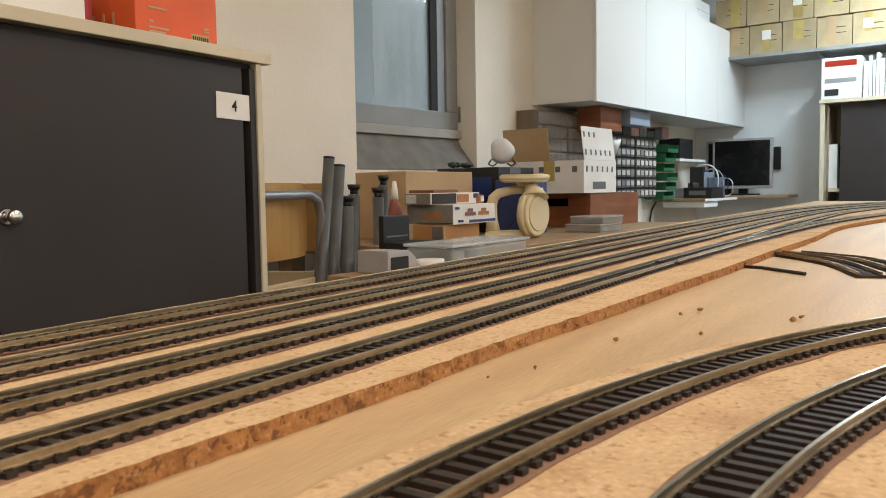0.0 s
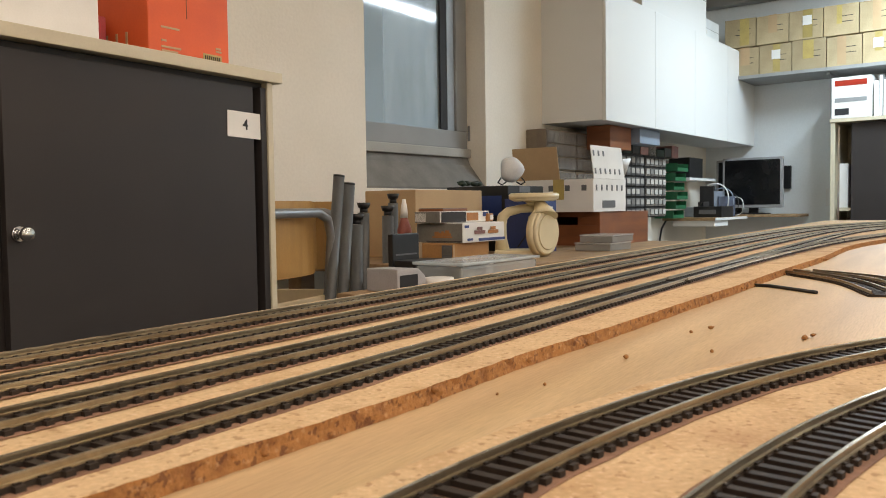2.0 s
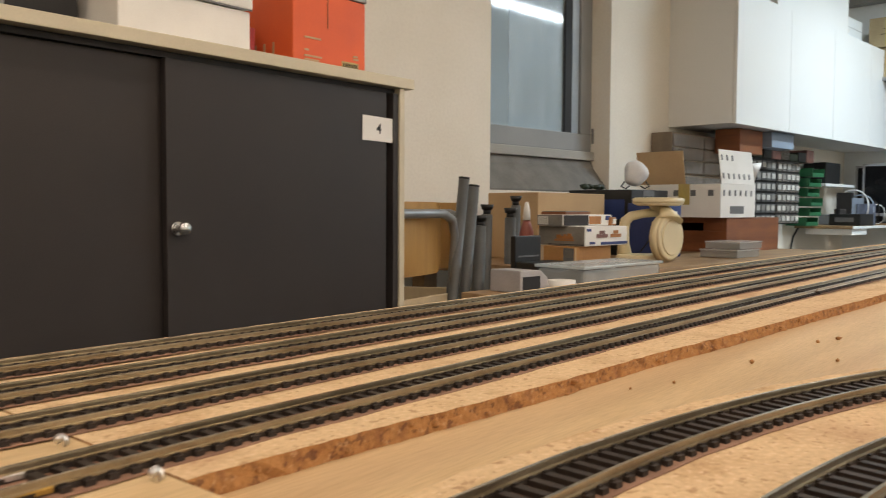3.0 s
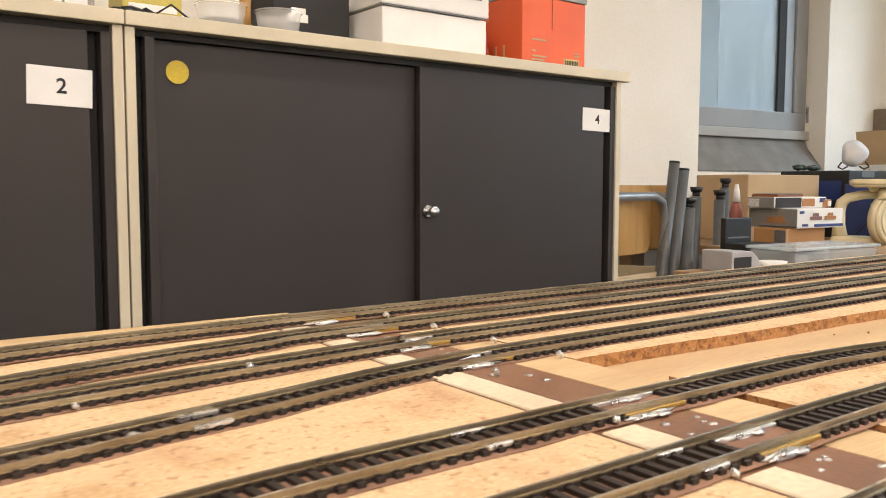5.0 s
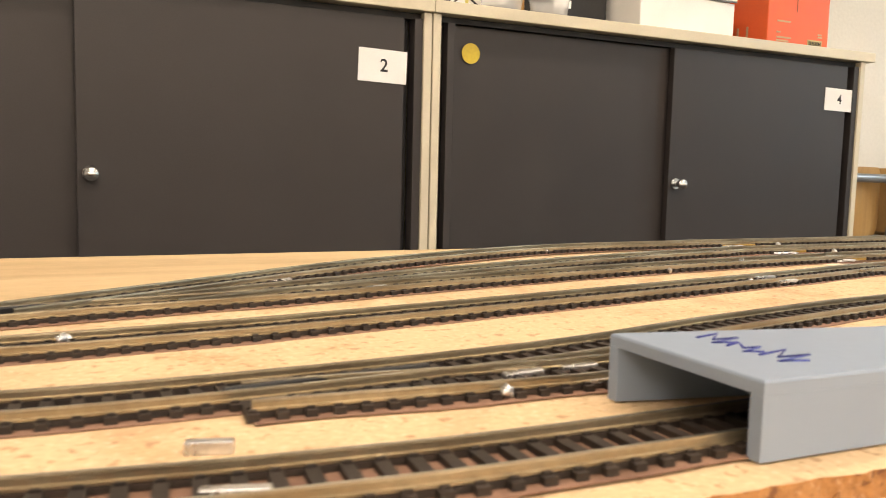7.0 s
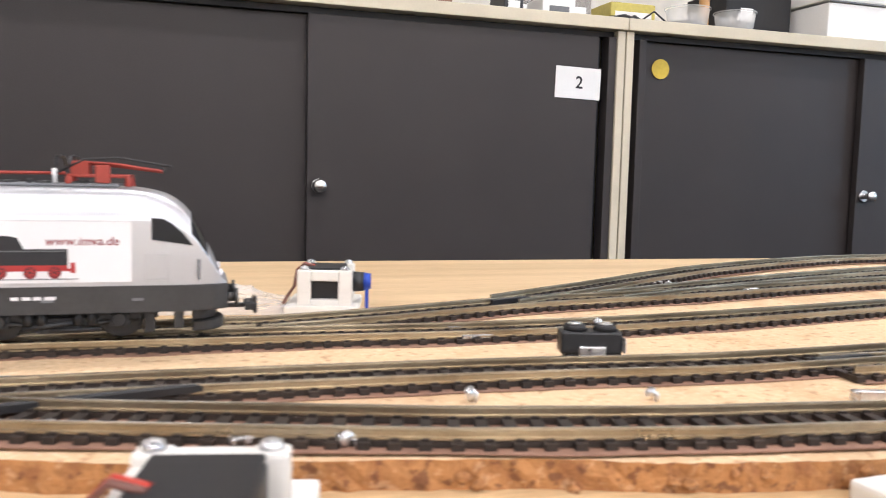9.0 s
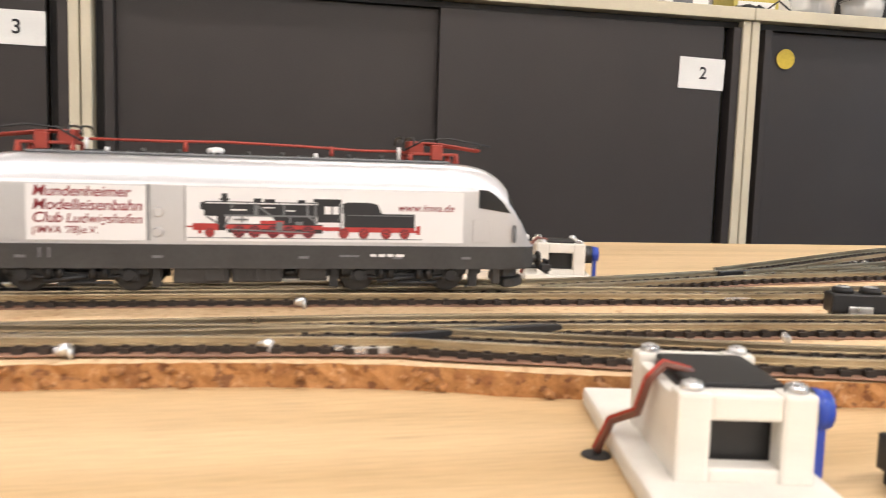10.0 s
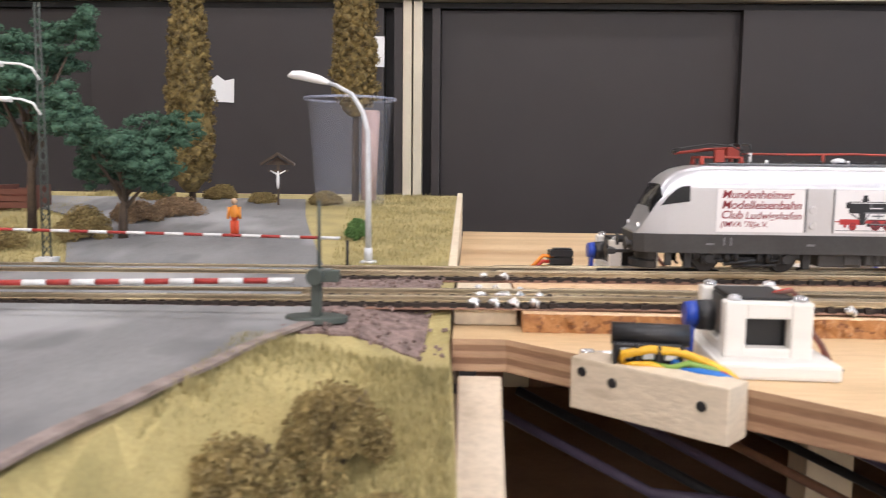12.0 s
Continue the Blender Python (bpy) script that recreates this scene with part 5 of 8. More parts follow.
def barrier(m, length, n, label, stand):
    drop, lift = (-0.0002, 0.0142) if stand else (0.0001, 0.0175)
    ob = thing("crossing_barrier", label, "barrier", m, "level crossing barriers")
    for k in range(n):
        bm = bmesh.new()
        rod(bm, (-0.008 - length * k / n, 0, lift + drop * k), (-0.008 - length * (k + 1) / n, 0, lift + drop * (k + 1)), 0.00105 if stand else 0.0008, seg=8)
        part("boom_section", bm, RW_WHITE if k % 2 == 0 else RW_RED, ob)
    if stand:
        bm = bmesh.new()
        prism(bm, [(0.011 * math.cos(a), 0.007 * math.sin(a)) for a in [k * math.pi / 8 for k in range(16)]], 0, 0.002)
        box(bm, -0.0017, 0.0017, -0.002, 0.002, 0.002, 0.0135)
        rod(bm, (0, -0.0045, 0.016), (0, 0.0045, 0.016), 0.0030, 0.0028, 14)
        rod(bm, (0.001, 0, 0.016), (0.001, 0, 0.042), 0.0008, 0.0006, 8)
        box(bm, 0.002, 0.008, -0.0018, 0.0018, 0.014, 0.018)
        part("stand", bev(bm, 0.0004, 1), MASTC, ob, "grey-green barrier drive")
    else:
        bm = bmesh.new()
        rod(bm, (-0.004, 0, 0), (-0.004, 0, 0.0165), 0.0007, seg=6)
        rod(bm, (-0.007, 0, 0.0005), (0.0, 0, 0.0005), 0.0008, seg=6)
        part("rest", bm, TRIM_AND_SHADE, ob)
    return ob


barrier(pose(-2.3455, -1.2330, ground_z(-2.3455, -1.2330) + 0.001), 0.20, 23, "red and white striped barrier with a drive beside the rails", True)
barrier(pose(-2.350, -1.105, ground_z(-2.350, -1.105), 0, 0, -2), 0.19, 19, "thin red and white striped barrier behind the tracks", False)

# ---- small scenery figures ----
bm = bmesh.new()
for s in (-1, 1):
    rod(bm, (s * 0.0011, 0, 0), (s * 0.001, 0, 0.0085), 0.0011, 0.0013, 8)
blob(bm, (0, 0, 0.0125), 0.0028, 2, 0.05, (0.9, 0.7, 1.6))
for s in (-1, 1):
    rod(bm, (s * 0.0026, 0, 0.0155), (s * 0.0032, -0.001, 0.0095), 0.0009, 0.0007, 7)
blob(bm, (0, 0, 0.0185), 0.0016, 2)
for f in bm.faces:
    z = f.calc_center_median().z
    f.material_index = 0 if z < 0.0105 else (1 if z < 0.0165 else 2)
solid("figurine", bm, (mat("orange red", (0.6, 0.07, 0.015), rough=0.6, bump=0), mat("vest orange", (0.7, 0.25, 0.02), rough=0.6, bump=0), mat("pale plastic", (0.6, 0.4, 0.25), rough=0.6, bump=0)), "plain painted model figurine in orange work clothes", "figurine", at=pose(-2.438, -1.012, ground_z(-2.438, -1.012) + 0.0016) @ Matrix.Scale(1.2, 4))
ob = thing("wayside_shrine", "small wooden wayside cross with a little roof", "wayside cross", pose(-2.4435, -0.872, ground_z(-2.4435, -0.872), 0, 0, 6))
bm = bmesh.new()
box(bm, -0.0009, 0.0009, 0, 0.0014, 0, 0.037)
box(bm, -0.0075, 0.0075, 0.0001, 0.0013, 0.0275, 0.0292)
part("cross", bm, BARK, ob)
bm = bmesh.new()
for s in (-1, 1):
    q = [bm.verts.new(p) for p in ((0, -0.005, 0.0430), (0, 0.005, 0.0430), (s * 0.0130, 0.005, 0.0345), (s * 0.0130, -0.005, 0.0345), (0, -0.005, 0.0412), (0, 0.005, 0.0412), (s * 0.0130, 0.005, 0.0327), (s * 0.0130, -0.005, 0.0327))]
    for f in ((0, 1, 2, 3), (7, 6, 5, 4), (0, 3, 7, 4), (1, 5, 6, 2), (2, 6, 7, 3)):
        bm.faces.new([q[i] for i in f])
q = [bm.verts.new((x, y, z)) for y in (-0.0005, 0.0012) for x, z in ((-0.0100, 0.0332), (0.0100, 0.0332), (0, 0.0392))]
bm.faces.new(q[:3]), bm.faces.new(q[3:][::-1])
part("roof", bm, BARK, ob)
bm = bmesh.new()
blob(bm, (0, -0.0012, 0.0215), 0.0014, 2, 0.1, (0.9, 0.7, 5.2))
rod(bm, (0, -0.0012, 0.0255), (-0.0058, -0.0012, 0.0288), 0.0006, 0.0005, 6)
rod(bm, (0, -0.0012, 0.0255), (0.0058, -0.0012, 0.0288), 0.0006, 0.0005, 6)
part("carving", bm, PAPER, ob, "plain white carving")
ob = thing("planter", "brown wooden plant box with red flowers", "plant box", pose(-2.655, -0.90, ground_z(-2.655, -0.90)))
FENCE = mat("brown fence", (0.17, 0.06, 0.035), (0.12, 0.045, 0.03), rough=0.7, bump=0.1)
for z in (0.002, 0.007, 0.012):
    for y in (-0.01325, 0.01325):
        part("fence_board", bbox(-0.045, 0.035, y - 0.0007, y + 0.0007, z, z + 0.0042), FENCE, ob)
for x in (-0.046, -0.02, 0.01, 0.035):
    part("fence_post", bbox(x - 0.0012, x + 0.0012, -0.0155, 0.0155, 0, 0.019), FENCE, ob)
bm = bmesh.new()
foliage(bm, (-0.005, 0, 0.011), 0.012, 500, 0.001, (2.6, 0.8, 0.4), 0.1)
part("flowers", bm, leaf_mat("red flowers", (0.34, 0.05, 0.03), (0.12, 0.06, 0.03)), ob)

bm = bmesh.new()
edge = [(-0.045, 0.0), (0.042, -0.004), (0.043, 0.040), (0.026, 0.036), (0.012, 0.046), (-0.004, 0.034), (-0.016, 0.040), (-0.03, 0.030), (-0.045, 0.034)]
lo = [bm.verts.new((x, 0, z)) for x, z in edge]
hi = [bm.verts.new((x, 0.0008, z)) for x, z in edge]
bm.faces.new(lo), bm.faces.new(hi[::-1])
for i in range(len(lo)):
    bm.faces.new((lo[i], lo[(i + 1) % len(lo)], hi[(i + 1) % len(lo)], hi[i]))
solid("torn_paper", bm, PAPER, "torn white paper card stuck on a cabinet door", "paper", at=pose(-2.773, 0.0055, 0.970))

# ---- locomotive ----
SILVER = mat("silver paint", (0.56, 0.56, 0.575), (0.535, 0.535, 0.55), rough=0.34, metal=0.8, scale=10, fine=900, bump=0.01, fine_mix=0.03)
SILL = mat("dark grey chassis", (0.040, 0.039, 0.038), (0.030, 0.029, 0.028), rough=0.5, scale=80, fine=700, bump=0.05)
LGLASS = mat("dark cab glass", (0.008, 0.008, 0.01), rough=0.08, scale=10, fine=300, bump=0.0)
REDP = mat("red oxide plastic", (0.36, 0.045, 0.024), (0.27, 0.032, 0.018), rough=0.5, scale=60, fine=600, bump=0.05)
DECAL = mat("white decal", (0.74, 0.73, 0.73), (0.72, 0.71, 0.71), rough=0.35, bump=0, fine_mix=0.02)
RED_INK = mat("dark red print", (0.26, 0.02, 0.028), rough=0.5, bump=0)
RED_PART = mat("bright red print", (0.42, 0.03, 0.025), rough=0.5, bump=0)
GEAR = mat("black running gear", (0.012, 0.012, 0.0125), (0.007, 0.007, 0.0075), rough=0.55, scale=120, fine=900, bump=0.08)
ROOFG = mat("grey roof", (0.16, 0.165, 0.175), (0.13, 0.135, 0.14), rough=0.5, scale=80, fine=600, bump=0.05)
HALF = 0.1075
NOSE_E = (0.0, 0.0012, 0.0024, 0.0043, 0.0064, 0.0080, 0.0096, 0.0116, 0.0137, 0.0163, 0.0193, 0.023, 0.0273, 0.031, 0.0346)
NOSE_Z = (0.0178, 0.0185, 0.0203, 0.0250, 0.0292, 0.0329, 0.0362, 0.0393, 0.0418, 0.0440, 0.0457, 0.0468, 0.0476, 0.0479, 0.0480)
NOSE_W = (0.0124, 0.0136, 0.0144, 0.0152, 0.0158, 0.0162, 0.0165, 0.0168, 0.0170, 0.0171, 0.0172, 0.0172, 0.0172, 0.0172, 0.0172)


def fit_text(name, body, width, m, material, parent, bold=0.0, shear=0.2):
    ob = lettering(name, body, 0.005, Matrix(), material, parent, "LEFT", shear, 0.4 * bold)
    xs = [v.co.x for v in ob.data.vertices]
    k = width / (max(xs) - min(xs))
    for v in ob.data.vertices:
        v.co = Vector(((v.co.x - min(xs)) * k, v.co.y * k, 0))
    if bold:
        n = len(ob.data.vertices)
        bm = bmesh.new()
        bm.from_mesh(ob.data)
        bm.from_mesh(ob.data)
        bm.verts.ensure_lookup_table()
        for v in bm.verts[n:]:
            v.co += Vector((bold, 0, 0.00005))
        bm.to_mesh(ob.data)
        bm.free()
    ob.matrix_basis = m
    return ob


def loco(m):
    ob = thing("electric_locomotive", "silver model electric locomotive with club lettering and red pantographs", "model locomotive", m)
    st = [(-HALF + e, z, w) for e, z, w in zip(NOSE_E, NOSE_Z, NOSE_W)]
    st += [(-HALF + 0.0346 + (2 * HALF - 0.0692) * i / 6, 0.0480, 0.0172) for i in range(1, 6)]
    st += [(HALF - e, z, w) for e, z, w in reversed(list(zip(NOSE_E, NOSE_Z, NOSE_W)))]
    bm = bmesh.new()
    rings = []
    base = 0.0172
    for x, zr, w in st:
        zs = min(0.0378, base + (zr - base) * 0.70)
        zt = zs + (zr - zs) * 0.76
        pts = [(w, base), (w, zs), (w * 0.985, zs + (zt - zs) * 0.18), (w * 0.80, zt), (w * 0.70, zr - (zr - zt) * 0.25), (w * 0.5, zr)]
        ring = [bm.verts.new((x, -a, b)) for a, b in pts] + [bm.verts.new((x, a, b)) for a, b in reversed(pts)]
        rings.append(ring)
    n = len(rings[0])
    for s, (a, b) in enumerate(zip(rings, rings[1:])):
        for k in range(n):
            f = bm.faces.new((a[k], b[k], b[(k + 1) % n], a[(k + 1) % n]))
            f.smooth = k not in (0, n - 1)
            c = f.calc_center_median()
            end = HALF - abs(c.x)
            if 0.0060 < end < 0.0118 and 2 <= k <= 8:
                f.material_index = 1
    bm.faces.new(rings[0]), bm.faces.new(rings[-1][::-1])
    body = part("body", bm, (SILVER, LGLASS), ob, "silver rounded body shell")
    for side in (-1, 1):
        for end in (-1, 1):
            bm = bmesh.new()
            outline = ((0.0112, 0.0300), (0.0235, 0.0318), (0.0235, 0.0386), (0.0200, 0.0384), (0.0172, 0.0368), (0.0140, 0.0338))
            a = [bm.verts.new((end * (HALF - e), side * 0.01705, z)) for e, z in outline]
            b = [bm.verts.new((end * (HALF - e), side * 0.01760, z)) for e, z in outline]
            bm.faces.new(a), bm.faces.new(b[::-1])
            for i in range(6):
                bm.faces.new((a[i], b[i], b[(i + 1) % 6], a[(i + 1) % 6]))
            part("cab_window", bm, LGLASS, body)
        x0 = lambda e: -HALF + e
        y = side * 0.0173
        lo_, hi_ = sorted((y, y + side * 0.0003))
        part("lettered_panel", bbox(x0(0.0354), x0(0.0736), lo_, hi_, 0.0186, 0.0374), DECAL, body)
        part("picture_panel", bbox(x0(0.0868), x0(0.1856), lo_, hi_, 0.0186, 0.0374), DECAL, body)
        bm = bmesh.new()
        for zz in (0.0215, 0.0285):
            rod(bm, (x0(0.0775), y, zz), (x0(0.0775), y + side * 0.0005, zz), 0.0018, 0.0015, 18)
        part("round_vent", bm, SILVER, body)
        bm = bmesh.new()
        for e in (0.0738, 0.0745, 0.0862):
            box(bm, x0(e), x0(e + 0.0003), lo_, hi_, 0.0186, 0.0380)
        part("panel_joint", bm, ROOFG, body)
        part("side_door", bbox(x0(0.1895), x0(0.1965), lo_, hi_ if side > 0 else hi_, 0.0190, 0.0275, 0.0001, 1), SILVER, body)
        part("hand_rail", bbox(x0(0.2055), x0(0.2062), lo_ - 0.0003, hi_ + 0.0003, 0.0190, 0.0255), ROOFG, body)
    out = lambda e, z, d=0.0: pose(-HALF + e, -0.01768 - d, z) @ UP
    for body_text, e, z, wd in (("Mundenheimer", 0.0376, 0.0350, 0.0312), ("Modelleisenbahn", 0.0376, 0.0304, 0.0347), ("Club", 0.0376, 0.0260, 0.0092), ("Ludwigshafen", 0.0481, 0.0258, 0.0243), ("(IMVA '78)e.V.", 0.0373, 0.0219, 0.0205)):
        fit_text("lettering", body_text, wd, out(e, z), RED_INK, body, 0.00011 if z > 0.0259 else 0.00006)
    fit_text("lettering", "www.imva.de", 0.0208, out(0.1612, 0.0313), RED_INK, body, 0.00006)
    # the printed steam engine, as flat ink shapes; u runs along the panel and v up, in tenths of millimetres
    bm = bmesh.new()

    def shape(points, mi, layer):
        bm.faces.new([bm.verts.new((-HALF + 0.0868 + u * 0.0001, -0.01768 - 0.00003 * layer, 0.0186 + v * 0.0001)) for u, v in points]).material_index = mi

    def ink(u0, v0, u1, v1, mi, layer=1):
        shape(((u0, v0), (u1, v0), (u1, v1), (u0, v1)), mi, layer)

    def disc(u, v, r, mi, layer):
        shape([(u + r * math.cos(a), v + r * math.sin(a)) for a in [k * math.pi / 9 for k in range(18)]], mi, layer)

    def bar(u0, v0, u1, v1, w, mi, layer):
        d = Vector((u1 - u0, v1 - v0)).normalized() * w / 2
        shape(((u0 + d.y, v0 - d.x), (u1 + d.y, v1 - d.x), (u1 - d.y, v1 + d.x), (u0 - d.y, v0 + d.x)), mi, layer)

    ink(5, 10, 835, 13, 2)                                        # the printed ground line
    for r in ((119, 140, 139, 168), (112, 144, 146, 150), (60, 88, 455, 140), (47, 110, 72, 136), (436, 142, 536, 154), (451, 70, 531, 144), (536, 46, 812, 104), (104, 38, 134, 92), (228, 140, 255, 152), (265, 138, 302, 150), (382, 136, 407, 149), (300, 60, 440, 92)):
        ink(*r, 0)
    shape(((541, 104), (541, 138), (560, 144), (640, 144), (666, 138), (684, 104)), 0, 1)
    for r in ((476, 100, 500, 128), (506, 100, 526, 128), (66, 132, 452, 136), (150, 108, 205, 113), (262, 118, 300, 122), (340, 108, 372, 112), (536, 50, 545, 104), (805, 44, 812, 104)):
        ink(*r, 3, 2)
    for r in ((128, 88, 452, 94), (229, 92, 244, 134), (412, 92, 420, 132), (440, 60, 448, 134), (186, 66, 192, 92), (352, 66, 358, 92), (532, 40, 538, 140)):
        ink(*r, 2, 3)
    for u0, v0, u1, v1 in ((240, 128, 300, 82), (150, 90, 128, 48), (420, 90, 452, 66), (70, 86, 110, 60)):
        bar(u0, v0, u1, v1, 6, 2, 4)
    for r in ((22, 38, 108, 62), (2, 48, 28, 53), (134, 44, 470, 58), (532, 36, 818, 54), (250, 62, 334, 74), (470, 40, 532, 54), (812, 30, 826, 62), (40, 26, 52, 60)):
        ink(*r, 1, 2)
    for u, r in ((79, 17), (178, 23), (232, 23), (296, 23), (352, 23), (419, 23), (546, 19), (618, 19), (700, 19), (768, 19)):
        disc(u, 13 + r, r, 4, 5)
        disc(u, 13 + r, r * 0.82, 0, 6)
        for k in range(4):
            a = k * math.pi / 4 + u
            bar(u - r * 0.78 * math.cos(a), 13 + r - r * 0.78 * math.sin(a), u + r * 0.78 * math.cos(a), 13 + r + r * 0.78 * math.sin(a), 5.0, 1 if u < 100 or u > 500 else 4, 7)
        disc(u, 13 + r, r * 0.24, 0, 8)
    ink(140, 30, 470, 62, 0, 1)
    for r in ((160, 74, 210, 80), (306, 40, 330, 70), (372, 60, 400, 72), (560, 96, 800, 99), (150, 118, 158, 132), (330, 92, 336, 132)):
        ink(*r, 2, 10)
    bar(150, 42, 419, 33, 5, 2, 9)
    bar(232, 30, 419, 30, 5, 4, 9)
    part("printed_picture", bm, (INK, RED_PART, ROOFG, DECAL, RED_INK), body, "printed black and red steam engine")
    # chassis
    bm = bmesh.new()
    outline = [(-0.1075, -0.0125), (-0.103, -0.0160), (-0.095, -0.0174), (0.095, -0.0174), (0.103, -0.0160), (0.1075, -0.0125), (0.1075, 0.0125), (0.103, 0.0160), (0.095, 0.0174), (-0.095, 0.0174), (-0.103, 0.0160), (-0.1075, 0.0125)]
    prism(bm, outline, 0.0088, 0.0173)
    part("sill", bev(bm, 0.0005), SILL, ob, "dark grey sill")
    part("transformer_box", bbox(-0.0055, 0.0125, -0.0150, 0.0150, 0.0036, 0.0092, 0.0008), SILL, ob)
    for k in range(5):
        part("cooling_rib", bbox(-0.0048 + 0.0036 * k, -0.0032 + 0.0036 * k, -0.0157, -0.0149, 0.0042, 0.0090, 0.0002, 1), SILL, ob)
    part("equipment_box", bbox(-0.0255, -0.0062, -0.0148, 0.0148, 0.0030, 0.0092, 0.0008), SILL, ob)
    part("hatch", bbox(-0.0145, -0.0075, -0.0156, -0.0147, 0.0040, 0.0168, 0.0003, 1), SILL, ob)
    part("equipment_box", bbox(0.0180, 0.0285, -0.0145, 0.0145, 0.0040, 0.0092, 0.0008), SILL, ob)
    bm = bmesh.new()
    rod(bm, (0.0130, -0.0125, 0.0070), (0.0176, -0.0125, 0.0070), 0.0014, seg=12)
    part("air_tank", bm, GEAR, ob)
    for end in (-1, 1):
        bg = part("bogie", bbox(end * 0.057 - 0.023, end * 0.057 + 0.023, -0.0112, 0.0112, 0.0048, 0.0088, 0.0008), GEAR, ob)
        bm = bmesh.new()
        for s in (-1, 1):
            c = end * 0.057
            box(bm, c - 0.0120, c + 0.0120, s * 0.0132 - 0.0014, s * 0.0132 + 0.0014, 0.0044, 0.0070)
            for q in (-1, 1):
                a = q * 0.0172
                box(bm, c + min(q * 0.011, q * 0.0235), c + max(q * 0.011, q * 0.0235), s * 0.0132 - 0.0012, s * 0.0132 + 0.0012, 0.0066, 0.0088)
                box(bm, c + a - 0.0030, c + a + 0.0030, s * 0.0140 - 0.0014, s * 0.0140 + 0.0014, 0.0042, 0.0080)
                rod(bm, (c + a, s * 0.0150, 0.0064), (c + a, s * 0.0164, 0.0064), 0.0024, 0.0020, 14)
                rod(bm, (c + q * 0.0085, s * 0.0148, 0.0050), (c + a - q * 0.002, s * 0.0148, 0.0060), 0.0007, seg=8)
                box(bm, c + q * 0.0262 - 0.0016, c + q * 0.0262 + 0.0016, s * 0.0136 - 0.0014, s * 0.0136 + 0.0014, 0.0020, 0.0090)
                tube(bm, [(c + q * 0.0262, s * 0.0125, 0.0030), (c + q * 0.0252, s * 0.0100, 0.0016), (c + q * 0.0246, s * 0.0090, 0.0010)], 0.0005, 6)
                for w in (0.0052, 0.0090):
                    rod(bm, (c + q * w, s * 0.0150, 0.0050), (c + q * w, s * 0.0150, 0.0092), 0.0015, seg=10)
            rod(bm, (c - 0.0105, s * 0.0156, 0.0040), (c + 0.0035, s * 0.0156, 0.0058), 0.0009, seg=8)
            rod(bm, (c - 0.0030, s * 0.0156, 0.0034), (c + 0.0120, s * 0.0156, 0.0036), 0.0006, seg=8)
            box(bm, c - 0.0062, c + 0.0062, s * 0.0138 - 0.0012, s * 0.0138 + 0.0012, 0.0024, 0.0046)
        part("bogie_frame", bm, GEAR, bg)
        for a in (-0.0172, 0.0172):
            bm = bmesh.new()
            for s in (-1, 1):
                rod(bm, (end * 0.057 + a, s * 0.0073, 0.0066), (end * 0.057 + a, s * 0.0102, 0.0066), 0.0066, 0.0064, 28)
                rod(bm, (end * 0.057 + a, s * 0.0068, 0.0066), (end * 0.057 + a, s * 0.0075, 0.0066), 0.0072, 0.0072, 28)
            rod(bm, (end * 0.057 + a, -0.008, 0.0066), (end * 0.057 + a, 0.008, 0.0066), 0.0012, seg=8)
            part("wheelset", bm, GEAR, bg)
        bm = bmesh.new()
        a = end * 0.0955
        for z0, z1, w, reach in ((0.0010, 0.0046, 0.0118, 0.0112), (0.0046, 0.0090, 0.0108, 0.0088)):
            prism(bm, [(a + end * reach * math.cos(q), w * math.sin(q)) for q in (0.12 * math.pi * (k - 4) for k in range(9))], z0, z1)
        part("snow_plough", bev(bm, 0.0005, 1), SILL, ob)
        for s in (-1, 1):
            part("cab_step", bbox(min(end * 0.0905, end * 0.0935), max(end * 0.0905, end * 0.0935), s * 0.0145 - 0.0012, s * 0.0145 + 0.0012, 0.0030, 0.0092, 0.0003, 1), SILL, ob)
        for s in (-1, 1):
            bm = bmesh.new()
            rod(bm, (end * 0.1065, s * 0.0101, 0.0122), (end * 0.1098, s * 0.0101, 0.0122), 0.0016, seg=10)
            rod(bm, (end * 0.1098, s * 0.0101, 0.0122), (end * 0.1108, s * 0.0101, 0.0122), 0.0030, 0.0028, 16)
            part("buffer", bm, SILL, ob)
            bm = bmesh.new()
            blob(bm, (end * 0.1052, s * 0.0112, 0.0205), 0.0013, 2, 0, (0.6, 1, 1))
            part("headlight", bm, DECAL, body)
        bm = bmesh.new()
        box(bm, min(end * 0.104, end * 0.115), max(end * 0.104, end * 0.115), -0.0012, 0.0012, 0.0070, 0.0084)
        box(bm, min(end * 0.1135, end * 0.1175), max(end * 0.1135, end * 0.1175), -0.0052, 0.0052, 0.0066, 0.0092)
        box(bm, min(end * 0.1165, end * 0.1176), max(end * 0.1165, end * 0.1176), -0.0030, 0.0030, 0.0050, 0.0108)
        part("coupler", bev(bm, 0.0003, 1), BLACKP, ob)
    for x in (-0.076, -0.032, 0.018, 0.052, 0.078):
        part("marking", bbox(x, x + 0.0035, -0.01752, -0.01738, 0.0125, 0.0134), ROOFG, ob)
    for k, w in enumerate((0.0022, 0.0024, 0.0023, 0.0032)):
        part("number_bar", bbox(0.0437 + 0.0031 * k, 0.0437 + 0.0031 * k + w, -0.01754, -0.01738, 0.0133, 0.0143), DECAL, ob)
    part("number_bar", bbox(0.0325, 0.0395, -0.01752, -0.01738, 0.0132, 0.0139), ROOFG, ob)
    for x in (-0.0685, -0.0655):
        part("step_mark", bbox(x, x + 0.0007, -0.01752, -0.01738, 0.0125, 0.0160), ROOFG, ob)
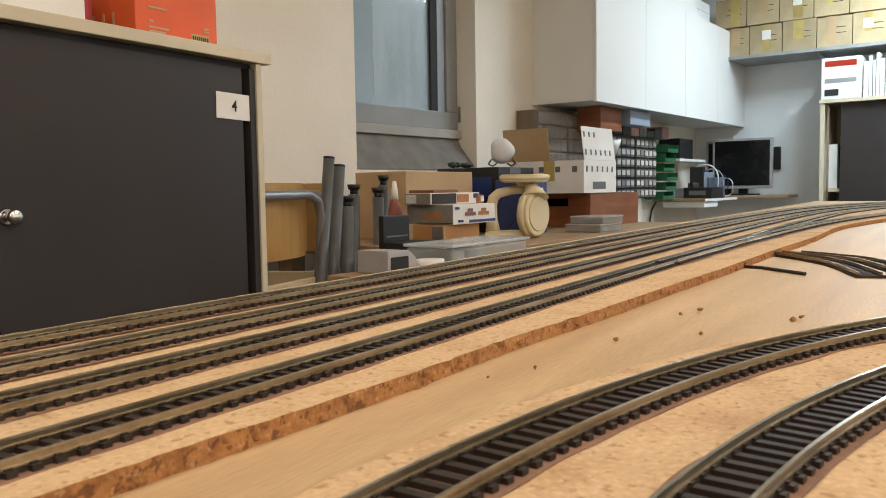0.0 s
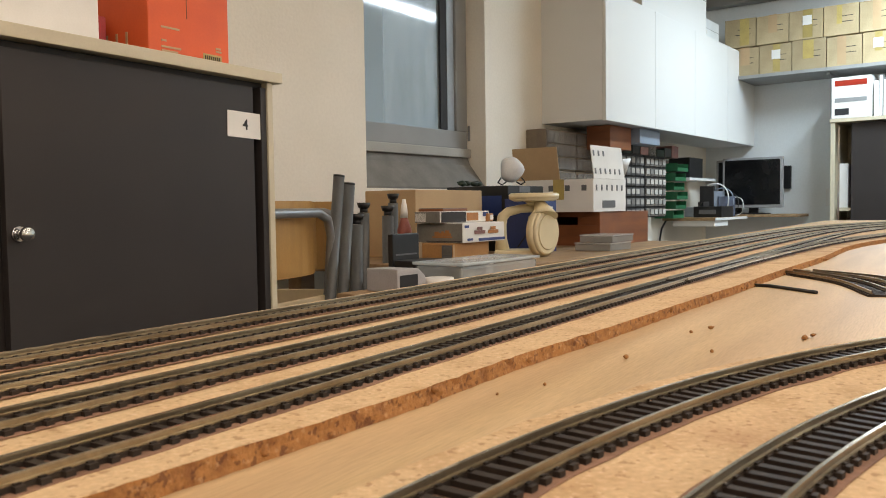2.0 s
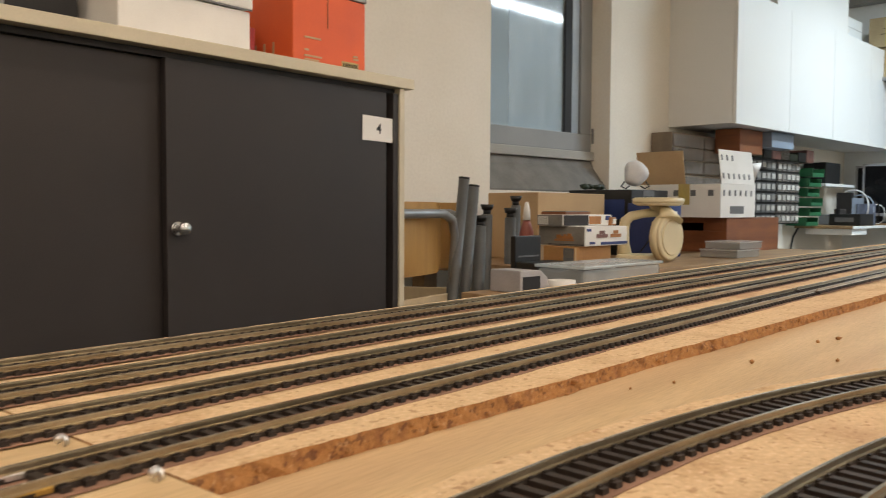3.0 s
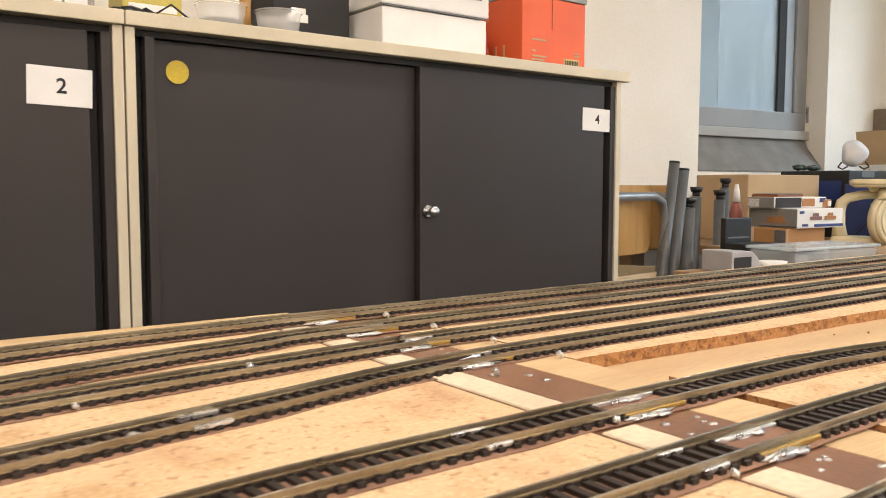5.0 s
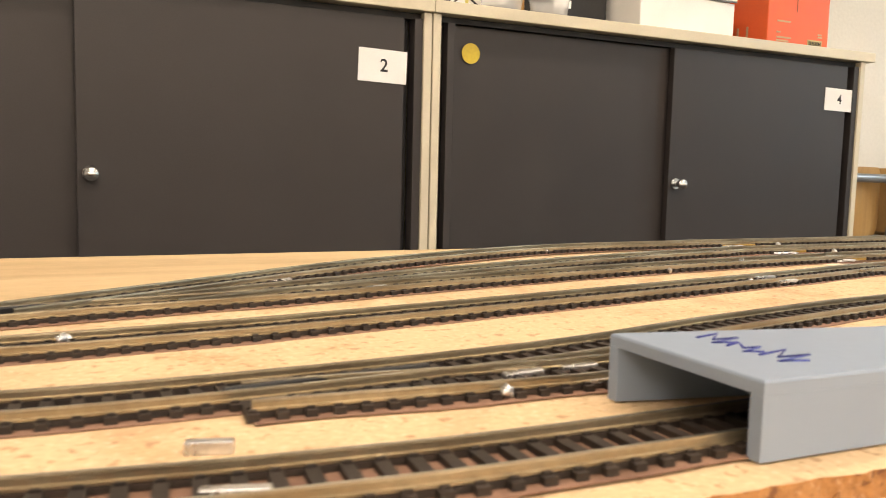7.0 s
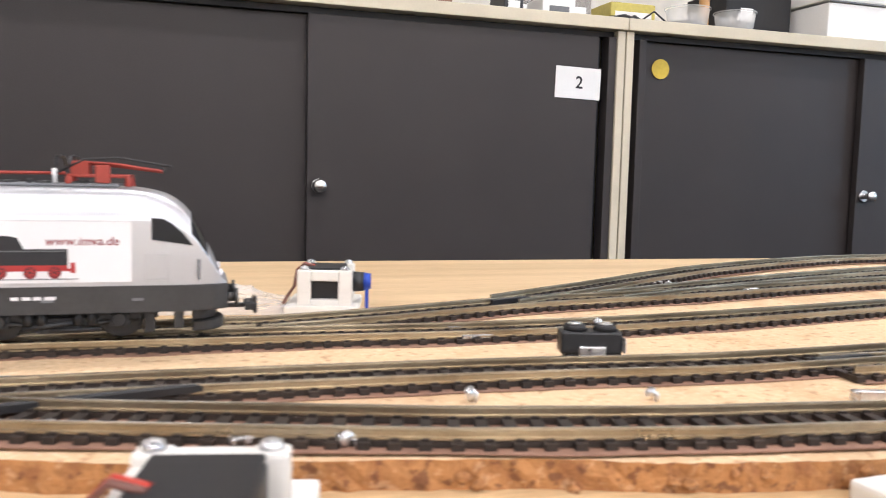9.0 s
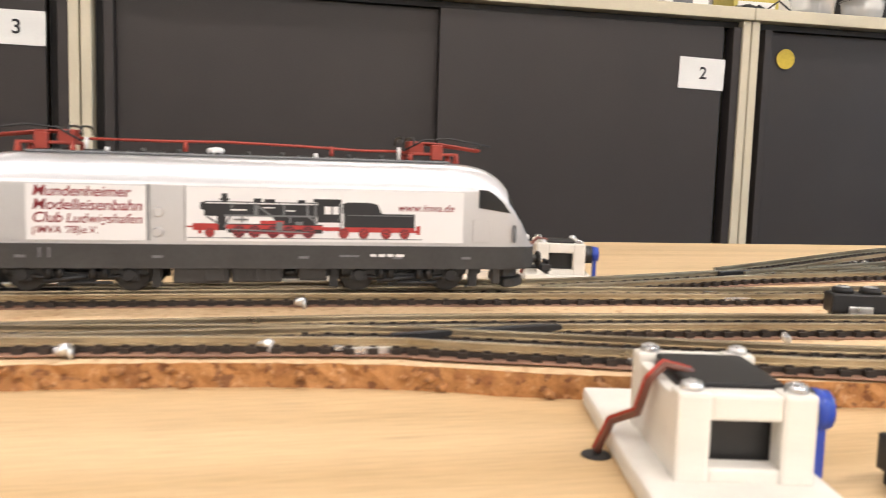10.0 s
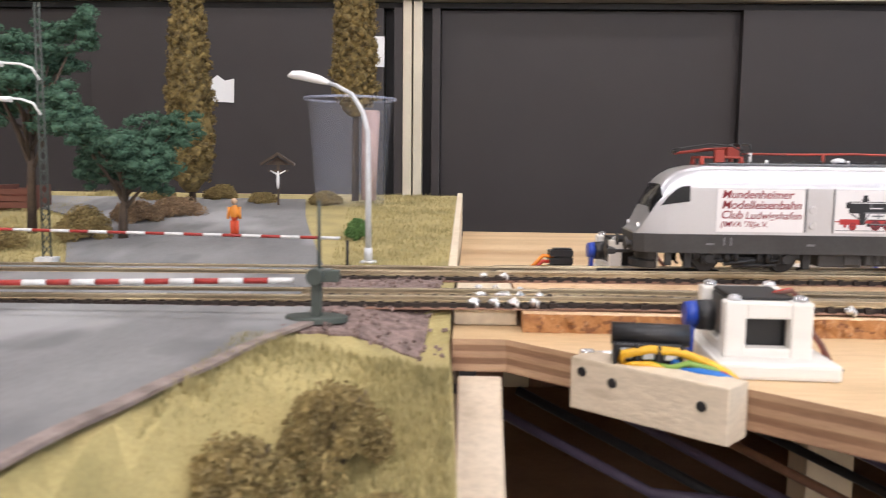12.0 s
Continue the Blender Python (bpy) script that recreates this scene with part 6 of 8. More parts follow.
    # roof
    part("roof_plate", bbox(-0.074, 0.074, -0.0105, 0.0105, 0.0478, 0.0488, 0.0003, 1), ROOFG, ob, "grey roof walkway")
    bm = bmesh.new()
    for k in range(13):
        box(bm, -0.066 + 0.0105 * k, -0.0625 + 0.0105 * k, -0.0085, 0.0085, 0.0487, 0.0494)
    part("roof_grille", bm, SILL, ob)
    bm = bmesh.new()
    tube(bm, [(-0.058, -0.005, 0.0530), (-0.03, -0.005, 0.0529), (-0.008, -0.0048, 0.0533), (0.018, -0.005, 0.0527), (0.040, -0.005, 0.0518), (0.058, -0.005, 0.0520)], 0.0005, 7)
    part("roof_line", bm, REDP, ob, "red roof cable")
    for x in (-0.022, 0.03):
        bm = bmesh.new()
        rod(bm, (x, -0.005, 0.0487), (x, -0.005, 0.0530), 0.0009, 0.0006, 8)
        part("insulator", bm, REDP, ob)
    bm = bmesh.new()
    blob(bm, (-0.012, 0.002, 0.0500), 0.0022, 2, 0.1, (1.5, 1, 0.7))
    part("horn_cover", bm, DECAL, ob)
    for k in range(9):
        x = -0.048 + 0.012 * k
        bm = bmesh.new()
        rod(bm, (x, -0.0078, 0.0486), (x, -0.0078, 0.0503), 0.0009, 0.0007, 8)
        part("roof_stud", bm, SILL if k % 3 else DECAL, ob)
    for end in (-1, 1):
        c = end * 0.068
        bm = bmesh.new()
        tube(bm, [(c - end * 0.012, -0.009, 0.0520), (c - end * 0.004, -0.009, 0.0565), (c + end * 0.006, -0.0088, 0.0572), (c + end * 0.014, -0.0085, 0.0560), (c + end * 0.022, -0.008, 0.0548)], 0.0004, 6)
        part("contact_wire_guide", bm, BLACKP, ob)
        bm = bmesh.new()
        box(bm, c + end * 0.0012 - 0.0022, c + end * 0.0012 + 0.0022, -0.0088, -0.0066, 0.0490, 0.0548)
        part("pantograph_foot", bev(bm, 0.0003, 1), REDP, ob)
        bm = bmesh.new()
        for s in (-1, 1):
            box(bm, c - 0.0095, c + 0.0095, s * 0.0075 - 0.0006, s * 0.0075 + 0.0006, 0.0508, 0.0518)
            box(bm, c + s * 0.0088 - 0.0008, c + s * 0.0088 + 0.0008, -0.0075, 0.0075, 0.0508, 0.0518)
            for a in (-1, 1):
                rod(bm, (c + a * 0.0088, s * 0.0075, 0.0480), (c + a * 0.0088, s * 0.0075, 0.0512), 0.0013, 0.0009, 8)
        box(bm, c - end * 0.006 - 0.0028, c - end * 0.006 + 0.0028, -0.0045, 0.0045, 0.0512, 0.0560)
        pt = part("pantograph", bev(bm, 0.0002, 1), REDP, ob, "red folded pantograph")
        bm = bmesh.new()
        for s in (-1, 1):
            tube(bm, [(c - end * 0.006, s * 0.002, 0.0555), (c + end * 0.006, s * 0.0016, 0.0545), (c + end * 0.019, s * 0.0012, 0.0530)], 0.0006, 6)
            tube(bm, [(c + end * 0.019, s * 0.0045, 0.0532), (c + end * 0.004, s * 0.003, 0.0552), (c - end * 0.007, s * 0.0028, 0.0556)], 0.0005, 6)
        part("arm", bm, REDP, pt)
        bm = bmesh.new()
        for dx in (-0.002, 0.002):
            bm = bmesh.new()
            tube(bm, [(c - end * 0.010 + dx, -0.011, 0.0545), (c - end * 0.010 + dx, -0.008, 0.0570), (c - end * 0.010 + dx, 0, 0.0574), (c - end * 0.010 + dx, 0.008, 0.0570), (c - end * 0.010 + dx, 0.011, 0.0545)], 0.00045, 6)
            part("contact_shoe", bm, BLACKP, pt)
        bm = bmesh.new()
        tube(bm, [(c + end * 0.019, -0.004, 0.0538), (c + end * 0.019, 0.004, 0.0538)], 0.0009, 6)
        part("joint_axle", bm, BLACKP, pt)
        bm = bmesh.new()
        rod(bm, (c - end * 0.013, -0.0065, 0.0485), (c - end * 0.013, -0.0065, 0.0535), 0.0007, seg=8)
        part("insulator", bm, DECAL, ob)
    return ob


LX = -2.1035
here = at_x(T4, [LX - 0.06, LX, LX + 0.06], 0)
loco(pose(LX, here[1][1], R0 + 0.0061, 0, 0, math.degrees(math.atan2(here[2][1] - here[0][1], 0.12))) @ Matrix.Scale(1.045, 4))

# ---- window ----
GREYF = mat("grey window paint", (0.30, 0.31, 0.31), (0.26, 0.27, 0.27), rough=0.45, scale=5, fine=200, bump=0.03, fine_mix=0.1)
CEMENT = mat("grey sill cement", (0.25, 0.24, 0.22), (0.19, 0.18, 0.165), rough=0.8, scale=14, fine=200, bump=0.25)
win = thing("window_1", "grey-framed window with bluish panes above a cement sill", "window", ROOM, kind="structure")
W0, W1 = WIN_L + 0.002, WIN_R - 0.002
for b in ((W0, W1, 0.10, 0.15, 1.143, 1.222), (-0.594, W1, 0.10, 0.15, 1.2225, WIN_T - 0.002), (W0, W0 + 0.10, 0.10, 0.15, 1.2225, WIN_T - 0.002), (W0 + 0.1005, -0.5945, 0.10, 0.15, WIN_T - 0.06, WIN_T - 0.002)):
    part("window_frame", bbox(*b, 0.004), GREYF, win)
part("glass_strip", bbox(-0.646, -0.5945, 0.112, 0.140, 1.2225, WIN_T - 0.062, 0.003), mat("pale blue bright glass colour", (0.42, 0.50, 0.58), (0.36, 0.44, 0.52), rough=0.3, scale=5, fine=200, bump=0.02), win, "narrow strip of bright glass, coloured opaque pale blue")
part("gasket", bbox(-0.694, -0.6465, 0.114, 0.138, 1.2225, WIN_T - 0.062), INK, win)
part("weather_bar", bbox(W0, W1, 0.080, 0.1495, 1.103, 1.1415, 0.003), mat("pale frame paint", (0.42, 0.41, 0.38), (0.36, 0.35, 0.32), rough=0.5, scale=6, fine=200, bump=0.05), win)
part("drip_gap", bbox(W0, W1, 0.104, 0.149, 1.1417, 1.1428), INK, win)
pane = part("pane", bbox(W0 + 0.1, -0.6945, 0.124, 0.128, 1.2225, WIN_T - 0.062), clear("window glass", (0.5, 0.62, 0.7), 0.06, 0.30), win)
pane.visible_shadow = False
part("reflection_film", bbox(-1.06, -0.695, 0.132, 0.134, 1.2225, WIN_T - 0.062), mat("frosted film with painted reflections", (0.52, 0.62, 0.68), (0.30, 0.39, 0.46), rough=0.35, scale=7, fine=120, stretch=(3.0, 1, 0.35), bump=0.05, lo=0.3, hi=0.7, specks=((9, 0.6, 0.72, (0.2, 0.27, 0.33), 0.5),)), win, "bluish frosted film with window reflections painted as streaks")
part("hinge", bbox(W1 + 0.0, W1 + 0.0015, 0.085, 0.099, 1.18, 1.25), STEEL, win)
bm = bmesh.new()
pr = [(0.16, 0.956), (0.0, 0.956), (0.0, 0.962), (0.085, 1.068), (0.10, 1.102), (0.16, 1.102)]
a = [bm.verts.new((W0, y, z)) for y, z in pr]
b = [bm.verts.new((W1, y, z)) for y, z in pr]
bm.faces.new(a), bm.faces.new(b[::-1])
for i in range(6):
    bm.faces.new((a[i], b[i], b[(i + 1) % 6], a[(i + 1) % 6]))
part("window_sill", bm, CEMENT, win, "sloping grey cement sill")
room_part("backdrop", bbox(WIN_L - 0.5, WIN_R + 0.9, 0.9, 0.92, 0.5, 2.6), glow("evening daylight", (0.33, 0.52, 0.62), 0.55), "dull blue daylight outside the window", "backdrop")

# ---- wall shelf and boxes on the east wall ----
E0 = 2.06


def room_thing(name, s, d, z, label, category, group="", turn=0):
    return thing(name, label, category, ROOM @ pose(s, -d, z, 0, 0, turn), group)


sh = room_thing("wall_shelf", 0, 0, 0, "grey shelf board high on the pale wall", "shelf")
part("board", bbox(2.05, 2.439, -2.9, -0.26, 1.712, 1.734, 0.002), mat("grey board", (0.35, 0.36, 0.36), rough=0.5), sh)
for d in (0.9, 1.7, 2.6):
    bm = bmesh.new()
    box(bm, 2.10, 2.438, -d - 0.012, -d + 0.012, 1.695, 1.711)
    box(bm, 2.420, 2.438, -d - 0.012, -d + 0.012, 1.45, 1.711)
    part("bracket", bm, GREYF, sh)
OLDCARD = mat("old carton", (0.50, 0.40, 0.24), (0.40, 0.31, 0.18), rough=0.8, scale=7, fine=150, bump=0.1, rand=0.18)
TAPE = mat("yellowed tape", (0.52, 0.40, 0.13), (0.45, 0.34, 0.12), rough=0.35, scale=20, fine=200, bump=0.03, rand=0.2)
k = 0
for row in range(2):
    for i in range(11):
        d0 = 0.275 + 0.208 * i - 0.02 * row
        z0 = 1.735 + row * 0.1945
        ob = thing("storage_carton", "old beige carton with yellowed tape and scribbled marks", "carton", ROOM @ pose(E0 + 0.012 * random.random(), -d0, z0, 0, 0, random.uniform(-1.5, 1.5)), "cartons on the wall shelf")
        part("carton", bbox(0, 0.30, -0.2035, 0, 0, 0.192 - 0.008 * random.random(), 0.003), OLDCARD, ob)
        w = random.uniform(0.03, 0.07)
        y = -0.10 + random.uniform(-0.03, 0.03)
        part("tape", bbox(-0.0015, -0.0002, y - w / 2, y + w / 2, 0.01 if k % 2 else 0.07, 0.188), TAPE if k % 3 else CARD, ob)
        if k % 3 == 1:
            part("paper_label", bbox(-0.003, -0.0017, y - 0.025, y + 0.03, 0.09, 0.15), PAPER, ob)
        bm = bmesh.new()
        for q in range(2):
            box(bm, -0.0012, -0.0004, -0.17, -0.11 + 0.04 * random.random(), 0.08 + 0.035 * q, 0.084 + 0.035 * q)
        part("scribble", bm, INK, ob)
        k += 1
room_part("beam", bbox(2.34, 2.439, -6.4, -0.01, 2.29, 2.35), GREYF, "grey duct along the top of the wall", "beam")

# far dark cabinet with a box and books on it
ob = room_thing("sliding_door_cabinet", 2.0, 0.94, 0, "dark cabinet in a beige frame standing partly open", "cabinet")
for b in ((0.0, 0.42, -0.025, 0.0, 0, 1.375), (0.0, 0.42, -1.2, -1.175, 0, 1.375), (0.41, 0.42, -1.175, -0.025, 0, 1.375), (-0.01, 0.43, -1.205, 0.005, 1.376, 1.398)):
    part("panel", bbox(*b, 0.0015), BEIGE, ob)
part("sliding_door", bbox(0.03, 0.045, -1.17, -0.115, 0.05, 1.37, 0.002), DOOR, ob)
for z in (0.45, 0.82):
    part("inner_shelf", bbox(0.06, 0.40, -1.17, -0.03, z, z + 0.02), BEIGE, ob)
part("folder", bbox(0.08, 0.36, -0.09, -0.04, 0.841, 1.12, 0.002), PAPER, ob)
part("lock_rod", bbox(0.012, 0.024, -0.052, -0.04, 0.2, 1.35), STEEL, ob)
ob = room_thing("paper_box", 1.99, 0.945, 1.398, "white and red printed paper box on a cabinet", "box")
part("box_body", bbox(0.0, 0.3, -0.225, 0, 0, 0.255, 0.003), PAPER, ob)
for z, zz, m in ((0.20, 0.235, W_RED), (0.10, 0.125, GREYF), (0.02, 0.06, INK)):
    part("printed_band", bbox(-0.0015, -0.0003, -0.20 if m is not INK else -0.10, -0.02, z, zz), m, ob)
d = 1.18
for i in range(9):
    w = 0.016 + 0.014 * random.random()
    ob = room_thing("book", 2.02, d, 1.398, "thin pale magazine standing on a cabinet", "book", "magazines on the cabinet")
    h = 0.21 + 0.06 * random.random()
    part("cover", bbox(0, 0.2, -w, 0, 0, h, 0.001), (PAPER, GREYF, CEMENT)[i % 3], ob)
    part("page_block", bbox(-0.001, 0.0, -w + 0.003, -0.003, 0.004, h - 0.004), PAPER, ob)
    d += w + 0.001
for i in range(4):
    ob = room_thing("book", 2.03, d + 0.02, 1.398 + 0.03 * i, "dark book lying in a stack on a cabinet", "book", "stacked books")
    part("cover", bbox(0, 0.2, -0.25, 0, 0.0, 0.029, 0.002), (INK, PERTINAX, PAPER, INK)[i], ob)

# ---- things on the wall cupboards ----
ob = room_thing("tool_case", 0.02, 0.30, 1.9075, "yellow and black case on a cupboard", "case")
part("lid", bbox(0.0, 0.36, 0.0, 0.25, 0.06, 0.15, 0.006), mat("case yellow", (0.62, 0.42, 0.01), rough=0.45), ob)
part("base", bbox(0.0, 0.36, 0.003, 0.247, 0.0, 0.0595, 0.006), BLACKP, ob)
for q, w, h, d, m, l in ((0.47, 0.99, 0.34, 0.335, WHITE, "long white carton on the wall cupboards"), (0.20, 0.22, 0.20, 0.30, CARD, "dark brown carton behind a yellow case"), (1.62, 0.34, 0.17, 0.25, WALLB, "pale blue metal box on the wall cupboards")):
    ob = room_thing("carton", q, d, 1.9075, l, "carton", "cartons on the wall cupboards")
    part("carton_body", bbox(0, w, 0, 0.24, 0, h, 0.004), m, ob)
    part("flap_joint", bbox(0.002, w - 0.002, -0.0012, -0.0002, h * 0.62, h * 0.63), ROOFG, ob)
bm = bmesh.new()
blob(bm, (0, 0, 0.03), 0.055, 3, 0.9, (1.3, 0.8, 0.55), 12)
solid("crumpled_paper", bm, PAPER, "crumpled white paper at the end of a carton", "paper", at=ROOM @ pose(1.50, -0.27, 1.9085))

# ---- workbench ----
BENCH = mat("worn bench wood", (0.42, 0.27, 0.14), (0.3, 0.18, 0.09), rough=0.55, scale=4, fine=90, stretch=(1, 6, 6), bump=0.08)
REDWOOD = mat("red-brown wood", (0.29, 0.10, 0.036), (0.20, 0.065, 0.024), rough=0.45, scale=5, fine=120, stretch=(1, 1, 6), bump=0.08)
BZ = 0.712
ob = room_thing("workbench", 0, 0, 0, "long wooden workbench crowded with boxes", "workbench")
part("benchtop", bbox(-1.79, -0.04, -0.865, -0.005, BZ - 0.03, BZ, 0.003), BENCH, ob)
for s in (-1.74, -0.1):
    for d in (0.08, 0.80):
        part("leg", bbox(s - 0.03, s + 0.03, -d - 0.03, -d + 0.03, 0, BZ - 0.03), BENCH, ob)


def crate(name, s0, s1, d0, d1, z0, z1, m, label, category, details=(), group="", turn=0):
    ob = room_thing(name, s0, d1, z0, label, category, group, turn)
    w, dp, h = s1 - s0, d1 - d0, z1 - z0
    part("body", bbox(0, w, 0, dp, 0, h, min(0.003, h * 0.1)), m, ob)
    for nm, face, a0, a1, b0, b1, mm in details:
        if face == "s":        # towards -s
            part(nm, bbox(-0.0016, -0.0003, dp * a0, dp * a1, h * b0, h * b1), mm, ob)
        elif face == "d":      # towards the room
            part(nm, bbox(w * a0, w * a1, -0.0016, -0.0003, h * b0, h * b1), mm, ob)
        else:
            part(nm, bbox(w * a0, w * a1, dp * b0, dp * b1, h + 0.0003, h + 0.0018), mm, ob)
    return ob


GREENP = mat("dull green parts", (0.06, 0.12, 0.06), rough=0.5, bump=0)
PINKISH = mat("reddish packs", (0.35, 0.16, 0.14), (0.22, 0.12, 0.11), rough=0.5, scale=30, fine=200, rand=0.4)
SKYB = mat("blue print", (0.03, 0.06, 0.22), rough=0.4, bump=0)
ORNG = mat("orange print", (0.45, 0.19, 0.06), rough=0.5, bump=0)
BIRCH = mat("orange board", (0.50, 0.27, 0.10), (0.42, 0.21, 0.08), rough=0.6, scale=6, fine=150)
crate("cardboard_box", -1.531, -1.143, 0.18, 0.40, BZ, 0.937, CARD, "large brown cardboard box on the bench", "cardboard box", (("tape", "d", 0.0, 1.0, 0.46, 0.54, BIRCH), ("paper", "t", 0.1, 0.4, 0.2, 0.8, PAPER)))
crate("model_box", -1.769, -1.585, 0.61, 0.72, BZ, 0.776, BIRCH, "orange-brown model box with a photo label", "model box", (("photo", "s", 0.02, 0.34, 0.08, 0.92, ROOFG), ("photo", "s", 0.05, 0.30, 0.5, 0.85, CEMENT), ("dark_print", "s", 0.42, 0.98, 0.08, 0.24, INK), ("edge_strip", "d", 0.0, 0.04, 0.05, 0.95, CARD)), "stacked model boxes")
b2 = crate("model_box", -1.747, -1.53, 0.575, 0.74, 0.7765, 0.833, PAPER, "white model box with small printed pictures", "model box", (("grey_face", "s", 0.01, 0.99, 0.02, 0.98, CEMENT), ("dark_band", "s", 0.02, 0.78, 0.04, 0.10, INK), ("blue_band", "d", 0.36, 1.0, 0.06, 0.20, SKYB), ("blue_badge", "d", 0.04, 0.13, 0.75, 0.88, SKYB), ("blue_badge", "d", 0.10, 0.22, 0.10, 0.22, SKYB)), "stacked model boxes")
bm = bmesh.new()
for q, (u, v, w, h) in enumerate(((0.040, 0.020, 0.050, 0.008), (0.046, 0.028, 0.014, 0.008), (0.064, 0.028, 0.010, 0.005), (0.082, 0.020, 0.016, 0.012), (0.036, 0.014, 0.070, 0.005))):
    box(bm, -0.0026, -0.0017, u, u + w, v, v + h)
part("printed_train", bm, ORNG, b2, "orange printed train")
for q, m in ((0.055, PINKISH), (0.125, ORNG)):
    bm = bmesh.new()
    prism(bm, [(q, -0.0026), (q + 0.055, -0.0026), (q + 0.055, -0.0017), (q, -0.0017)], 0.024, 0.034)
    prism(bm, [(q + 0.014, -0.0026), (q + 0.04, -0.0026), (q + 0.04, -0.0017), (q + 0.014, -0.0017)], 0.0345, 0.044)
    part("printed_picture", bm, m, b2)
crate("model_box", -1.772, -1.54, 0.585, 0.68, 0.8335, 0.866, PAPER, "flat white model box with a barcode", "model box", (("grey_face", "s", 0.01, 0.99, 0.02, 0.98, CEMENT), ("label", "s", 0.55, 0.97, 0.12, 0.85, PAPER), ("barcode", "d", 0.02, 0.03, 0.1, 0.9, INK), ("dark_photo", "d", 0.02, 0.50, 0.05, 0.95, DOOR), ("orange_photo", "d", 0.52, 0.76, 0.15, 0.85, ORNG), ("blue_badge", "d", 0.86, 0.97, 0.5, 0.9, SKYB)), "stacked model boxes", -3)
crate("booklet", -1.745, -1.585, 0.59, 0.67, 0.8665, 0.874, REDWOOD, "dark red booklet on top of boxes", "booklet", (("cover", "t", 0.02, 0.98, 0.02, 0.98, ROOFG),), "", 9)
crate("model_box", -1.555, -1.50, 0.62, 0.70, 0.8335, 0.858, ORNG, "small orange box beside flat boxes", "model box", (("white_print", "d", 0.3, 0.9, 0.2, 0.8, PAPER),), "stacked model boxes", 18)
crate("flat_panel", -1.995, -1.885, 0.675, 0.692, 0, 0.81, BLACKP, "black flat panel leaning by the bench end", "panel", (("blue_tab", "d", 0.3, 0.5, 0.90, 0.91, BLUEP), ("slot", "d", 0.1, 0.9, 0.93, 0.935, ROOFG)))
crate("dark_case", -2.0, -1.862, 0.70, 0.77, 0, 0.742, BLACKP, "low black case standing on the floor", "case", (("ridge", "d", 0.05, 0.95, 0.96, 0.97, ROOFG),))
ob = room_thing("side_table", -2.40, 1.07, 0, "small low wooden side table in front of the bench", "side table")
part("tabletop", bbox(0, 0.66, 0, 0.19, 0.684, 0.704, 0.003), BENCH, ob)
for x in (0.03, 0.63):
    for y in (0.03, 0.16):
        part("leg", bbox(x - 0.018, x + 0.018, y - 0.018, y + 0.018, 0, 0.6838), BENCH, ob)
ob = room_thing("grey_device", -2.335, 0.99, 0.7045, "light grey sloping plastic device housing", "device housing")
bm = bmesh.new()
side = [(0.0, 0.0), (0.105, 0.0), (0.092, 0.030), (0.070, 0.046), (0.0, 0.048)]
lo, hi = [bm.verts.new((x, 0, z)) for x, z in side], [bm.verts.new((x, 0.085, z)) for x, z in side]
bm.faces.new(lo), bm.faces.new(hi[::-1])
for q in range(5):
    bm.faces.new((lo[q], lo[(q + 1) % 5], hi[(q + 1) % 5], hi[q]))
part("housing", bev(bm, 0.003), mat("pale grey plastic", (0.46, 0.45, 0.46), (0.40, 0.39, 0.40), rough=0.45, scale=20, fine=300, bump=0.03), ob)
part("dark_opening", bbox(0.008, 0.066, -0.0012, -0.0002, 0.006, 0.034), INK, ob)
ob = room_thing("spray_bottle", -1.70, 0.49, BZ, "white and red spray bottle on the bench", "bottle")
bm = bmesh.new()
tube(bm, [(0, 0, 0), (0, 0, 0.10), (0, 0, 0.125), (0, 0, 0.135)], [0.022, 0.022, 0.014, 0.010], 16)
part("bottle_body", bm, mat("red label plastic", (0.4, 0.12, 0.09), rough=0.4), ob)
bm = bmesh.new()
tube(bm, [(0, 0, 0.1355), (0, 0, 0.165), (0, 0, 0.192)], [0.012, 0.010, 0.005], 14)
part("nozzle", bm, PAPER, ob)
ob = room_thing("clear_tub", -2.150, 1.02, 0.7045, "clear lidded plastic tub with parts inside", "tub")
part("tub_body", bbox(0, 0.33, 0, 0.13, 0.0005, 0.042, 0.008), clear("tub film", (0.7, 0.75, 0.76), 0.15, 0.35), ob)
part("lid", bbox(-0.006, 0.336, -0.006, 0.136, 0.0425, 0.050, 0.003), clear("tub lid", (0.72, 0.8, 0.82), 0.2, 0.5), ob)
for k in range(9):
    cx, cy = 0.015 + 0.018 * k + random.uniform(0, 0.01), random.uniform(0.02, 0.085)
    part("contents", bbox(cx, cx + random.uniform(0.012, 0.03), cy, cy + 0.03, 0.006, random.uniform(0.015, 0.042), 0.002, 1), (BLACKP, CEMENT, GREENP, PAPER)[k % 4], ob)
bm = bmesh.new()
rod(bm, (0, 0, 0), (0, 0, 0.022), 0.030, 0.031, 28)
solid("plastic_disc", bm, PAPER, "round white plastic lid on the bench", "lid", at=ROOM @ pose(-2.205, -1.0, 0.7045))

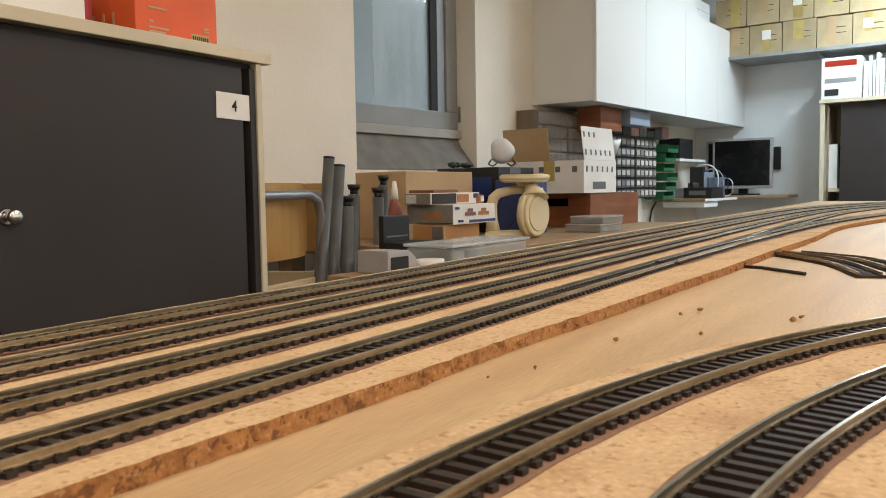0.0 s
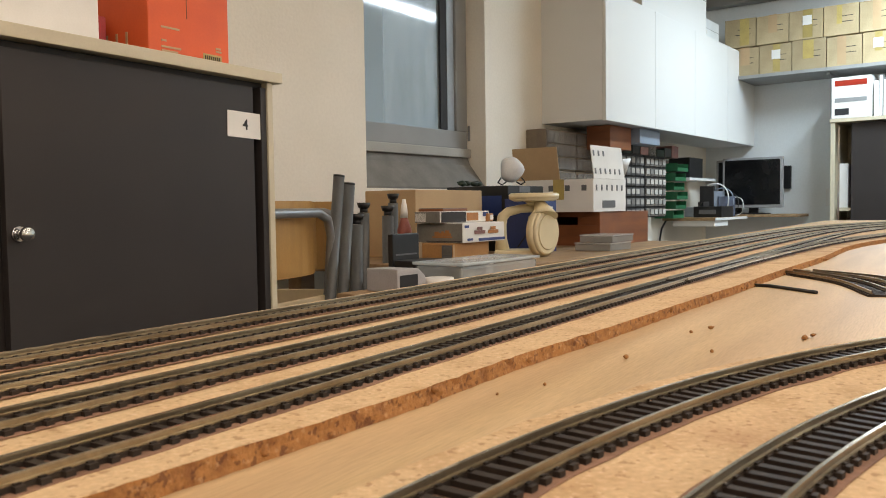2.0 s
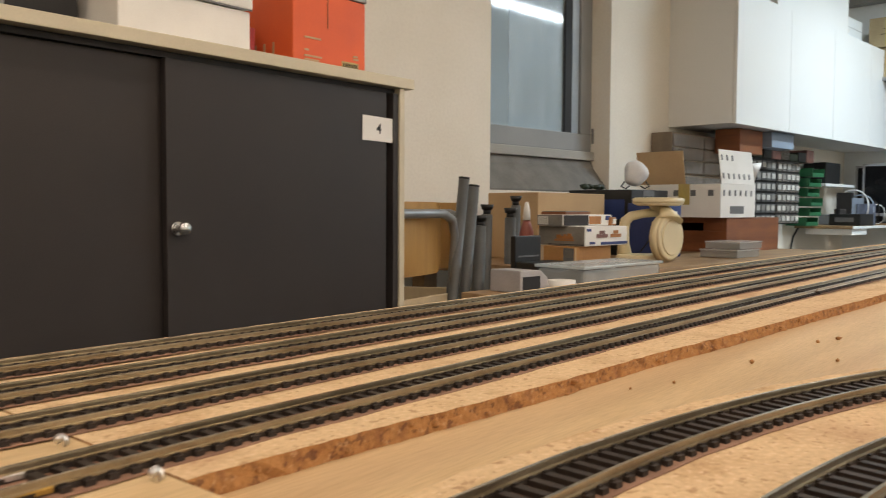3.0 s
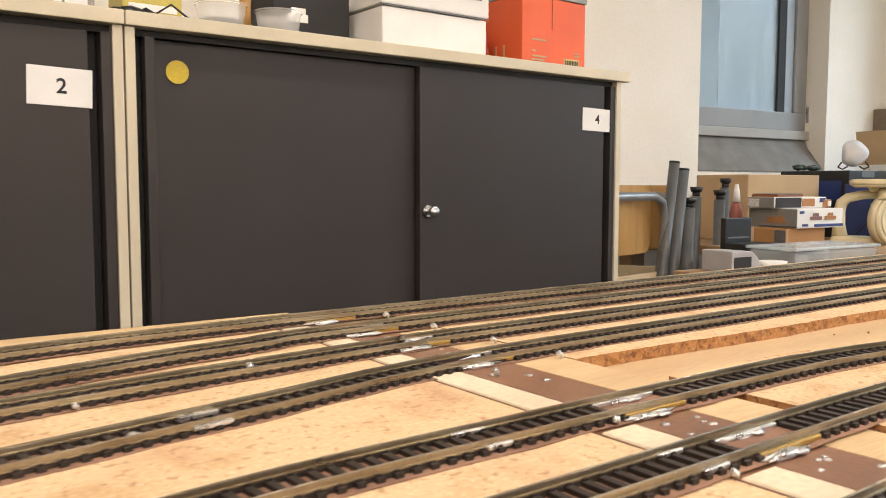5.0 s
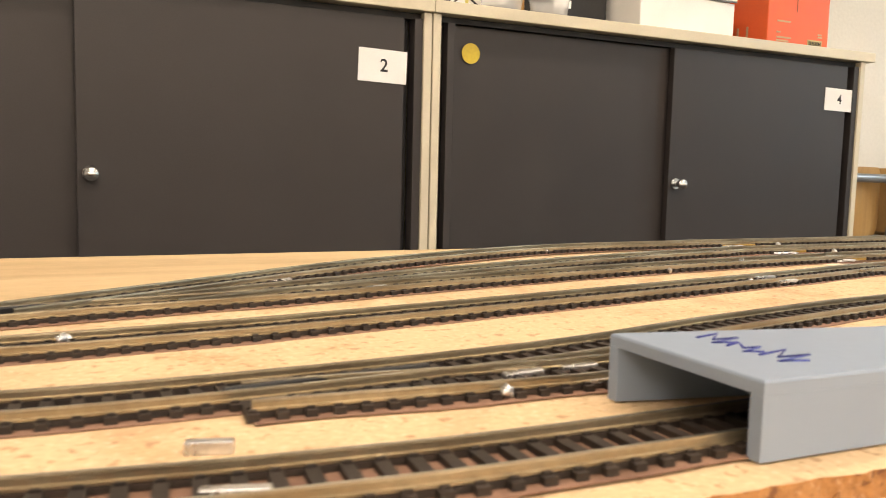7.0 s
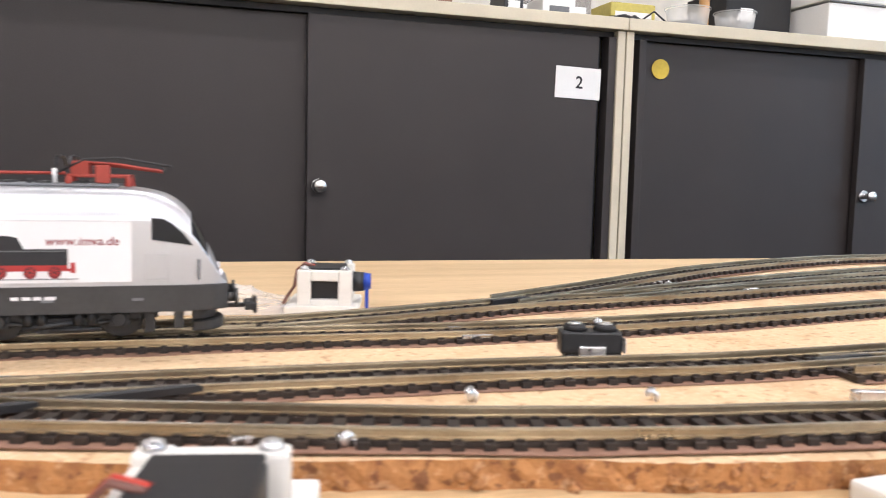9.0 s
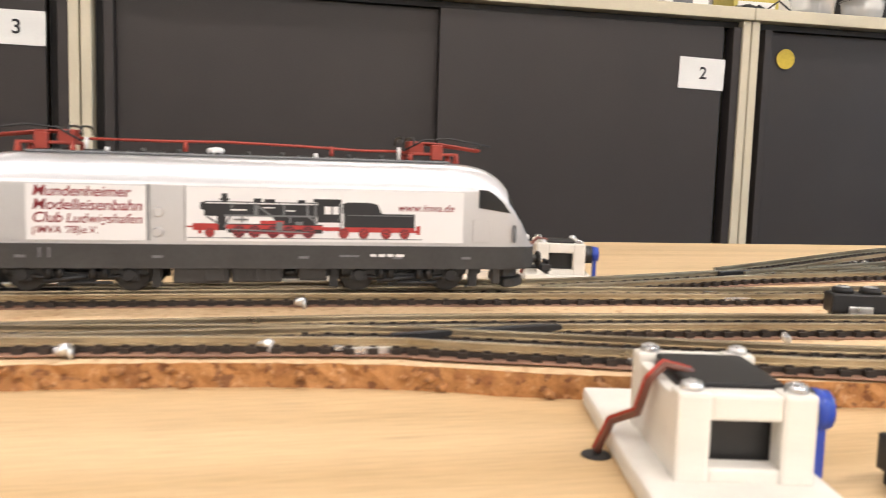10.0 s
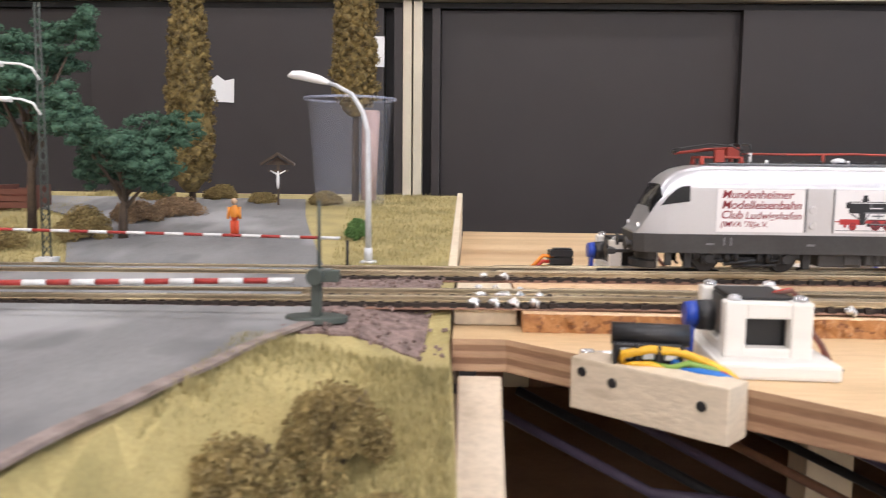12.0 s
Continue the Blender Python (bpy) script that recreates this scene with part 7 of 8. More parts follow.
# kitchen scale
IVORY = mat("ivory plastic", (0.78, 0.68, 0.45), (0.72, 0.62, 0.40), rough=0.35, scale=10, fine=300, bump=0.02, fine_mix=0.05)
ob = room_thing("kitchen_scale", -1.252, 0.681, BZ, "cream plastic kitchen scale with a round dial", "kitchen scale", turn=-60)
part("base", bbox(-0.132, 0.03, -0.055, 0.075, 0, 0.022, 0.010, 3), IVORY, ob)
bm = bmesh.new()
tube(bm, [(-0.106, 0.01, 0.012), (-0.110, 0.01, 0.06), (-0.110, 0.01, 0.105), (-0.104, 0.01, 0.132), (-0.086, 0.01, 0.148), (-0.045, 0.01, 0.157), (0.015, 0.01, 0.163)], [0.026, 0.019, 0.018, 0.018, 0.016, 0.014, 0.016], 16)
part("column", bm, IVORY, ob)
bm = bmesh.new()
rod(bm, (0.0, 0, 0.168), (0.0, 0, 0.182), 0.02, 0.03, 20)
rod(bm, (0.0, 0, 0.182), (0.0, 0, 0.190), 0.066, 0.082, 40)
rod(bm, (0.0, 0, 0.190), (0.0, 0, 0.204), 0.082, 0.084, 40)
rod(bm, (0.0, 0, 0.204), (0.0, 0, 0.209), 0.084, 0.076, 40)
part("weighing_dish", bm, IVORY, ob)
bm = bmesh.new()
dial, facing = Vector((0.030, -0.045, 0.080)), Vector((0.84, -0.54, 0.0))
rod(bm, dial - facing * 0.024, dial - facing * 0.016, 0.066, 0.078, 40)
rod(bm, dial - facing * 0.016, dial + facing * 0.010, 0.078, 0.078, 40)
rod(bm, dial + facing * 0.010, dial + facing * 0.018, 0.078, 0.068, 40)
tube(bm, [dial + Vector((0, 0, 0.05)), (0.028, -0.036, 0.152), (0.016, -0.02, 0.178)], [0.05, 0.030, 0.016], 16)
part("dial_housing", bm, IVORY, ob)
bm = bmesh.new()
rod(bm, dial + facing * 0.0182, dial + facing * 0.0215, 0.058, 0.055, 40)
part("dial_cover", bm, IVORY, ob)
bm = bmesh.new()
tube(bm, [(0.0, -0.02, 0.10), (-0.03, -0.03, 0.065), (-0.055, -0.03, 0.03)], 0.0025, 6)
part("cord", bm, BLACKP, ob)

for k, (q0, q1, e0, e1, z0, z1) in enumerate(((-0.92, -0.74, 0.66, 0.80, 0.0, 0.030), (-0.90, -0.72, 0.67, 0.80, 0.0305, 0.058))):
    ob = room_thing("clear_box", q0, e1, BZ + z0, "flat clear plastic parts box on the bench", "parts box", "clear boxes on the bench")
    part("box_body", bbox(0, q1 - q0, 0, e1 - e0, 0.0005, z1 - z0 - 0.006, 0.003), clear("clear box film", (0.55, 0.55, 0.52), 0.15, 0.45), ob)
    part("lid", bbox(-0.002, q1 - q0 + 0.002, -0.002, e1 - e0 + 0.002, z1 - z0 - 0.0058, z1 - z0, 0.002), clear("clear box lid", (0.66, 0.66, 0.63), 0.15, 0.55), ob)
    for j in range(4):
        part("small_part", bbox(0.02 + 0.035 * j, 0.045 + 0.035 * j, 0.02, 0.10, 0.003, 0.012 + 0.004 * (j % 2), 0.001, 1), (CEMENT, BLACKP, PAPER, ROOFG)[(j + k) % 4], ob)
crate("dark_box", -1.06, -0.80, 0.18, 0.46, BZ, 0.955, BLACKP, "dark grey box with bags on top", "box", (("blue_label", "s", 0.1, 0.7, 0.55, 0.85, SKYB), ("tape", "d", 0.3, 0.6, 0.9, 1.0, ROOFG)))
crate("blue_box", -1.10, -0.95, 0.47, 0.60, BZ, 0.905, SKYB, "dark blue cardboard box", "box", (("white_print", "d", 0.2, 0.8, 0.6, 0.85, PAPER),))
ob = room_thing("dust_mask", -0.915, 0.385, 0.958, "white cup-shaped dust mask on a box", "dust mask", turn=-58)
bm = bmesh.new()
rings = []
for j in range(6):
    q = j / 5
    rings.append([bm.verts.new((0.046 * math.cos(0.5 * math.pi * q) ** 0.6 * math.cos(a) * (1 + 0.12 * math.cos(3 * a)), -0.035 * math.sin(0.5 * math.pi * q), 0.062 + 0.050 * math.cos(0.5 * math.pi * q) ** 0.6 * math.sin(a))) for a in [k * math.pi / 12 for k in range(24)]] if j < 5 else [bm.verts.new((0, -0.036, 0.062))])
for a, b in zip(rings, rings[1:]):
    for k in range(24):
        bm.faces.new((a[k], a[(k + 1) % 24], b[(k + 1) % 24], b[k]) if len(b) > 1 else (a[k], a[(k + 1) % 24], b[0])).smooth = True
part("cup", bm, mat("white fleece", (0.82, 0.84, 0.86), (0.74, 0.77, 0.80), rough=0.8, scale=30, fine=400, bump=0.1), ob)
for e in (-1, 1):
    bm = bmesh.new()
    tube(bm, [(e * 0.040, 0.0, 0.030), (e * 0.052, -0.012, 0.012), (e * 0.036, -0.02, 0.003), (e * 0.020, -0.01, 0.014)], 0.003, 6)
    part("strap", bm, BLACKP, ob, "black elastic strap")
ob = thing("parts_heap", "dark green plastic parts in a heap", "parts", ROOM @ pose(-0.95, -0.26, 0.957))
GREENP = mat("dark green parts", (0.03, 0.06, 0.035), (0.02, 0.03, 0.02), rough=0.5)
for k in range(6):
    bm = bmesh.new()
    blob(bm, (random.uniform(-0.1, 0.1), random.uniform(-0.04, 0.04), 0.012), 0.02, 1, 0.5, (1.4, 1, 0.6), k)
    part("plastic_piece", bm, GREENP, ob)

ob = room_thing("wooden_crate", -0.587, 0.60, BZ, "red-brown wooden crate with a handle slot", "crate")
part("crate_wall", bbox(0, 0.49, 0, 0.018, 0, 0.136, 0.002), REDWOOD, ob)
part("crate_wall", bbox(0, 0.49, 0.292, 0.31, 0, 0.136, 0.002), REDWOOD, ob)
part("crate_wall", bbox(0.472, 0.489, 0.0185, 0.2915, 0, 0.136, 0.002), REDWOOD, ob)
for b in ((0.001, 0.018, 0.0185, 0.2915, 0, 0.085), (0.001, 0.018, 0.0185, 0.2915, 0.118, 0.136), (0.001, 0.018, 0.0185, 0.10, 0.0855, 0.1175), (0.001, 0.018, 0.21, 0.2915, 0.0855, 0.1175)):
    part("slotted_end", bbox(*b), REDWOOD, ob)
part("crate_bottom", bbox(0.019, 0.471, 0.019, 0.291, 0.0, 0.012), REDWOOD, ob)
part("crate_lid", bbox(0.0, 0.489, 0.0, 0.31, 0.1365, 0.1385), REDWOOD, ob)
ob = room_thing("white_carton", -0.655, 0.605, 0.852, "open white carton with grey square prints", "carton")
for b in ((0, 0.305, 0, 0.003, 0, 0.132), (0, 0.305, 0.307, 0.31, 0, 0.132), (0, 0.003, 0.0032, 0.3068, 0, 0.132), (0.302, 0.305, 0.0032, 0.3068, 0, 0.132), (0.0031, 0.3019, 0.0031, 0.3069, 0.0, 0.003)):
    part("carton_wall", bbox(*b), PAPER, ob)
flap = part("flap", bbox(0.0, 0.29, -0.001, 0.002, 0, 0.135), PAPER, ob, "raised white flap", pose(0.008, 0.001, 0.1325, -7))
part("flap", bbox(-0.002, 0.0008, 0.0, 0.21, 0, 0.135), CARD, ob, "raised brown flap", pose(0.002, 0.150, 0.1325, 0, -12))
part("packed_boxes", bbox(0.02, 0.285, 0.02, 0.29, 0.004, 0.125), CARD, ob)
for i in range(4):
    part("square_print", bbox(-0.0015, -0.0003, 0.03 + 0.075 * i, 0.052 + 0.075 * i, 0.085, 0.108), ROOFG, ob)
for i in range(6):
    part("square_print", bbox(0.02 + 0.048 * i, 0.032 + 0.048 * i, -0.0015, -0.0003, 0.085, 0.108), ROOFG, ob)
    part("square_print", bbox(0.012 + 0.045 * i, 0.024 + 0.045 * i, -0.0025, -0.0013, 0.02, 0.042), ROOFG, flap)
    if i < 3:
        part("square_print", bbox(0.012 + 0.045 * i, 0.024 + 0.045 * i, -0.0025, -0.0013, 0.092, 0.114), ROOFG, flap)
part("stamp", bbox(0.08, 0.2, -0.0015, -0.0003, 0.015, 0.045), ROOFG, ob)
part("tape", bbox(-0.0018, -0.0016, 0.13, 0.18, 0.05, 0.132), TAPE, ob)
CASEB = mat("grey-brown case", (0.25, 0.19, 0.13), (0.17, 0.125, 0.085), rough=0.5, scale=12, fine=200)
CLEARBOX = clear("smoky drawer plastic", (0.30, 0.27, 0.24), 0.2, 0.5)
for i, (s0, s1, z0, z1) in enumerate(((-0.16, 0.14, 0.86, 1.05), (-0.16, 0.14, 1.052, 1.25), (0.145, 0.45, 0.86, 1.05), (0.145, 0.45, 1.052, 1.25))):
    ob = room_thing("drawer_case", s0, 0.125, z0, "brown case of small smoky plastic drawers", "drawer case", "drawer cases by the wall")
    w, h = s1 - s0, z1 - z0
    part("case_body", bbox(0, w, 0.012, 0.122, 0, h, 0.003), CASEB, ob)
    for c in range(5):
        for r in range(3):
            part("drawer", bbox(0.006 + c * (w - 0.01) / 5, (c + 1) * (w - 0.01) / 5, 0, 0.011, 0.006 + r * (h - 0.01) / 3, (r + 1) * (h - 0.01) / 3, 0.001, 1), CLEARBOX, ob)
crate("low_cupboard", -0.16, 0.45, 0.003, 0.125, 0, 0.8595, WHITE, "narrow white cupboard under the drawer cases", "cupboard", (("joint", "d", 0.49, 0.51, 0.02, 0.98, ROOFG),))
crate("low_cupboard", 0.56, 1.47, 0.003, 0.06, 0, 0.802, WALLP, "shallow cream panel cupboard by the wall", "cupboard", (("joint", "d", 0.49, 0.5, 0.02, 0.98, ROOFG),))
crate("brown_case", 0.24, 0.50, 0.128, 0.26, 1.165, 1.285, REDWOOD, "dark brown case hung under the cupboards", "case")
crate("fluorescent_box", 0.52, 0.80, 0.21, 0.30, 1.205, 1.285, GREYP, "grey lamp box under the cupboards", "lamp box")
FADED = mat("faded label", (0.50, 0.48, 0.44), (0.40, 0.385, 0.35), rough=0.7, rand=0.25)
DRAWER = mat("grey drawer front", (0.10, 0.10, 0.10), (0.07, 0.07, 0.07), rough=0.35, rand=0.3)
for j, (s0, s1) in enumerate(((0.56, 0.88), (0.895, 1.215))):
    ob = room_thing("drawer_cabinet", s0, 0.176, 0.803, "small-parts cabinet with many clear labelled drawers", "drawer cabinet", "small-parts cabinets")
    w, h = s1 - s0, 0.36
    part("cabinet_body", bbox(0, w, 0.008, 0.17, 0, h, 0.002), TRIM_AND_SHADE, ob)
    for r in range(6):
        for c in range(5):
            x0, x1 = 0.006 + c * (w - 0.008) / 5, (c + 1) * (w - 0.008) / 5
            z0, z1 = 0.006 + r * (h - 0.008) / 6, (r + 1) * (h - 0.008) / 6 - 0.006
            dr = part("drawer", bbox(x0, x1, 0, 0.007, z0, z1, 0.001, 1), CLEARBOX if j else DRAWER, ob)
            part("label", bbox(x0 + 0.007, x1 - 0.007, -0.0012, -0.0002, z0 + 0.012, z1 - 0.007), FADED if (r * 5 + c) % 7 else CEMENT, dr)
for i in range(7):
    crate("small_pack", 0.60 + 0.12 * i, 0.71 + 0.12 * i, 0.01, 0.17, 1.1645, 1.20 + 0.07 * random.random(), (GREENP, BLACKP, PINKISH, CLEARBOX)[i % 4], "small dull packet on the drawer cabinet", "packet", (), "packets on the drawer cabinets")
GREENB = mat("green bin plastic", (0.02, 0.16, 0.07), (0.015, 0.12, 0.05), rough=0.4, scale=10, fine=200, bump=0.02)
for i in range(6):
    ob = room_thing("storage_bin", 1.25 + 0.01 * (i % 2), 0.205 + 0.012 * (i % 3), 0.79 + 0.058 * i, "green open-fronted plastic storage bin", "storage bin", "green storage bins")
    for b in ((0, 0.18, 0.0, 0.12, 0.0, 0.004), (0, 0.004, 0.0, 0.12, 0.0042, 0.048), (0.176, 0.18, 0.0, 0.12, 0.0042, 0.048), (0.0042, 0.1758, 0.116, 0.12, 0.0042, 0.048), (0.0042, 0.1758, 0.0, 0.004, 0.0042, 0.022)):
        part("bin_wall", bbox(*b), GREENB, ob)
crate("side_counter", 1.44, 2.10, 0.003, 0.40, 0.772, 0.79, BENCH, "thin wooden counter board on the wall", "counter", (("front_edge", "d", 0.0, 1.0, 0.05, 0.95, WHITE),))
crate("drawer_box", 1.46, 1.72, 0.12, 0.39, 0.735, 0.7715, WHITE, "white flat drawer box under the counter board", "drawer box")
crate("device", 1.56, 1.80, 0.22, 0.40, 0.7905, 0.86, BLACKP, "black soldering station on the counter", "device", (("panel", "s", 0.2, 0.8, 0.3, 0.7, ROOFG),))
DUSK = mat("blue-grey plastic", (0.10, 0.13, 0.20), (0.06, 0.08, 0.12), rough=0.4, scale=30, fine=300)
for k in range(7):
    crate("tool", 1.80 + 0.035 * (k % 4), 1.83 + 0.05 * (k % 3) + 0.035 * (k % 4), 0.12 + 0.05 * (k % 5), 0.17 + 0.06 * (k % 4) + 0.03, 0.7905, 0.82 + 0.035 * ((k * 5) % 6), (DUSK, BLACKP, GREYP)[k % 3], "dark hand tool among cables on the counter", "tool", (), "tools on the counter", 11 * k)
sh = room_thing("wall_shelf", 1.55, 0.20, 1.03, "small white shelf on the wall", "shelf")
part("board", bbox(0, 0.5, 0, 0.199, 0, 0.018, 0.002), WHITE, sh)
crate("radio", 1.60, 1.85, 0.04, 0.18, 1.0485, 1.18, BLACKP, "black radio on a small shelf", "radio", (("dial", "s", 0.3, 0.7, 0.4, 0.7, ROOFG),))
ob = room_thing("desk_lamp", 0.39, 0.125, 0.92, "white clamp lamp on the drawer case", "desk lamp")
bm = bmesh.new()
tube(bm, [(0, -0.001, 0.0), (0.0, -0.03, 0.10), (0.0, -0.09, 0.175)], 0.005, 8)
part("arm", bm, BLACKP, ob)
bm = bmesh.new()
rod(bm, (0, -0.09, 0.178), (0.03, -0.15, 0.155), 0.018, 0.05, 22)
part("shade", bm, WHITE, ob)
for k in range(4):
    bm = bmesh.new()
    r = 0.085 - 0.012 * k
    loop = [(0.012 * math.sin(3 * a), -0.10 - r * 1.1 * math.sin(a), r * (1.02 - math.cos(a)) * 1.25 + 0.006) for a in [q * 5.6 / 26 for q in range(27)]]
    tube(bm, loop, 0.0045 - 0.0006 * k, 7)
    solid("cable", bm, (WHITE, GREYP, BLACKP, WHITE)[k], "looped cable on the counter", "cable", "cables beside the monitor", at=ROOM @ pose(1.86 + 0.05 * k, -0.16 - 0.03 * k, 0.7905))
bm = bmesh.new()
tube(bm, [(0, 0, 0.0), (0.02, -0.01, 0.16), (0.10, 0.0, 0.30), (0.16, -0.01, 0.36)], 0.006, 8)
solid("cable", bm, BLACKP, "black cable hanging down the wall", "cable", at=ROOM @ pose(1.30, -0.07, 0.42))


def monitor(s, d0, d1, z0, z1, label):
    ob = room_thing("monitor", s, d0, 0, label, "monitor", "computer monitors")
    w = d1 - d0
    part("bezel", bbox(0.0, 0.035, -w, 0, z0, z1, 0.005), mat("silver bezel", (0.42, 0.43, 0.45), rough=0.35, metal=0.3), ob)
    part("screen", bbox(-0.0015, -0.0003, -w + 0.016, -0.016, z0 + 0.022, z1 - 0.016), mat("black screen", (0.006, 0.006, 0.007), rough=0.25, bump=0), ob)
    part("stand_neck", bbox(0.036, 0.06, -w / 2 - 0.03, -w / 2 + 0.03, 0.81, z0 + 0.15), BLACKP, ob)
    part("stand_foot", bbox(-0.03, 0.10, -w / 2 - 0.10, -w / 2 + 0.10, 0.8005, 0.8095, 0.003), BLACKP, ob)
    return ob


crate("side_counter", 2.11, 2.43, 0.003, 0.72, 0.782, 0.80, BENCH, "thin wooden counter board by the wall", "counter")
monitor(2.17, 0.21, 0.612, 0.845, 1.19, "silver-framed black computer monitor")
monitor(2.28, 0.13, 0.40, 0.845, 1.185, "second dark monitor behind the first")
bm = bmesh.new()
box(bm, 0, 0.02, -0.05, 0, 0, 0.16)
ob = solid("wall_bracket", bm, BLACKP, "black slotted metal bracket on the wall", "bracket", at=ROOM @ pose(2.415, -0.555, 0.975))
for z in (0.45, 0.75):
    solid("wall_box", bbox(0, 0.02, -0.03, 0.03, 0, 0.12, 0.003), WHITE, "small white socket box on the wall", "socket box", "sockets", at=ROOM @ pose(2.419, -0.86, z + 0.1))

# ---- chairs and table legs in the gap ----
CHAIRW = mat("varnished beech", (0.55, 0.32, 0.11), (0.46, 0.25, 0.08), rough=0.35, scale=4, fine=120, stretch=(6, 1, 1), bump=0.04)
TUBEG = mat("grey tube paint", (0.30, 0.31, 0.32), (0.25, 0.26, 0.27), rough=0.35, metal=0.4, scale=20, fine=300, bump=0.03)
LEGG = mat("grey table leg paint", (0.13, 0.135, 0.135), (0.10, 0.105, 0.105), rough=0.45, metal=0.2, scale=20, fine=300, bump=0.04)


def chair(m, label):
    ob = thing("school_chair", label, "chair", m, "school chairs")
    bm = bmesh.new()
    n = 14
    rows = []
    for i in range(n + 1):
        u = i / n * 2 - 1
        inset = 0.02 * (1 - math.sqrt(max(0.0, 1 - max(0, abs(u) - 0.8) ** 2 * 25))) if abs(u) > 0.8 else 0
        rows.append([bm.verts.new((u * 0.19, y + 0.03 * u * u, z)) for y, z in ((0, 0.70 + inset), (0, 0.90 - inset), (0.009, 0.90 - inset), (0.009, 0.70 + inset))])
    for a, b in zip(rows, rows[1:]):
        for k in range(4):
            f = bm.faces.new((a[k], b[k], b[(k + 1) % 4], a[(k + 1) % 4]))
    bm.faces.new(rows[0]), bm.faces.new(rows[-1][::-1])
    part("backrest", bm, CHAIRW, ob, "varnished plywood backrest")
    part("seat", bbox(-0.19, 0.19, -0.38, -0.02, 0.44, 0.452, 0.004), CHAIRW, ob)
    bm = bmesh.new()
    tube(bm, [(-0.20, 0.05, 0.0), (-0.20, 0.02, 0.45), (-0.195, -0.015, 0.80), (-0.17, -0.02, 0.85), (-0.12, -0.022, 0.868), (0.12, -0.022, 0.868), (0.17, -0.02, 0.85), (0.195, -0.015, 0.80), (0.20, 0.02, 0.45), (0.20, 0.05, 0.0)], 0.0125, 12)
    part("back_frame", bm, TUBEG, ob)
    bm = bmesh.new()
    tube(bm, [(-0.19, -0.36, 0.0), (-0.19, -0.35, 0.43), (0.19, -0.35, 0.43), (0.19, -0.36, 0.0)], 0.0115, 10)
    part("front_frame", bm, TUBEG, ob)
    part("cross_panel", bbox(-0.19, 0.19, 0.0, 0.012, 0.50, 0.64, 0.003), PINE, ob)
    return ob


chair(pose(0.215, 0.19, 0, 0, 0, 8), "beech school chair with a grey tube frame, beside the cabinet")
chair(pose(0.47, 0.42, 0, 0, 0, -62), "second beech school chair, half hidden")


def table_leg(p0, p1, r, capped, label):
    a, b = Vector(p0), Vector(p1)
    ob = thing("table_leg", label, "table leg", pose(*p0), "loose table legs")
    bm = bmesh.new()
    rod(bm, (0, 0, 0), b - a, r, seg=18)
    part("tube", bm, LEGG, ob)
    tip = (b - a)
    up = tip.normalized()
    if capped:
        bm = bmesh.new()
        rod(bm, tip + up * 0.0005, tip + up * 0.014, r * 0.7, seg=14)
        rod(bm, tip + up * 0.014, tip + up * 0.030, r * 0.95, r * 1.25, 16)
        part("foot_cap", bm, BLACKP, ob, "black plastic foot")
    else:
        bm = bmesh.new()
        rod(bm, tip + up * 0.0005, tip + up * 0.006, r * 1.02, seg=18)
        part("end_plug", bm, BLACKP, ob)
    return ob


for p0, p1, r, c in (((0.31, 0.20, 0), (0.447, 0.2, 0.966), 0.0155, False), ((0.38, 0.205, 0), (0.492, 0.2, 0.945), 0.0165, False), ((0.50, 0.20, 0), (0.524, 0.2, 0.832), 0.0180, True),
                     ((0.59, 0.24, 0), (0.604, 0.235, 0.865), 0.0170, True), ((0.67, 0.2, 0), (0.678, 0.2, 0.855), 0.0175, True), ((0.745, 0.235, 0), (0.757, 0.235, 0.893), 0.0160, True)):
    table_leg(p0, p1, r, c, "grey steel table leg standing loose" + (" with a black foot" if c else ""))

# ---- things on the long cabinets ----
CT = 1.1745
REDC = mat("red carton", (0.78, 0.125, 0.03), (0.70, 0.105, 0.026), rough=0.5, scale=8, fine=200, bump=0.03, fine_mix=0.06)


def top_box(name, x0, x1, y0, y1, z1, m, label, category, group=""):
    ob = thing(name, label, category, pose(x0, y0, CT), group)
    part("body", bbox(0, x1 - x0, 0, y1 - y0, 0, z1 - CT, 0.003), m, ob)
    return ob


ob = top_box("copy_paper_box", -0.295, -0.088, 0.062, 0.36, 1.338, REDC, "red copy paper carton with a grey lid", "carton")
part("lid", bbox(-0.003, 0.21, -0.003, 0.301, 0.1642, 0.24, 0.003), GREYF, ob, "grey cardboard lid")
part("seam", bbox(0.094, 0.0955, -0.0012, -0.0002, 0.09, 0.163), REDWOOD, ob)
part("barcode_label", bbox(0.135, 0.185, -0.0012, -0.0002, 0.004, 0.028), TAPE, ob)
for i in range(8):
    part("bar", bbox(0.139 + 0.0055 * i, 0.1415 + 0.0055 * i, -0.0022, -0.0013, 0.005, 0.024), INK, ob)
for z, a, b in ((0.062, 0.03, 0.075), (0.036, 0.03, 0.042), (0.024, 0.03, 0.078), (0.016, 0.03, 0.07), (0.04, 0.17, 0.183), (0.034, 0.17, 0.185)):
    part("printed_bar", bbox(a, b, -0.0012, -0.0002, z, z + 0.004), CARD, ob)
for i in range(3):
    part("printed_mark", bbox(-0.0012, -0.0002, 0.06 + 0.03 * i, 0.066 + 0.03 * i, 0.01, 0.055), CARD, ob)
crate_pink = top_box("pink_pack", -0.345, -0.315, 0.16, 0.30, 1.26, mat("pink pack", (0.5, 0.08, 0.09), rough=0.4), "narrow pinkish red packet between cartons", "packet")
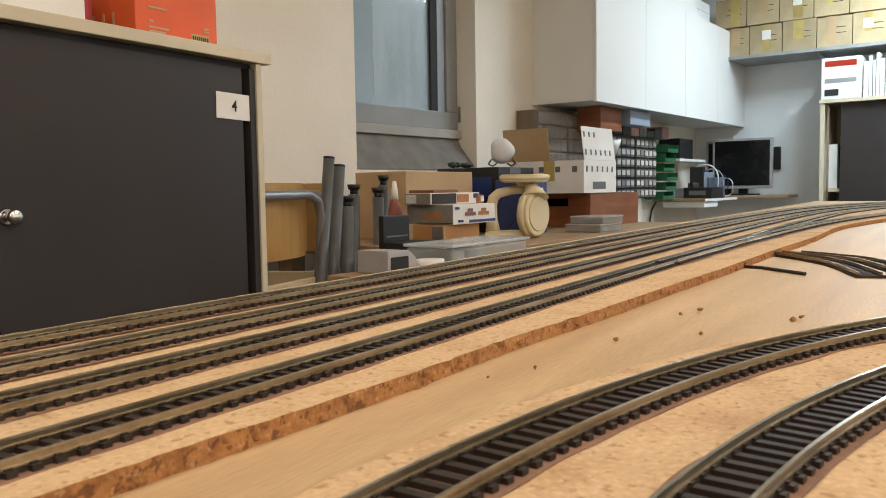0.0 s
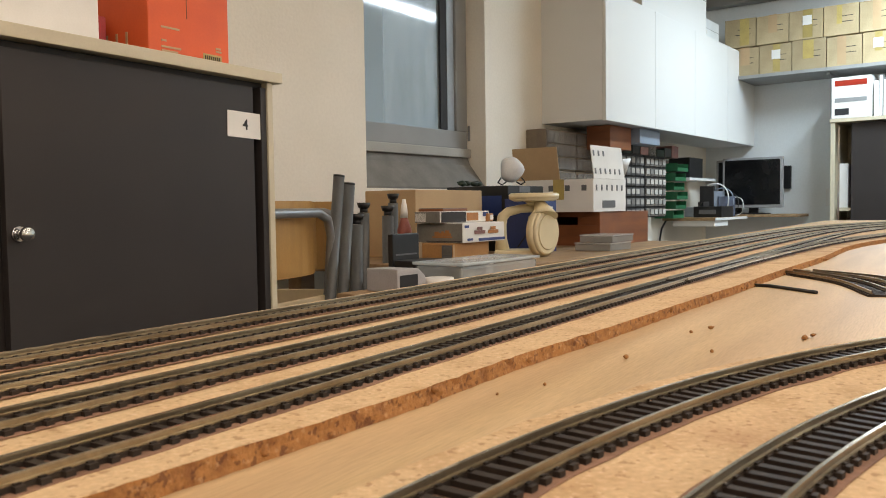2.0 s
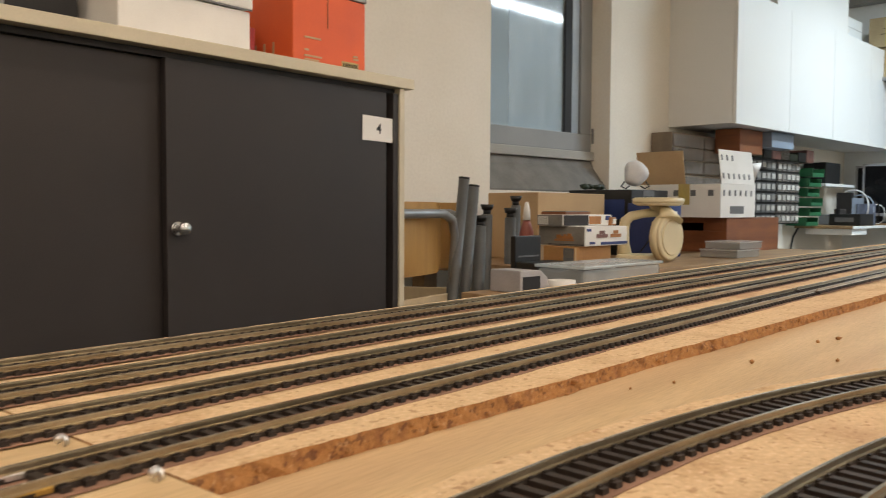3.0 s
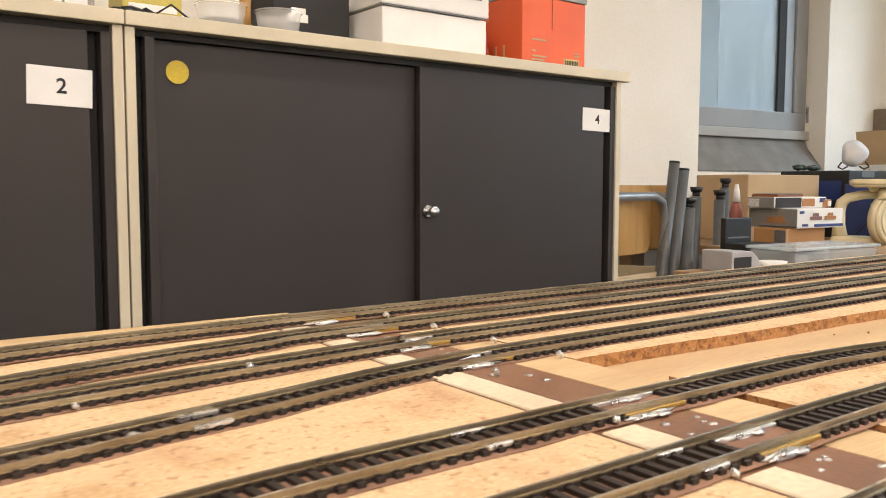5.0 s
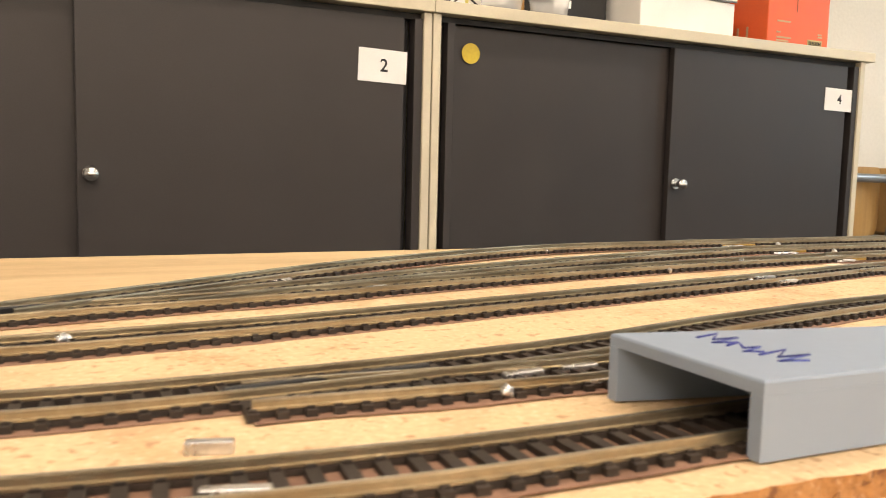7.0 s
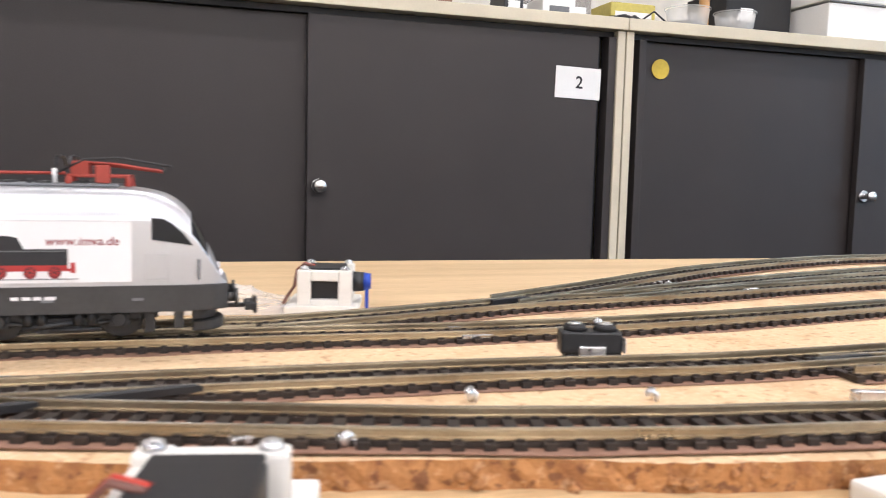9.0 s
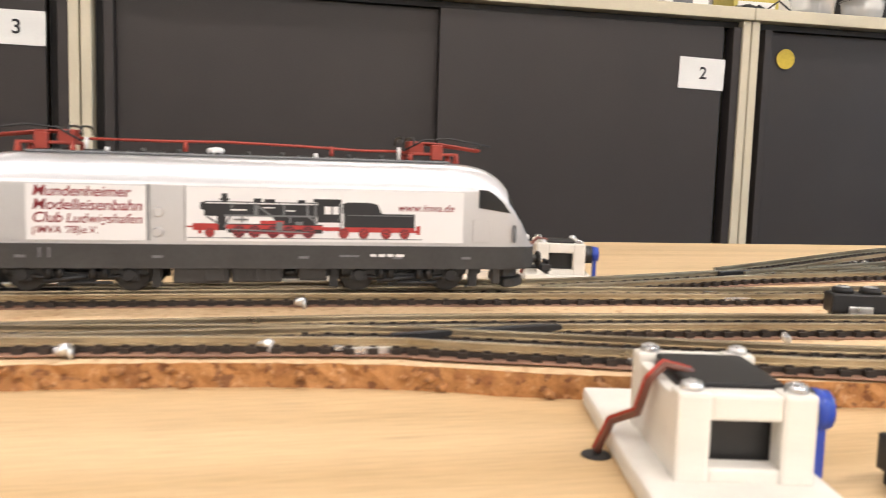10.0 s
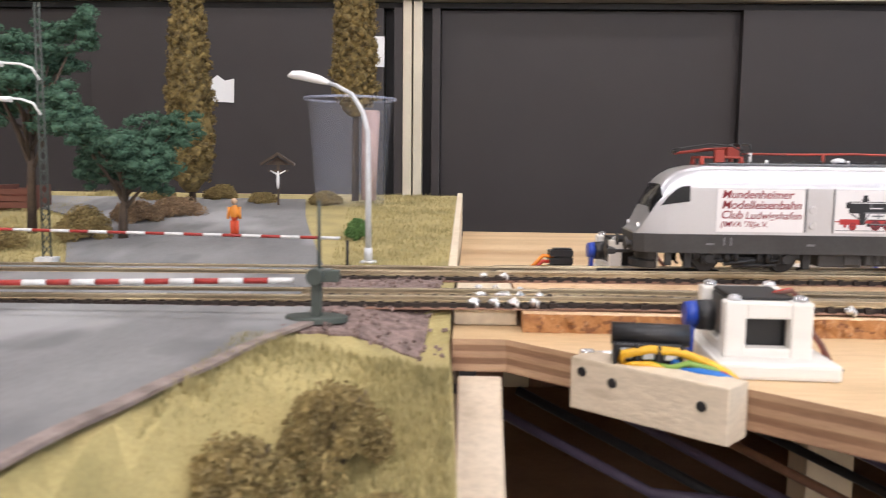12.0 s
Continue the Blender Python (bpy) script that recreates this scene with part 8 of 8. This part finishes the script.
ob = top_box("white_archive_box", -0.675, -0.402, 0.062, 0.34, 1.262, PAPER, "white archive box with a loose lid", "archive box")
part("lid", bbox(-0.004, 0.277, -0.004, 0.282, 0.0925, 0.150, 0.003), PAPER, ob, "white lid with a dark edge")
part("lid_edge", bbox(-0.002, 0.275, -0.0052, -0.0042, 0.0885, 0.0915), ROOFG, ob)
part("printed_label", bbox(0.20, 0.255, -0.0062, -0.0050, 0.128, 0.143), ROOFG, ob)
ob = top_box("picture_box", -0.872, -0.70, 0.15, 0.30, 1.29, INK, "dark box with a printed pale off-road car", "box")
part("printed_car", bbox(0.03, 0.075, -0.0012, -0.0002, 0.05, 0.066), PAPER, ob)
part("printed_car", bbox(0.038, 0.07, -0.0012, -0.0002, 0.0665, 0.078), PAPER, ob)
part("printed_road", bbox(0.0, 0.17, -0.0012, -0.0002, 0.008, 0.016), ROOFG, ob)
FILM = clear("cloudy tub plastic", (0.8, 0.8, 0.78), 0.3, 0.35)


def small_tub(x, y, w, h, label, fill):
    ob = thing("small_tub", label, "tub", pose(x, y, CT), "clear tubs on the cabinet")
    bm = bmesh.new()
    rod(bm, (0, 0, 0.0), (0, 0, h), w * 0.42, w * 0.5, 26, caps=False)
    rod(bm, (0, 0, h), (0, 0, h + 0.003), w * 0.53, w * 0.53, 26, caps=False)
    part("tub_wall", bm, FILM, ob)
    bm = bmesh.new()
    rod(bm, (0, 0, 0.0005), (0, 0, h * 0.5), w * 0.38, w * 0.40, 18)
    part("contents", bm, fill, ob)


small_tub(-0.885, 0.10, 0.085, 0.05, "cloudy plastic tub with pale contents", CEMENT)
small_tub(-0.995, 0.11, 0.09, 0.052, "cloudy plastic tub with grey-blue contents", ROOFG)
bm = bmesh.new()
rod(bm, (0, 0, 0), (0, 0, 0.16), 0.011, seg=14)
solid("wooden_dowel", bm, CHAIRW, "upright ochre wooden stick on the cabinet", "stick", at=pose(-0.935, 0.14, CT))
ob = thing("scrap_model", "tangled black model wreck on the cabinet", "model wreck", pose(-1.13, 0.07, CT))
for k in range(7):
    bm = bmesh.new()
    blob(bm, (random.uniform(-0.055, 0.055), random.uniform(-0.02, 0.02), 0.010 + 0.004 * (k % 2)), 0.014, 1, 0.8, (1.6, 1, 0.7), k)
    part("broken_piece", bm, BLACKP, ob)
bm = bmesh.new()
tube(bm, [(0.0, 0, 0.012), (0.03, 0, 0.034), (0.06, 0, 0.014), (0.075, 0.01, 0.004)], 0.002, 6)
part("wire", bm, BLACKP, ob)
ob = top_box("yellow_pack", -1.165, -1.06, 0.13, 0.22, 1.235, mat("yellow pack", (0.6, 0.5, 0.1), rough=0.4), "clear and yellow blister pack", "packet")
part("white_print", bbox(0.01, 0.095, -0.0012, -0.0002, 0.03, 0.042), PAPER, ob)
for i, (x0, x1, h, m) in enumerate(((-1.345, -1.275, 0.045, PAPER), (-1.27, -1.21, 0.07, CLEARBOX), (-1.36, -1.30, 0.085, CLEARBOX), (-1.425, -1.385, 0.05, BLACKP), (-1.475, -1.435, 0.03, CEMENT), (-1.54, -1.49, 0.06, PERTINAX), (-1.62, -1.56, 0.035, PAPER), (-1.70, -1.64, 0.06, CARD), (-1.80, -1.72, 0.045, BLACKP),
                                    (-1.90, -1.83, 0.06, CLEARBOX), (-2.0, -1.93, 0.05, CEMENT), (-2.1, -2.03, 0.07, CARD), (-2.2, -2.14, 0.05, PAPER), (-2.3, -2.23, 0.06, CLEARBOX))):
    ob = top_box("small_carton", x0, x1, 0.07 + 0.06 * (i % 3), 0.15 + 0.06 * (i % 3), CT + h, m, "small odd box of model parts on the cabinet", "small box", "odd boxes on the cabinets")
    part("label", bbox((x1 - x0) * 0.2, (x1 - x0) * 0.8, -0.0012, -0.0002, h * 0.3, h * 0.6), PAPER if m is not PAPER else ROOFG, ob)
